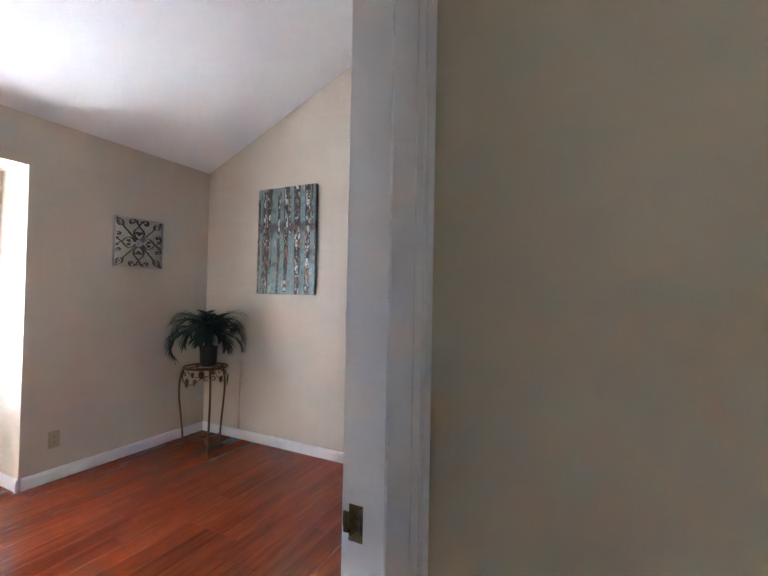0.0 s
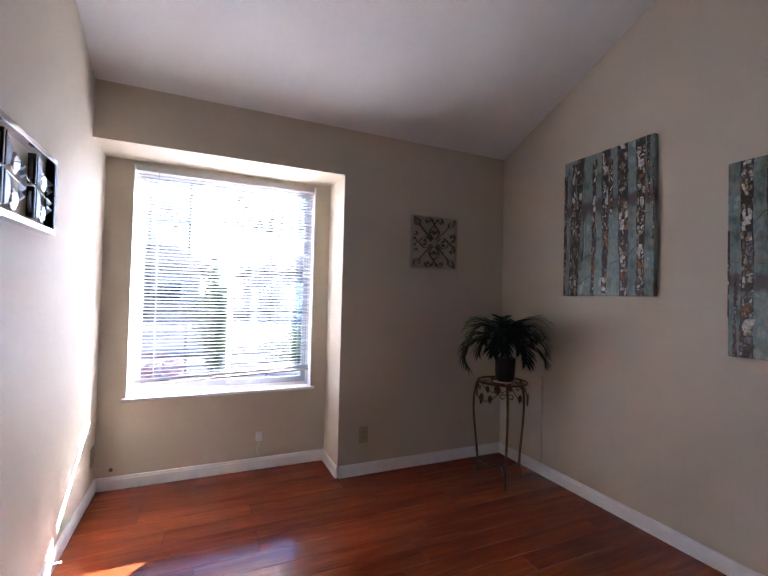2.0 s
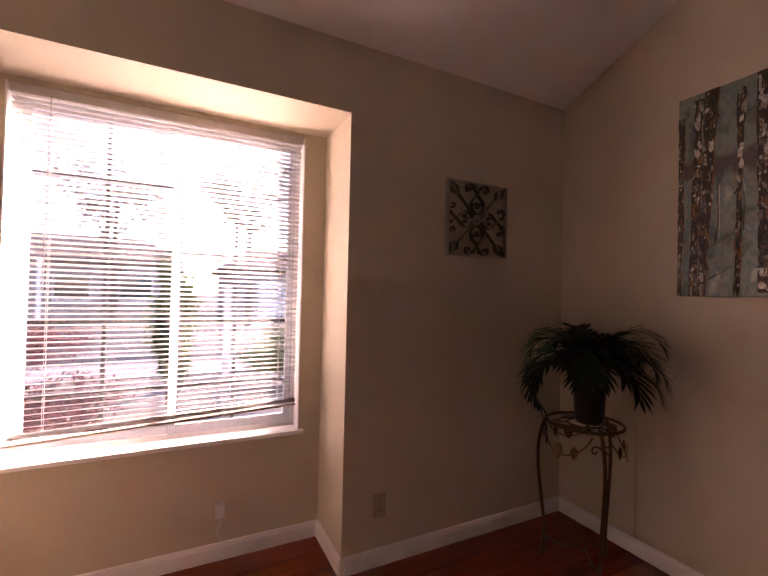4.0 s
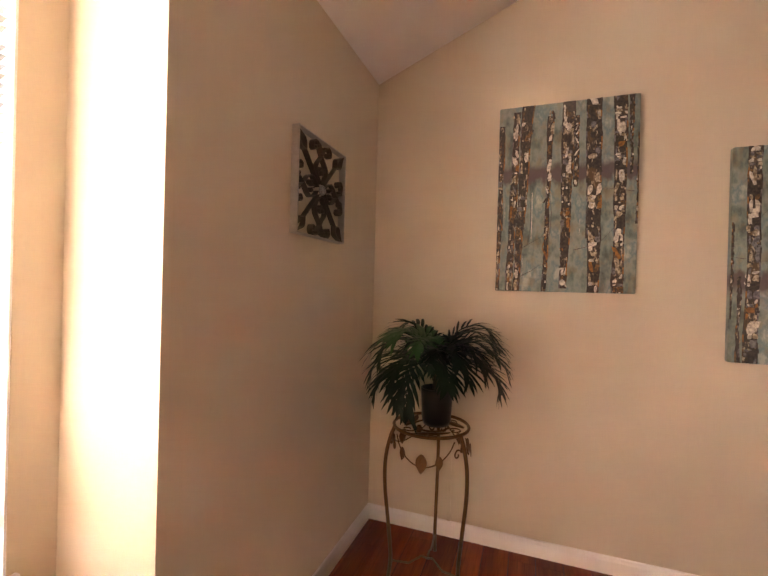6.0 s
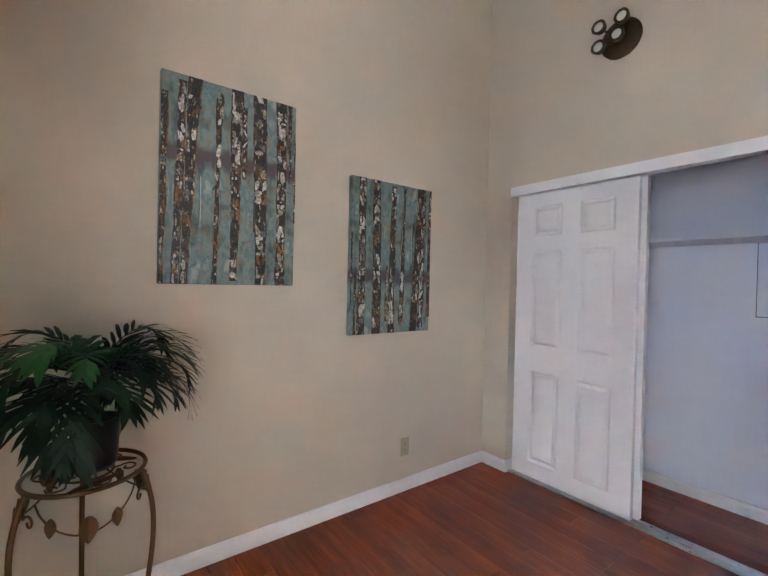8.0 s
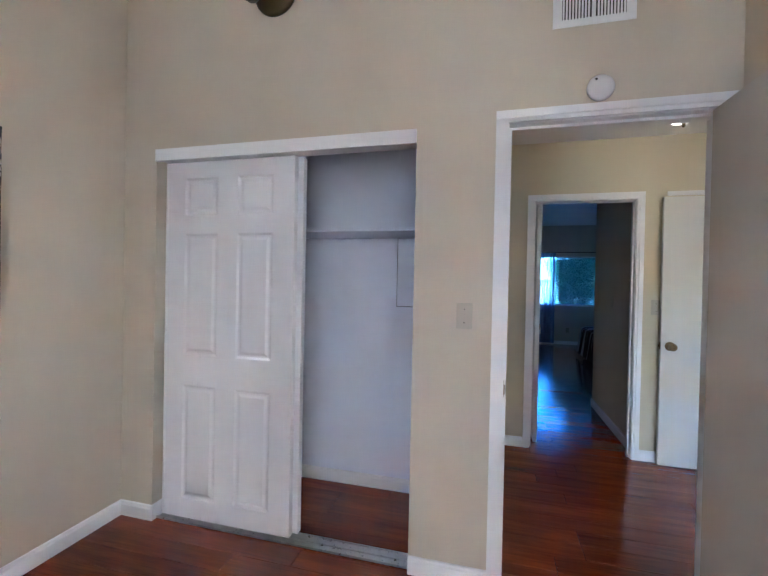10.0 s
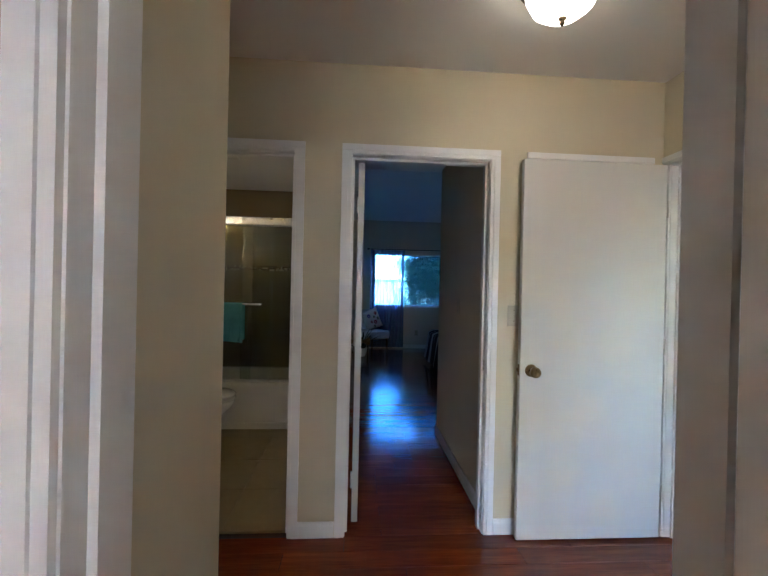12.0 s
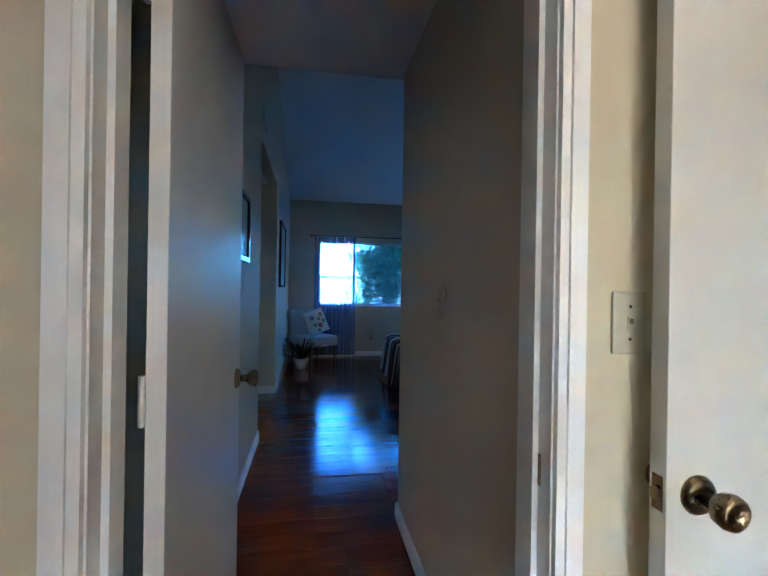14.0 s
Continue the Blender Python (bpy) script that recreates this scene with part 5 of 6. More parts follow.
def tile_wall(name, axis, at, a0, a1, z0, z1, tw, th, skip=()):
    ob = thing(name, "glossy olive-brown ceramic wall tiles with a mosaic border", "tiled wall")
    ob["kind"] = "structure"
    if axis == "x":
        part("grout_bed", boxes((a0, at, z0, a1, at + 0.006, z1)), GROUT, ob)
    else:
        part("grout_bed", boxes((at - 0.006, a0, z0, at, a1, z1)), GROUT, ob)
    z_ = z0
    while z_ < z1 - 0.02:
        band_ = abs(z_ - 1.49) < 0.02
        h = 0.055 if band_ else min(th, z1 - z_, (1.49 - z_) if z_ < 1.48 else 9)
        if h < 0.01:
            h = 1.49 - z_
        a = a0
        w = tw
        if band_:
            bmx = bmesh.new()
            r_ = random.Random(5)
            while a < a1 - 0.01:
                for k in range(3):
                    q = (a + 0.001, at + 0.006, z_ + 0.002 + k * 0.018, a + 0.016, at + 0.009 + r_.uniform(0, 0.002), z_ + 0.018 + k * 0.018)
                    if axis == "y":
                        q = (at - 0.006, a + 0.001, q[2], at - 0.009, a + 0.016, q[5])
                    n0 = len(bmx.faces)
                    box(bmx, *q)
                    bmx.faces.ensure_lookup_table()
                    for f in bmx.faces[n0:]:
                        f.material_index = (int(r_.random() * 3))
                a += 0.018
            part("mosaic_band", bmx, [MOS1, MOS2, MOS3], ob, "brown, black and pearl mosaic band", kind="stuff")
        else:
            while a < a1 - 0.01:
                w = min(tw, a1 - a)
                q = (a + 0.0015, at + 0.004, z_ + 0.0015, a + w - 0.0015, at + 0.009, z_ + h - 0.0015) if axis == "x" else (at - 0.004, a + 0.0015, z_ + 0.0015, at - 0.009, a + w - 0.0015, z_ + h - 0.0015)
                part("tile", box(bmesh.new(), *q), TILE, ob)
                a += w
        z_ += h
    return ob


MOS1, MOS2, MOS3 = plastic("mosaic_black", (0.03, 0.025, 0.02), 0.15), plastic("mosaic_brown", (0.14, 0.09, 0.05), 0.15), plastic("mosaic_pearl", (0.50, 0.46, 0.38), 0.12)
tile_wall("wall_tiles_back", "x", BB, BW, BE, TH, 1.98, 0.33, 0.25)
tile_wall("wall_tiles_side", "y", BE, BB + 0.01, TF + 0.03, TH, 1.98, 0.33, 0.25)

ALC = paint("brown_alcove_paint", (0.20, 0.145, 0.075), 0.6)
part("wall_alcove_upper", boxes((BW, BB, 1.981, BE - 0.006, BB + 0.006, 2.379), (BE - 0.006, BB, 1.981, BE, TF + 0.03, 2.379)), ALC, kind="structure")
part("trim_alcove_edge", boxes((BE - 0.012, TF + 0.0302, TH, BE - 0.0005, TF + 0.045, 2.379), bevel=0.002), TRIM, kind="structure")

shower = thing("shower_door", "frameless-look sliding glass shower doors under a thick brushed steel header", "shower door", (0, TF - 0.045, 0))
part("header", boxes((BW + 0.002, -0.025, 1.885, BE - 0.012, 0.025, 1.965), bevel=0.012), STEEL, shower, "thick brushed steel header rail")
part("side_post", boxes((BE - 0.042, -0.018, TH + 0.002, BE - 0.012, 0.018, 1.884), bevel=0.003), STEEL, shower)
part("bottom_track", boxes((BW + 0.002, -0.02, TH + 0.001, BE - 0.012, 0.02, TH + 0.025), bevel=0.003), STEEL, shower)
SMOKE = glass_mat("greenish_shower_glass", (0.82, 0.86, 0.82))
pane("glass_panel", boxes((BW + 0.005, -0.014, TH + 0.027, -1.32, -0.008, 1.883)), shower, "", SMOKE)
pane("glass_panel", boxes((-1.42, 0.006, TH + 0.027, BE - 0.045, 0.012, 1.883)), shower, "", SMOKE)
part("towel_bar", tube(bmesh.new(), [(-1.50, 0.013, 1.155), (-1.49, 0.055, 1.155), (-1.02, 0.055, 1.155), (-1.01, 0.013, 1.155)], 0.009, 10), STEEL, shower, "steel towel bar across the glass", smooth=True)
TOWEL = Mat("turquoise_terry", 0.95)
TOWEL.color(TOWEL.mix(TOWEL.noise(30, 4), (0.09, 0.34, 0.39), (0.14, 0.46, 0.50)))
TOWEL.bump(TOWEL.noise(500, 3), 0.8, 0.003)
TOWEL = TOWEL.m
towel = thing("bath_towel", "turquoise terry towel folded over the shower door bar", "towel", (-1.20, TF + 0.012, 1.155))


def draped(w, d0, d1, zb0, zb1, th, flare, seed):
    rng = random.Random(seed)
    bm = bmesh.new()
    prof = [(d0, zb0), (d0 + 0.002, -0.15), (d0, -0.01), (0, 0.014), (d1, -0.01), (d1 - 0.002, -0.15), (d1 + 0.01, zb1)]
    cols = 14
    grid = []
    for i in range(cols + 1):
        u = i / cols - 0.5
        row = []
        for (d, z_) in prof:
            f = min(0, z_) / -0.35
            row.append(bm.verts.new((u * w * (1 + flare * f) + 0.006 * math.sin(7 * f), d + 0.004 * math.sin(u * 19 + seed) * f, z_ + 0.008 * f * math.sin(u * 4 + seed))))
        grid.append(row)
    for i in range(cols):
        for j in range(len(prof) - 1):
            bm.faces.new((grid[i][j], grid[i + 1][j], grid[i + 1][j + 1], grid[i][j + 1]))
    bmesh.ops.solidify(bm, geom=bm.faces[:], thickness=th)
    return bm


part("towel_fold", draped(0.30, -0.018, 0.02, -0.30, -0.345, 0.012, 0.10, 1), TOWEL, towel, smooth=True)
part("inner_fold", draped(0.27, -0.012, 0.010, -0.32, -0.32, 0.008, 0.02, 2), TOWEL, towel, smooth=True).location = (-0.035, 0, -0.004)
fau = thing("bath_faucet", "chrome tub spout and lever on the tiled wall", "faucet", (BE - 0.009, -3.80, 0.535))
part("spout", tube(bmesh.new(), [(0, 0, 0), (-0.09, 0, 0.005), (-0.13, 0, -0.01), (-0.14, 0, -0.045)], 0.02, 12, 0.016), CHROME, fau, smooth=True)
part("rosette", lathe([(0.075, 0), (0.07, -0.008), (0.02, -0.012)], (0, 0, 0.15), "X", 28), CHROME, fau, smooth=True)
part("lever", tube(bmesh.new(), [(-0.01, 0, 0.15), (-0.06, 0, 0.15), (-0.12, 0.01, 0.155)], 0.013, 10, 0.008), CHROME, fau, smooth=True)
bot = thing("shampoo_bottle", "pale grey shampoo bottle on the tub rim", "bottle", (-0.86, -4.10, TH + 0.001))
part("body", lathe([(0.028, 0), (0.03, 0.01), (0.03, 0.11), (0.018, 0.125)], n=18), plastic("grey_bottle", (0.45, 0.46, 0.46), 0.3), bot, smooth=True)
part("cap", lathe([(0.016, 0.125), (0.016, 0.15)], n=14), WHITEP, bot, smooth=True)

toilet = thing("toilet", "white two-piece toilet with its lid closed, beside the bathtub", "toilet", (BE - 0.03, -2.87, 0))
toilet.scale = (1.06, 1.06, 1.06)


def oval(bm, cx, rx, ry, z_, n=28, egg=0.12):
    return [bm.verts.new((cx + rx * math.cos(2 * math.pi * i / n) * (1 if math.cos(2 * math.pi * i / n) < 0 else 1 - egg), ry * math.sin(2 * math.pi * i / n), z_)) for i in range(n)]


bm = bmesh.new()
skin(bm, [oval(bm, -0.40, 0.25, 0.12, 0.0), oval(bm, -0.40, 0.25, 0.12, 0.018), oval(bm, -0.40, 0.225, 0.10, 0.05), oval(bm, -0.41, 0.185, 0.088, 0.12), oval(bm, -0.42, 0.18, 0.095, 0.20), oval(bm, -0.45, 0.21, 0.135, 0.28), oval(bm, -0.475, 0.245, 0.17, 0.335), oval(bm, -0.48, 0.26, 0.18, 0.37), oval(bm, -0.48, 0.262, 0.185, 0.395)])
part("bowl", bm, PORC, toilet, smooth=True)
bm = bmesh.new()
skin(bm, [rounded(bm, -0.33, -0.095, 0.0, 0.095, 0.03, 0.22), rounded(bm, -0.33, -0.11, 0.0, 0.11, 0.03, 0.39)])
part("tank_bracket", bm, PORC, toilet, smooth=True)
bm = bmesh.new()
skin(bm, [oval(bm, -0.48, 0.268, 0.19, 0.397), oval(bm, -0.48, 0.272, 0.193, 0.405), oval(bm, -0.48, 0.268, 0.19, 0.415)])
part("seat", bm, PORC, toilet, smooth=True)
bm = bmesh.new()
skin(bm, [oval(bm, -0.47, 0.262, 0.184, 0.4165), oval(bm, -0.47, 0.262, 0.184, 0.422), oval(bm, -0.47, 0.278, 0.197, 0.424), oval(bm, -0.47, 0.280, 0.199, 0.436), oval(bm, -0.47, 0.265, 0.186, 0.446), oval(bm, -0.47, 0.15, 0.1, 0.452)])
part("lid", bm, PORC, toilet, smooth=True)
bm = bmesh.new()
skin(bm, [rounded(bm, -0.19, -0.20, 0.0, 0.20, 0.04, 0.39), rounded(bm, -0.20, -0.225, 0.0, 0.225, 0.04, 0.74)])
part("tank", bm, PORC, toilet, smooth=False)
bm = bmesh.new()
skin(bm, [rounded(bm, -0.215, -0.24, 0.0, 0.24, 0.045, 0.742), rounded(bm, -0.218, -0.243, 0.0, 0.243, 0.045, 0.765), rounded(bm, -0.20, -0.225, -0.015, 0.225, 0.045, 0.78)])
part("tank_lid", bm, PORC, toilet)
part("flush_lever", tube(bmesh.new(), [(-0.205, 0.16, 0.68), (-0.225, 0.16, 0.68), (-0.228, 0.09, 0.672)], 0.006, 8), CHROME, toilet, smooth=True)

CHERRYD = Mat("dark_cherry_cabinet", 0.3)
CHERRYD.color(CHERRYD.mix(CHERRYD.noise(1, 4, 0.6, CHERRYD.coord((20, 20, 2))), (0.050, 0.010, 0.007), (0.085, 0.02, 0.012)))
CHERRYD = CHERRYD.m
van = thing("vanity_cabinet", "dark cherry bathroom vanity with bar handles", "cabinet", (BE - 0.002, -2.565, 0))
part("body", boxes((-0.50, 0, 0.10, 0, 0.70, 0.80)), CHERRYD, van)
part("toe_kick", boxes((-0.44, 0.01, 0, 0, 0.69, 0.10)), IVORYD, van)
for i in range(2):
    y = 0.01 + i * 0.345
    part("drawer_front", boxes((-0.519, y, 0.63, -0.501, y + 0.335, 0.785), bevel=0.003), CHERRYD, van)
    d = part("door", boxes((-0.519, y, 0.115, -0.501, y + 0.335, 0.615), bevel=0.003), CHERRYD, van)
    part("handle", tube(bmesh.new(), [(-0.52, y + (0.28 if i == 0 else 0.055), 0.42), (-0.545, y + (0.28 if i == 0 else 0.055), 0.43), (-0.545, y + (0.28 if i == 0 else 0.055), 0.57), (-0.52, y + (0.28 if i == 0 else 0.055), 0.58)], 0.005, 8), STEEL, d, "brushed steel bar handle", smooth=True)
GRAN = Mat("speckled_granite", 0.15)
GRAN.color(GRAN.ramp(GRAN.noise(90, 5, 0.7), [(0.35, (0.10, 0.085, 0.05)), (0.5, (0.36, 0.32, 0.22)), (0.65, (0.50, 0.46, 0.35))]))
GRAN = GRAN.m
wt = thing("vanity_countertop", "speckled beige granite bathroom counter", "countertop", (BE - 0.002, -2.585, 0.801))
part("slab", boxes((-0.545, 0, 0, 0, 0.72, 0.03), bevel=0.006), GRAN, wt)
basin = thing("wash_basin", "white oval wash basin set into the bathroom counter", "sink", (BE - 0.285, -2.345, 0.832))


def round_ring(bm, rx, ry, z_, n=32):
    return [bm.verts.new((rx * math.cos(2 * math.pi * i / n), ry * math.sin(2 * math.pi * i / n), z_)) for i in range(n)]


bm = bmesh.new()
skin(bm, [round_ring(bm, 0.20, 0.20, 0.0), round_ring(bm, 0.215, 0.215, 0.024), round_ring(bm, 0.212, 0.212, 0.034), round_ring(bm, 0.195, 0.195, 0.036), round_ring(bm, 0.16, 0.16, 0.014), round_ring(bm, 0.05, 0.05, 0.006)])
part("basin_rim", bm, PORC, basin, smooth=True)
part("drain", lathe([(0.022, 0.0062), (0.02, 0.009)], n=16), STEEL, basin)
ivy = thing("potted_ivy", "trailing green pothos in a terracotta pot on the toilet tank", "house plant", (BE - 0.135, -2.78, 0.782))
part("pot", lathe([(0.04, 0), (0.055, 0.08), (0.060, 0.082), (0.058, 0.10), (0.05, 0.098), (0.045, 0.07)], n=22), plastic("terracotta", (0.30, 0.13, 0.07), 0.8), ivy, "terracotta pot", smooth=True)
IVYM = plastic("pothos_green", (0.012, 0.035, 0.013), 0.5)
rng = random.Random(9)
for i in range(26):
    a = rng.uniform(0, 6.28)
    bm = bmesh.new()
    st = Vector((0.03 * math.cos(a), 0.03 * math.sin(a), 0.10))
    en = st + Vector((0.12 * math.cos(a), 0.12 * math.sin(a), rng.uniform(-0.09, 0.09)))
    tube(bm, [st, (st + en) / 2 + Vector((0, 0, 0.03)), en], 0.0015, 4)
    leaf_shape(bm, en, (math.cos(a), math.sin(a), -0.5), (-math.sin(a), math.cos(a), 0), 0.11, 0.042, -0.3)
    part("leaf", bm, IVYM, ivy)
mir = thing("bathroom_mirror", "wide frameless bathroom mirror above the counter", "mirror", (BE - 0.001, -2.58, 1.0))
part("mirror_glass", boxes((-0.006, 0.0, 0, 0, 0.66, 0.85), bevel=0.001), MIRR, mir)
pic = thing("framed_picture", "small dark wooden framed print on the bathroom wall", "picture", (BE - 0.001, -2.99, 1.40))
part("frame", boxes((-0.02, -0.15, -0.20, 0, -0.12, 0.20), (-0.02, 0.12, -0.20, 0, 0.15, 0.20), (-0.02, -0.12, -0.20, 0, 0.12, -0.17), (-0.02, -0.12, 0.17, 0, 0.12, 0.20), bevel=0.003), CHERRYD, pic)
part("mat_board", boxes((-0.008, -0.12, -0.17, -0.002, 0.12, 0.17)), plastic("black_mat", (0.02, 0.02, 0.02), 0.7), pic)
part("print", boxes((-0.010, -0.06, -0.09, -0.0082, 0.06, 0.09)), plastic("cream_print", (0.5, 0.47, 0.38), 0.7), pic)
vl = thing("vanity_light", "twin-globe bathroom wall light, lit, above the mirror", "wall lamp", (BE - 0.001, -2.20, 2.02))
part("back_bar", boxes((-0.03, -0.22, -0.03, 0, 0.22, 0.03), bevel=0.004), STEEL, vl)
for y, c_, p_ in ((-0.12, (1.0, 0.97, 0.9), 0.28), (0.12, (1.0, 0.66, 0.22), 0.24)):
    part("shade", lathe([(0.03, -0.03), (0.055, -0.05), (0.06, -0.10), (0.045, -0.14), (0.01, -0.15)], (0, y, 0), "X", 22), glow("lit_shade", c_, p_), vl, "glowing glass shade", smooth=True)
bv = thing("ceiling_fan_grille", "white louvred exhaust fan grille on the bathroom ceiling", "air vent", (-1.25, -2.85, 2.379))
part("frame", boxes((-0.15, -0.15, -0.012, 0.15, -0.12, 0), (-0.15, 0.12, -0.012, 0.15, 0.15, 0), (-0.15, -0.12, -0.012, -0.12, 0.12, 0), (0.12, -0.12, -0.012, 0.15, 0.12, 0), (-0.01, -0.12, -0.012, 0.01, 0.12, 0), bevel=0.002), WHITEP, bv)
# thin dark sheets paint the shade above the open half of the grille
part("duct", boxes((-0.12, 0.01, -0.003, -0.01, 0.12, -0.0005), (0.01, 0.01, -0.003, 0.12, 0.12, -0.0005)), IVORYD, bv, "dark sheet for the shade of the duct behind the open half")
for x in (-0.12, 0.012):
    part("panel", boxes((x, -0.118, -0.009, x + 0.108, -0.006, -0.003), bevel=0.002), WHITEP, bv)
part("cross_bar", boxes((-0.12, -0.006, -0.012, 0.12, 0.008, -0.004)), WHITEP, bv)
for i in range(4):
    part("louvre", boxes((-0.12, 0.02 + i * 0.026, -0.010, 0.12, 0.026 + i * 0.026, -0.004)), WHITEP, bv)

for i in range(4):
    for j in range(5):
        xa, ya = BW + 0.457 * i, -1.80 - 0.457 * (j + 1)
        xb, yb = min(xa + 0.4555, BE), ya + 0.4555
        if xa < BE - 0.02 and yb > TF:
            part("floor_tile", box(bmesh.new(), xa, max(ya, TF + 0.002), 0.0002, xb, yb, 0.003, bevel=0.0006), VINYL, floor_bath)


# ---- big bedroom ----
# the blue of the daylight is put into the colour of these panes
SKYBLUEGLASS = glass_mat("sky_tinted_glass", (0.16, 0.47, 1.0))
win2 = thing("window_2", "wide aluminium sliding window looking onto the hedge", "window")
win2["kind"] = "structure"
x0, x1, z0, z1 = W2
yw = FY - 0.08
part("window_frame", boxes((x0, yw - 0.04, z0, x0 + 0.03, yw, z1), (x1 - 0.03, yw - 0.04, z0, x1, yw, z1), (x0 + 0.03, yw - 0.04, z0, x1 - 0.03, yw, z0 + 0.03), (x0 + 0.03, yw - 0.04, z1 - 0.03, x1 - 0.03, yw, z1), bevel=0.002), VINYLW, win2)
part("window_sill", boxes((x0 - 0.02, yw, z0 - 0.012, x1 + 0.02, FY + 0.02, z0 + 0.004), bevel=0.003), TRIM, win2)
part("mullion", boxes((-3.44, yw - 0.03, z0 + 0.03, -3.40, yw - 0.005, z1 - 0.03)), VINYLW, win2)
pane("pane", boxes((x0 + 0.03, yw - 0.022, z0 + 0.03, -3.44, yw - 0.018, z1 - 0.03)), win2, "", SKYBLUEGLASS)
pane("pane", boxes((-3.40, yw - 0.016, z0 + 0.03, x1 - 0.03, yw - 0.012, z1 - 0.03)), win2, "", SKYBLUEGLASS)
# half-transparent dark sheets, added to cut the daylight entering the big bedroom
SCREEN = Mat("daylight_dimming_screen", 0.8)
SCREEN.color((0.03, 0.03, 0.035))
thru, mesh_mix = SCREEN.n.new("ShaderNodeBsdfTransparent"), SCREEN.n.new("ShaderNodeMixShader")
mesh_mix.inputs[0].default_value = 0.30
SCREEN.l.new(SCREEN.b.outputs[0], mesh_mix.inputs[1])
SCREEN.l.new(thru.outputs[0], mesh_mix.inputs[2])
SCREEN.l.new(mesh_mix.outputs[0], SCREEN.n["Material Output"].inputs[0])
for xa, xb in ((x0 + 0.03, -3.42), (-3.42, x1 - 0.03)):
    screen = part("insect_screen", bmesh.new(), SCREEN.m, win2, "dark see-through sheet added outside the pane to dim the daylight")
    screen.data.from_pydata([(xa, yw - 0.038, z0 + 0.03), (xb, yw - 0.038, z0 + 0.03), (xb, yw - 0.038, z1 - 0.03), (xa, yw - 0.038, z1 - 0.03)], [], [(0, 1, 2, 3)])
# blue-grey sheer whose colour also carries the blue of the sky's light
SHEER = Mat("sheer_sky_tinted_curtain", 0.9)
SHEER.color((0.36, 0.52, 0.80))
tr = SHEER.n.new("ShaderNodeBsdfTransparent")
tl = SHEER.n.new("ShaderNodeBsdfTranslucent")
tl.inputs[0].default_value = (0.25, 0.48, 0.90, 1)
m1, m2 = SHEER.n.new("ShaderNodeMixShader"), SHEER.n.new("ShaderNodeMixShader")
m1.inputs[0].default_value, m2.inputs[0].default_value = 0.5, 0.62
SHEER.l.new(SHEER.b.outputs[0], m1.inputs[1])
SHEER.l.new(tl.outputs[0], m1.inputs[2])
SHEER.l.new(m1.outputs[0], m2.inputs[1])
SHEER.l.new(tr.outputs[0], m2.inputs[2])
SHEER.l.new(m2.outputs[0], SHEER.n["Material Output"].inputs[0])
cur = thing("sheer_curtain", "sheer blue-grey curtain, its colour deepened with sky blue, gathered over one side of the window", "curtain", (0, FY + 0.07, 0))
bm = bmesh.new()
grid = []
n = 90
for i in range(n + 1):
    x = -3.44 + 0.74 * i / n
    row = []
    for z_ in (0.03, 0.3, 0.8, 1.3, 1.8, 2.15):
        a = 0.020 + 0.006 * (1 - z_ / 2.15)
        row.append(bm.verts.new((x, a * math.sin(i * 0.75 + 0.3 * math.sin(z_ * 2)) + 0.008 * math.sin(i * 0.21 + z_), z_)))
    grid.append(row)
for i in range(n):
    for j in range(5):
        bm.faces.new((grid[i][j], grid[i + 1][j], grid[i + 1][j + 1], grid[i][j + 1]))
part("fabric", bm, SHEER.m, cur, smooth=True)
rod = thing("curtain_rod", "thin dark curtain rod with end finials", "curtain rod", (0, FY + 0.07, 2.165))
part("rod_bar", tube(bmesh.new(), [(-5.4, 0, 0), (-2.66, 0, 0)], 0.009, 10), BRONZE, rod, smooth=True)
part("finial", lathe([(0.006, -2.665), (0.018, -2.65), (0.018, -2.63), (0.004, -2.615)], axis="X", n=14), BRONZE, rod, smooth=True)
for x in (-2.72, -5.3):
    part("bracket", boxes((x - 0.008, -0.07, -0.012, x + 0.008, 0.0, -0.008), (x - 0.012, -0.07, -0.03, x + 0.012, -0.062, 0.02)), BRONZE, rod)

FAB = Mat("pale_grey_upholstery", 0.9)
FAB.color(FAB.mix(FAB.noise(260, 2), (0.44, 0.46, 0.48), (0.52, 0.54, 0.56)))
FAB.bump(FAB.noise(400, 3), 0.5, 0.002)
FAB = FAB.m
DARKW = plastic("espresso_wood", (0.03, 0.02, 0.016), 0.35)
chair = thing("slipper_chair", "pale grey upholstered armless chair with dark tapered legs under the window", "chair", (-2.70, -7.98, 0), 35)


def cushion(bm, x0, y0, z0, x1, y1, z1, r=0.03, puff=0.015, n=5):
    """A padded block with rounded edges and a slightly domed top."""
    box(bm, x0, y0, z0, x1, y1, z1)
    bmesh.ops.bevel(bm, geom=bm.edges[:], offset=r, segments=3, profile=0.6, affect="EDGES")
    cx, cy, cz = (x0 + x1) / 2, (y0 + y1) / 2, (z0 + z1) / 2
    for v in bm.verts:
        v.co.x += (v.co.x - cx) * puff
        v.co.y += (v.co.y - cy) * puff
    return bm


part("seat", cushion(bmesh.new(), -0.28, -0.27, 0.28, 0.28, 0.30, 0.45, 0.035), FAB, chair, smooth=True)
bm = cushion(bmesh.new(), -0.28, -0.06, 0.0, 0.28, 0.06, 0.52, 0.035)
bk = part("backrest", bm, FAB, chair, smooth=True)
bk.matrix_basis = pose(0, -0.24, 0.34, 12, 0, 0)
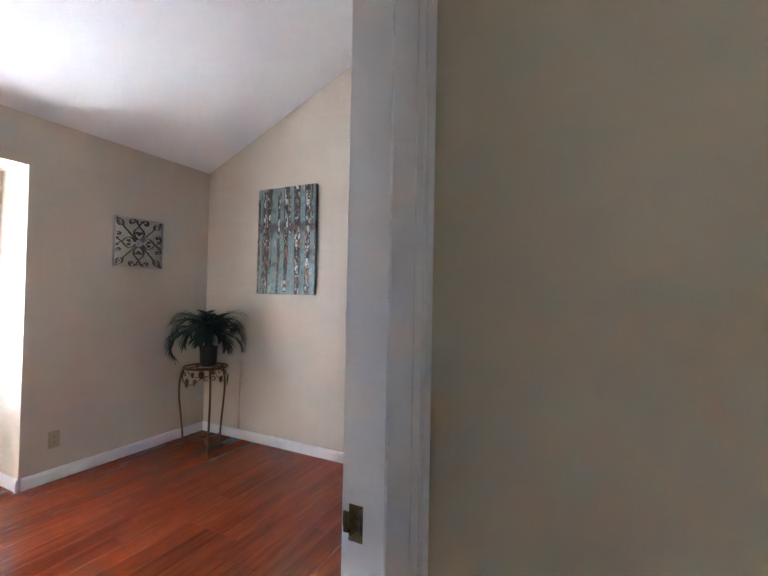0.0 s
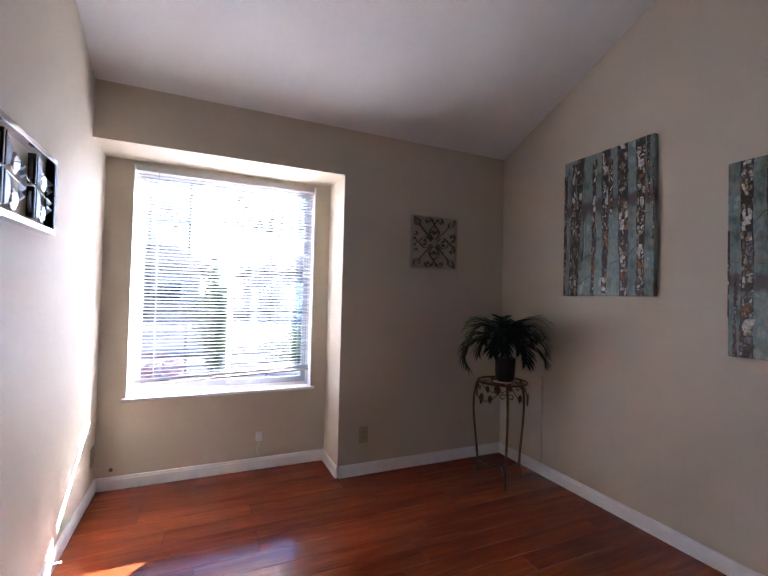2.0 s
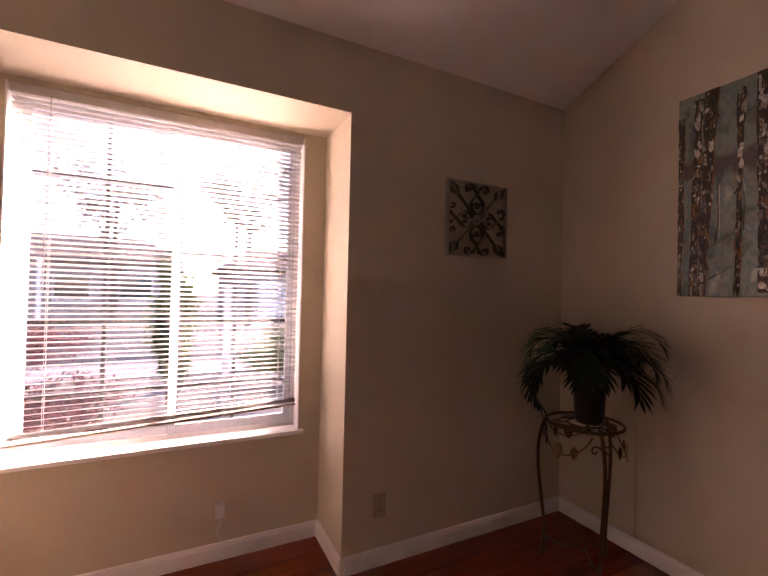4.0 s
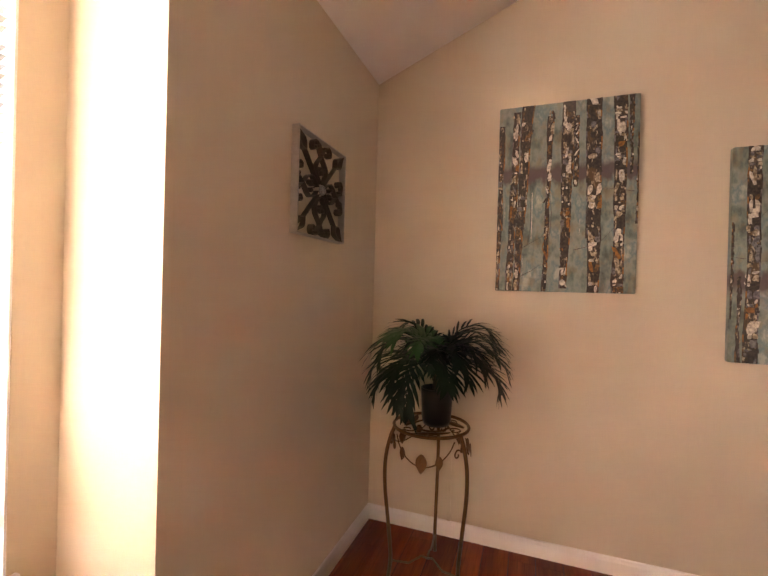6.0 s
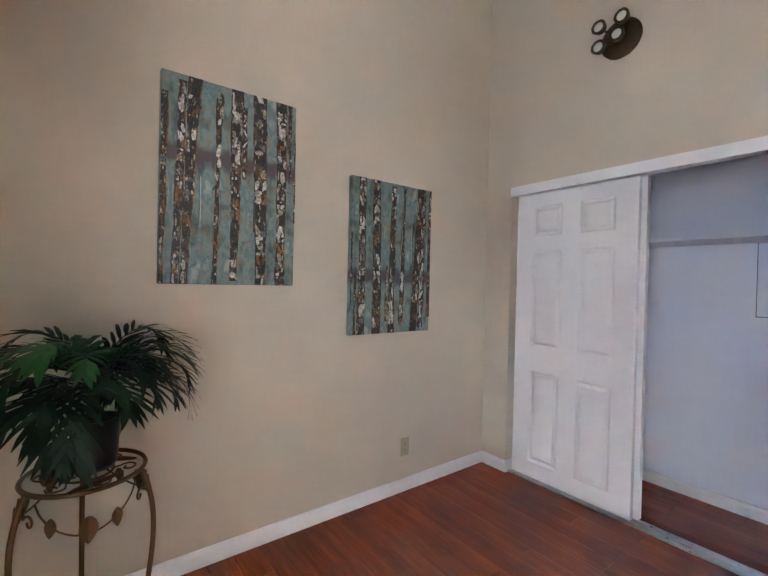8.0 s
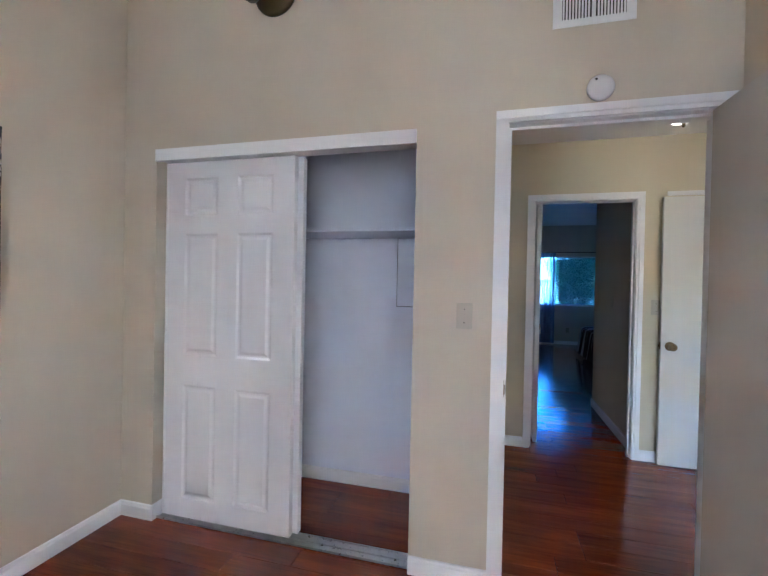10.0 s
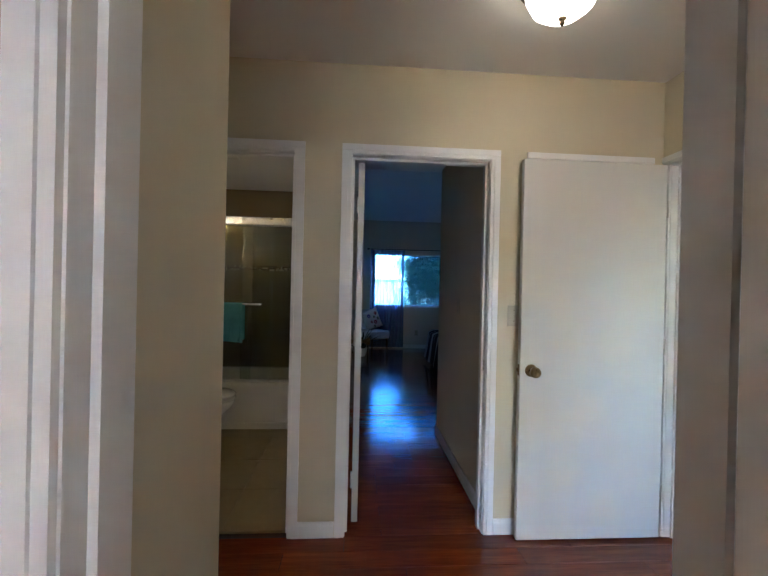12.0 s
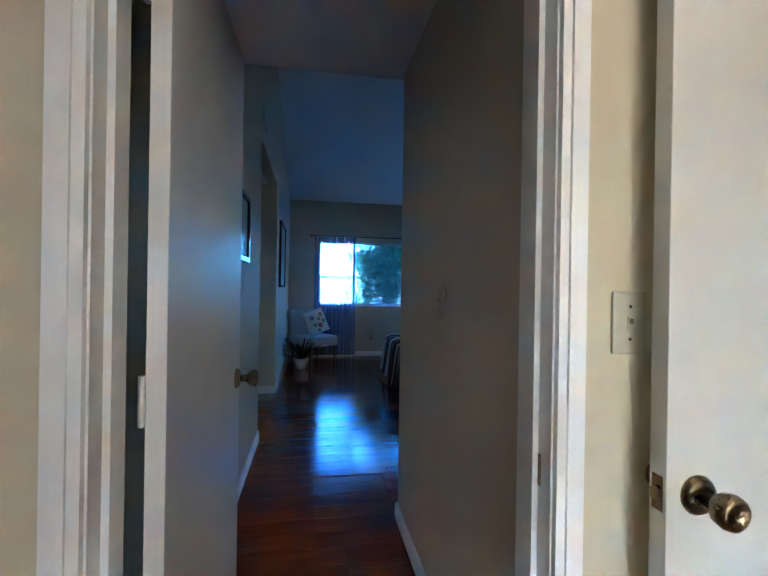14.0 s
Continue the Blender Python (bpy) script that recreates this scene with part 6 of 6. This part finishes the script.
for x in (-0.24, 0.24):
    for y in (-0.24, 0.25):
        part("leg", tube(bmesh.new(), [(x, y, 0.28), (x * 1.04, y * 1.05, 0.0)], 0.022, 8, 0.012), DARKW, chair, "dark tapered wooden leg", smooth=True)
CREAM = plastic("cream_cotton", (0.60, 0.58, 0.53), 0.95)
pil = thing("throw_pillow", "cream cushion embroidered with flowers, leaning on the chair back", "cushion", (-2.735, -8.075, 0.655), 35)
bm = bmesh.new()
NN = 10
top, bot_ = [], []
for s, store in ((1, top), (-1, bot_)):
    for i in range(NN + 1):
        r = []
        for j in range(NN + 1):
            u, v = i / NN * 2 - 1, j / NN * 2 - 1
            t = 0.055 * ((1 - u ** 4) * (1 - v ** 4)) ** 0.6
            k = 1 - 0.05 * (1 - max(abs(u), abs(v)) ** 2)
            r.append(bm.verts.new((u * 0.21 * (1.0 - 0.04 * (1 - v * v)), s * t, v * 0.21 * (1.0 - 0.04 * (1 - u * u)))))
        store.append(r)
for store in (top, bot_):
    for i in range(NN):
        for j in range(NN):
            bm.faces.new((store[i][j], store[i + 1][j], store[i + 1][j + 1], store[i][j + 1]))
bmesh.ops.remove_doubles(bm, verts=bm.verts, dist=1e-4)
cov = part("cover", bm, CREAM, pil, smooth=True)
flow = [plastic("thread_red", (0.30, 0.06, 0.05), 0.9), plastic("thread_green", (0.10, 0.14, 0.06), 0.9), plastic("thread_violet", (0.16, 0.12, 0.34), 0.9)]
for i, (u, v, r, c_) in enumerate(((0.08, 0.09, 0.045, 2), (-0.10, 0.10, 0.04, 0), (-0.12, -0.02, 0.035, 1), (-0.03, -0.07, 0.045, 0), (-0.04, 0.04, 0.03, 1), (0.02, -0.14, 0.03, 1), (0.06, -0.04, 0.03, 0))):
    bm = bmesh.new()
    y = 0.055 * ((1 - (u / 0.21) ** 4) * (1 - (v / 0.21) ** 4)) ** 0.6 + 0.001
    for k in range(7):
        a = 2 * math.pi * k / 7
        lathe([(r * 0.36, 0), (r * 0.30, 0.002)], (u + r * 0.6 * math.cos(a), y, v + r * 0.6 * math.sin(a)), "Y", 8, bm)
    part("embroidered_flower", bm, flow[c_], pil, "embroidered flower")
for o in list(pil.children):
    o.matrix_basis = pose(0, -0.0, 0, 14, 18, 0)

pp = thing("floor_plant", "bushy dark green plant in a white pot beside the chair", "house plant", (-2.52, -7.40, 0))
part("pot", lathe([(0.065, 0), (0.075, 0.02), (0.115, 0.15), (0.12, 0.165), (0.108, 0.165), (0.10, 0.14)], n=26), PORC, pp, "white tapered pot", smooth=True)
rng = random.Random(31)
bm = bmesh.new()
for i in range(90):
    a, e = rng.uniform(0, 6.28), rng.uniform(0.5, 1.5)
    L = rng.uniform(0.22, 0.42)
    d = Vector((math.cos(a) * math.cos(e), math.sin(a) * math.cos(e), math.sin(e)))
    leaf_shape(bm, (0.03 * math.cos(a), 0.03 * math.sin(a), 0.14), d, (-math.sin(a), math.cos(a), 0), L, 0.014, -0.35)
part("foliage", bm, PALM, pp)

bed = thing("bed", "bed end covered with a dark throw striped white and blue", "bed", (-3.70, -5.60, 0))
THROW = plastic("charcoal_throw", (0.035, 0.035, 0.045), 0.95)
STRIPE = plastic("white_stripe_throw", (0.55, 0.58, 0.62), 0.95)
part("base", boxes((-2.1, -1.25, 0.06, -0.06, 0.35, 0.30), bevel=0.02), THROW, bed)
part("mattress", cushion(bmesh.new(), -2.1, -1.27, 0.30, -0.04, 0.37, 0.56, 0.06, 0.0), CREAM, bed, smooth=True)
for x in (-0.12, -2.0):
    for y in (-1.18, 0.28):
        part("leg", boxes((x - 0.025, y - 0.025, 0, x + 0.025, y + 0.025, 0.06)), DARKW, bed)
bm = bmesh.new()
prof = [(-0.95, 0.585), (-0.30, 0.59), (-0.08, 0.585), (-0.01, 0.55), (0.012, 0.42), (0.03, 0.25), (0.05, 0.09)]
ys = [-1.34 + 0.03 * i for i in range(60)]
g = []
for i, y in enumerate(ys):
    row = []
    side = max(0, (-1.24 - y) / 0.1)
    for x, z_ in prof:
        f = (0.59 - z_) / 0.5
        row.append(bm.verts.new((x + 0.018 * math.sin(i * 0.8) * f, y, max(0.08, z_ - 0.42 * min(1, side) + 0.01 * math.sin(i * 0.5)))))
    g.append(row)
for i in range(len(ys) - 1):
    for j in range(len(prof) - 1):
        f = bm.faces.new((g[i][j], g[i + 1][j], g[i + 1][j + 1], g[i][j + 1]))
        f.material_index = 1 if (i % 14) in (3, 4, 5, 9) else 0
bmesh.ops.solidify(bm, geom=bm.faces[:], thickness=0.01)
part("throw", bm, [THROW, STRIPE], bed, "dark throw with white stripes", smooth=True)

for i, (y0_, y1_, za, zb, lab) in enumerate(((-7.15, -6.30, 1.24, 2.08, "large dark framed picture beside the window wall"), (-3.75, -3.35, 1.40, 1.80, "small black framed picture near the corridor door"))):
    p = thing("wall_picture", lab, "picture", (CE - 0.001, y0_, za))
    d, h = y1_ - y0_, zb - za
    part("frame", boxes((-0.03, 0, 0, 0, 0.03, h), (-0.03, d - 0.03, 0, 0, d, h), (-0.03, 0.03, 0, 0, d - 0.03, 0.03), (-0.03, 0.03, h - 0.03, 0, d - 0.03, h), bevel=0.003), BLACKL, p)
    part("print", boxes((-0.014, 0.03, 0.03, -0.004, d - 0.03, h - 0.03)), dab("picture_print_%d" % i, (0.10, 0.16, 0.18), (0.04, 0.05, 0.06), 0.3), p, "dim blue-grey print")
gr = thing("return_air_grille", "small wall grille high in the bedroom", "air vent", (CE - 0.001, -4.90, 2.62))
part("frame", boxes((-0.006, 0, 0, 0, 0.30, 0.015), (-0.006, 0, 0.135, 0, 0.30, 0.15), (-0.006, 0, 0.015, 0, 0.015, 0.135), (-0.006, 0.285, 0.015, 0, 0.30, 0.135)), TRIM, gr)
for i in range(6):
    part("louvre", boxes((-0.006, 0.015, 0.022 + i * 0.019, -0.001, 0.285, 0.032 + i * 0.019)), TRIM, gr)
al = thing("alcove_door_trim", "white painted door casing in the lit alcove", "door trim")
al["kind"] = "structure"
part("casing_leg", boxes((-1.30, -5.985, 0.0, -1.24, -5.999, 2.03), bevel=0.002), TRIM, al)


# ---- outdoors ----
def grass_mat(name, a, b, s=6):
    m = Mat(name, 0.9)
    m.color(m.mix(m.ramp(m.noise(s, 6, 0.7), [(0.35, (0, 0, 0)), (0.65, (1, 1, 1))]), a, b))
    m.bump(m.noise(60, 4), 0.6, 0.02)
    return m.m


GZ = -0.20
part("ground", boxes((-400, -400, GZ - 0.2, 400, 400, GZ)), grass_mat("bark_mulch_and_lawn", (0.10, 0.095, 0.07), (0.19, 0.165, 0.15), 3), kind="structure")
CONC = paint("pale_concrete", (0.33, 0.31, 0.29), 0.85, 0.15, 0.5, 40)
part("pavement", boxes((-60, 9.2, GZ, 60, 10.6, GZ + 0.03)), CONC, kind="structure")
part("path", boxes((-5.2, 3.9, GZ, -4.0, 9.2, GZ + 0.02)), CONC, kind="structure")
part("road", boxes((-60, 11.4, GZ, 60, 18.5, GZ + 0.012)), paint("grey_asphalt", (0.075, 0.072, 0.07), 0.85, 0.2, 0.6, 60), kind="structure")
part("kerb", boxes((-60, 11.2, GZ, 60, 11.4, GZ + 0.12)), CONC, kind="structure")


def leaf_cloud(name, parent, cx, cy, cz, rx, ry, rz, count, size, mat, seed, long=2.2, up=0.0, shell=0.45, label=""):
    """Many small folded leaves filling an uneven lump."""
    rng = random.Random(seed)
    bm = bmesh.new()
    verts, faces = [], []
    lumps = [(Vector((rng.gauss(0, 1), rng.gauss(0, 1), rng.gauss(0, 1))).normalized() * rng.uniform(0.35, 0.75), rng.uniform(0.25, 0.5)) for _ in range(16)]
    for i in range(count):
        c, r = rng.choice(lumps)
        d = Vector((rng.gauss(0, 1), rng.gauss(0, 1), rng.gauss(0, 1))).normalized() * r * rng.uniform(shell, 1)
        p = c + d
        p = Vector((cx + p.x * rx, cy + p.y * ry, cz + p.z * rz))
        ax = Vector((rng.gauss(0, 1), rng.gauss(0, 1), rng.gauss(0, 1) + up)).normalized()
        sd = ax.cross(Vector((rng.gauss(0, 1), rng.gauss(0, 1), rng.gauss(0, 1)))).normalized()
        L, w = size * rng.uniform(0.6, 1.2), size / long * rng.uniform(0.7, 1.2)
        nrm = ax.cross(sd) * w * 0.35
        k = len(verts)
        verts += [p, p + ax * L * 0.5 + sd * w * 0.5 + nrm, p + ax * L, p + ax * L * 0.5 - sd * w * 0.5 + nrm, p + ax * L * 0.5]
        faces += [(k, k + 1, k + 4), (k + 1, k + 2, k + 4), (k, k + 4, k + 3), (k + 4, k + 2, k + 3)]
    bm.free()
    me = bpy.data.meshes.new(name)
    me.from_pydata([tuple(v) for v in verts], [], faces)
    me.materials.append(mat)
    ob = new(name, me)
    ob.parent = parent
    return tagged(ob, label=label)


def leaf_mat(name, a, b):
    m = Mat(name, 0.5)
    g = m.n.new("ShaderNodeNewGeometry")
    m.color(m.ramp(g.outputs["Random Per Island"], [(0, a), (1, b)]))
    m.b.inputs["Subsurface Weight"].default_value = 0.0
    tr = m.n.new("ShaderNodeBsdfTranslucent")
    mx = m.n.new("ShaderNodeMixShader")
    mx.inputs[0].default_value = 0.3
    m.l.new(m.b.inputs["Base Color"].links[0].from_socket, tr.inputs[0])
    m.l.new(m.b.outputs[0], mx.inputs[1])
    m.l.new(tr.outputs[0], mx.inputs[2])
    m.l.new(mx.outputs[0], m.n["Material Output"].inputs[0])
    return m.m


LGREEN = leaf_mat("shrub_green", (0.03, 0.08, 0.015), (0.12, 0.18, 0.035))
LDARK = leaf_mat("oleander_green", (0.010, 0.042, 0.018), (0.05, 0.12, 0.05))
LRED = leaf_mat("red_shrub_leaves", (0.12, 0.018, 0.02), (0.24, 0.06, 0.06))
LTREE = leaf_mat("tree_leaves", (0.06, 0.09, 0.02), (0.22, 0.15, 0.05))
BARK = paint("grey_brown_bark", (0.16, 0.12, 0.09), 0.9, 0.4, 1.0, 30)


def shrub(label, x, y, w, h, count, size, mat, seed, long=2.2):
    ob = thing("garden_shrub", label, "shrub", (x, y, GZ))
    rng = random.Random(seed)
    for i in range(5):
        a = rng.uniform(0, 6.28)
        part("branch", tube(bmesh.new(), [(0, 0, 0), (0.1 * w * math.cos(a), 0.1 * w * math.sin(a), h * 0.35), (0.3 * w * math.cos(a), 0.3 * w * math.sin(a), h * 0.75)], 0.015, 6, 0.006), BARK, ob)
    leaf_cloud("foliage", ob, 0, 0, h * 0.55, w / 2, w / 2, h * 0.5, count, size, mat, seed, long)
    return ob


shrub("upright yellow-green shrub outside the window", -2.2, 6.2, 0.55, 1.9, 3400, 0.07, LGREEN, 1)
shrub("low red-leaved shrub outside the window", -3.5, 5.2, 2.0, 1.05, 6500, 0.055, LRED, 2)
shrub("low red-leaved shrub by the house wall", -2.7, 4.3, 1.5, 0.75, 4200, 0.05, LRED, 3)
shrub("broad green shrub by the pavement", -0.6, 7.6, 1.8, 1.0, 5000, 0.06, LGREEN, 4)
shrub("green shrub beside the window", 0.4, 5.6, 1.3, 1.5, 4200, 0.06, LGREEN, 5)
shrub("red shrub by the pavement", -4.2, 8.3, 2.4, 1.2, 5000, 0.06, LRED, 6)


def tree(label, x, y, h, r, seed, count=2600):
    ob = thing("street_tree", label, "tree", (x, y, GZ))
    rng = random.Random(seed)
    bm = bmesh.new()
    tube(bm, [(0, 0, 0), (0.05, 0.02, h * 0.25), (0.0, 0.08, h * 0.55), (0.1, 0.05, h * 0.85)], 0.16, 9, 0.04)
    part("trunk", bm, BARK, ob, smooth=True)
    bm = bmesh.new()
    for i in range(9):
        a, b = rng.uniform(0, 6.28), rng.uniform(0.4, 0.7)
        tube(bm, [(0, 0.04, h * b), (r * 0.35 * math.cos(a), r * 0.35 * math.sin(a), h * (b + 0.12)), (r * 0.8 * math.cos(a), r * 0.8 * math.sin(a), h * (b + 0.22))], 0.045, 6, 0.01)
    part("limbs", bm, BARK, ob)
    leaf_cloud("crown", ob, 0, 0, h * 0.75, r, r, h * 0.32, count, 0.17, LTREE, seed, 1.6, 0, 0.3)
    return ob


tree("thin-crowned tree across the road", 0.6, 20.0, 7.5, 3.2, 11)
tree("rounded tree beyond the road", -5.0, 24.5, 8.0, 3.4, 12)


def house(label, x0, y0, w, d, h, wallc, seed):
    ob = thing("neighbour_house", label, "house", (x0, y0, GZ))
    wm = paint("stucco_%d" % seed, wallc, 0.9, 0.08, 0.6, 60)
    rm = paint("brown_shingle_roof_%d" % seed, (0.13, 0.10, 0.09), 0.9, 0.3, 0.9, 25)
    part("wall", boxes((0, 0, 0, w, d, h)), wm, ob)
    bm = bmesh.new()
    e = 0.5
    lo = [bm.verts.new(p) for p in ((-e, -e, h), (w + e, -e, h), (w + e, d + e, h), (-e, d + e, h))]
    lo2 = [bm.verts.new(v.co + Vector((0, 0, 0.18))) for v in lo]
    hi = [bm.verts.new(p) for p in ((1.5, d / 2 - 0.05, h + 1.7), (w - 1.5, d / 2 - 0.05, h + 1.7), (w - 1.5, d / 2 + 0.05, h + 1.7), (1.5, d / 2 + 0.05, h + 1.7))]
    skin(bm, [lo, lo2, hi])
    part("roof", bm, rm, ob)
    g = part("garage_door", boxes((w * 0.12, -0.05, 0, w * 0.12 + 4.6, -0.001, 2.2)), paint("garage_paint_%d" % seed, (0.5, 0.48, 0.45), 0.6), ob, "pale panelled garage door")
    for i in range(4):
        part("panel", boxes((w * 0.12 + 0.08, -0.07, 0.08 + i * 0.54, w * 0.12 + 4.52, -0.051, 0.54 + i * 0.54), bevel=0.01), TRIM, g)
    for k in (0.62, 0.82):
        wd = part("window", boxes((w * k, -0.06, 0.9, w * k + 1.5, -0.001, 2.1)), TRIM, ob, "white-framed window")
        part("pane", boxes((w * k + 0.08, -0.075, 0.98, w * k + 1.42, -0.061, 2.02)), plastic("dark_window_glass_%d_%d" % (seed, int(k * 100)), (0.03, 0.035, 0.04), 0.08), wd)
    for k in (0.56, 0.60):
        part("porch_post", boxes((w * k, -1.3, 0, w * k + 0.16, -1.14, h)), TRIM, ob, "white porch post")
    return ob


house("single-storey stucco house with brown roof across the road", -15.5, 25.0, 13.0, 9.0, 2.8, (0.34, 0.30, 0.27), 1)
house("single-storey grey house with brown roof across the road", 0.5, 26.0, 12.0, 9.0, 2.8, (0.36, 0.34, 0.33), 2)
post = thing("lamp_post", "white square garden post beside the pavement", "post", (-1.35, 9.0, GZ))
part("shaft", boxes((-0.06, -0.06, 0, 0.06, 0.06, 1.55), bevel=0.004), TRIM, post)
part("cap", boxes((-0.085, -0.085, 1.55, 0.085, 0.085, 1.6), bevel=0.01), TRIM, post)

# behind the big bedroom
fence = thing("garden_fence", "pale sunlit boundary wall behind the big bedroom", "fence", (-9, -14.2, GZ))
part("fence_wall", boxes((0, 0, 0, 11, 0.15, 1.75)), paint("pale_stucco_wall", (0.55, 0.50, 0.45), 0.9, 0.1, 0.5, 40), fence)
part("coping", boxes((-0.02, -0.04, 1.75, 11.02, 0.19, 1.82), bevel=0.01), CONC, fence)
hedge = thing("oleander_hedge", "tall dark green oleander hedge outside the big bedroom window", "hedge", (-4.68, -10.6, GZ))
rng = random.Random(77)
for i in range(12):
    x = -1.9 + i * 0.28
    part("stem", tube(bmesh.new(), [(x, 0, 0), (x + rng.uniform(-0.2, 0.2), rng.uniform(-0.1, 0.1), 1.2), (x + rng.uniform(-0.4, 0.4), rng.uniform(-0.3, 0.3), 2.6)], 0.018, 6, 0.006), BARK, hedge)
for i in range(5):
    leaf_cloud("foliage", hedge, -1.75 + i * 0.56, 0, 1.45 + 0.1 * (i % 2), 0.68, 0.6, 1.6, 6500, 0.15, LDARK, 80 + i, 6.0, 0.5, 0.0)
leaf_cloud("foliage", hedge, 0.3, 0, 2.2, 1.05, 0.5, 0.9, 8000, 0.15, LDARK, 98, 6.0, 0.6, 0.0)
leaf_cloud("top_sprays", hedge, -0.5, 0, 3.0, 1.7, 0.5, 0.6, 2600, 0.16, LDARK, 99, 6.5, 0.9, 0.1)


# ---- plank floor ----
def plank_meshes(L, W=0.125, t=0.012):
    bm = bmesh.new()
    g = 0.0012
    b = 0.0007
    lo = [bm.verts.new(p) for p in ((g, g, -t), (L - g, g, -t), (L - g, W - g, -t), (g, W - g, -t))]
    mid = [bm.verts.new(v.co + Vector((0, 0, t - b))) for v in lo]
    top = [bm.verts.new(p) for p in ((g + b, g + b, 0), (L - g - b, g + b, 0), (L - g - b, W - g - b, 0), (g + b, W - g - b, 0))]
    skin(bm, [lo, mid, top], False, True)
    return mesh_of("plank", bm, PLANK)


PLANKS = {n: plank_meshes(n / 100) for n in (120, 90, 60, 45, 30, 15)}


def lay(name, label, x0, x1, y0, y1, along="x", W=0.125, singly=True):
    """Planks of one size and its cuts laid in rows over a rectangle."""
    ob = thing(name, label, "floor")
    ob["kind"] = "structure"
    rng = random.Random(name)
    across0, across1, run0, run1 = (y0, y1, x0, x1) if along == "x" else (x0, x1, y0, y1)
    row, a = 0, across0
    while a < across1 - 0.01:
        w = min(W, across1 - a)
        p = run0
        first = rng.choice((30, 60, 90, 45))
        while p < run1 - 0.02:
            left = run1 - p
            n = first if p == run0 else 120
            if n / 100 > left:
                n = max([k for k in PLANKS if k / 100 <= left + 0.16] or [15])
            o = new("plank", PLANKS[n])
            o.parent = ob
            s = min(1.0, left / (n / 100))
            if along == "x":
                o.matrix_basis = Matrix.Translation((p, a, 0)) @ Matrix.Diagonal((s, w / W, 1, 1))
            else:
                o.matrix_basis = Matrix.Translation((a + w, p, 0)) @ Matrix.Rotation(math.pi / 2, 4, "Z") @ Matrix.Diagonal((s, w / W, 1, 1))
            p += n / 100 * s
        a += w
        row += 1
    return ob


lay("floor_small_bedroom", "glossy red cherry laminate plank floor", WX, 0.0, -0.13, RY)
lay("floor_closet", "glossy red cherry laminate plank floor in the closet", -1.72, -0.10, -0.72, -0.13)
lay("floor_hall", "glossy red cherry laminate plank floor of the hall", HW - 0.05, -0.62, HS, PY)
lay("floor_passage", "glossy red cherry laminate plank floor of the passage", HW - 0.05, PX, PY, -0.13)
lay("floor_corridor", "glossy red cherry laminate plank floor of the corridor", CW, CE, -3.80, HS)
lay("floor_big_bedroom", "glossy red cherry laminate plank floor of the big bedroom", -6.2, CE, FY, -3.80)
lay("floor_bedroom_entry", "glossy red cherry laminate plank floor by the corridor end", -6.2, CW, -3.80, -3.25)
# floor of the unseen landing added for the hall's light
lay("floor_landing", "glossy red cherry laminate plank floor of the added, unseen landing", HW, WX - 0.12, -0.129, 3.18)
lay("floor_alcove", "glossy red cherry laminate plank floor of the alcove", CE, -0.9, -6.0, -4.5)
strip = part("threshold", boxes((CW, -3.815, 0.0, CE, -3.775, 0.006), bevel=0.002), PLANK, kind="structure")
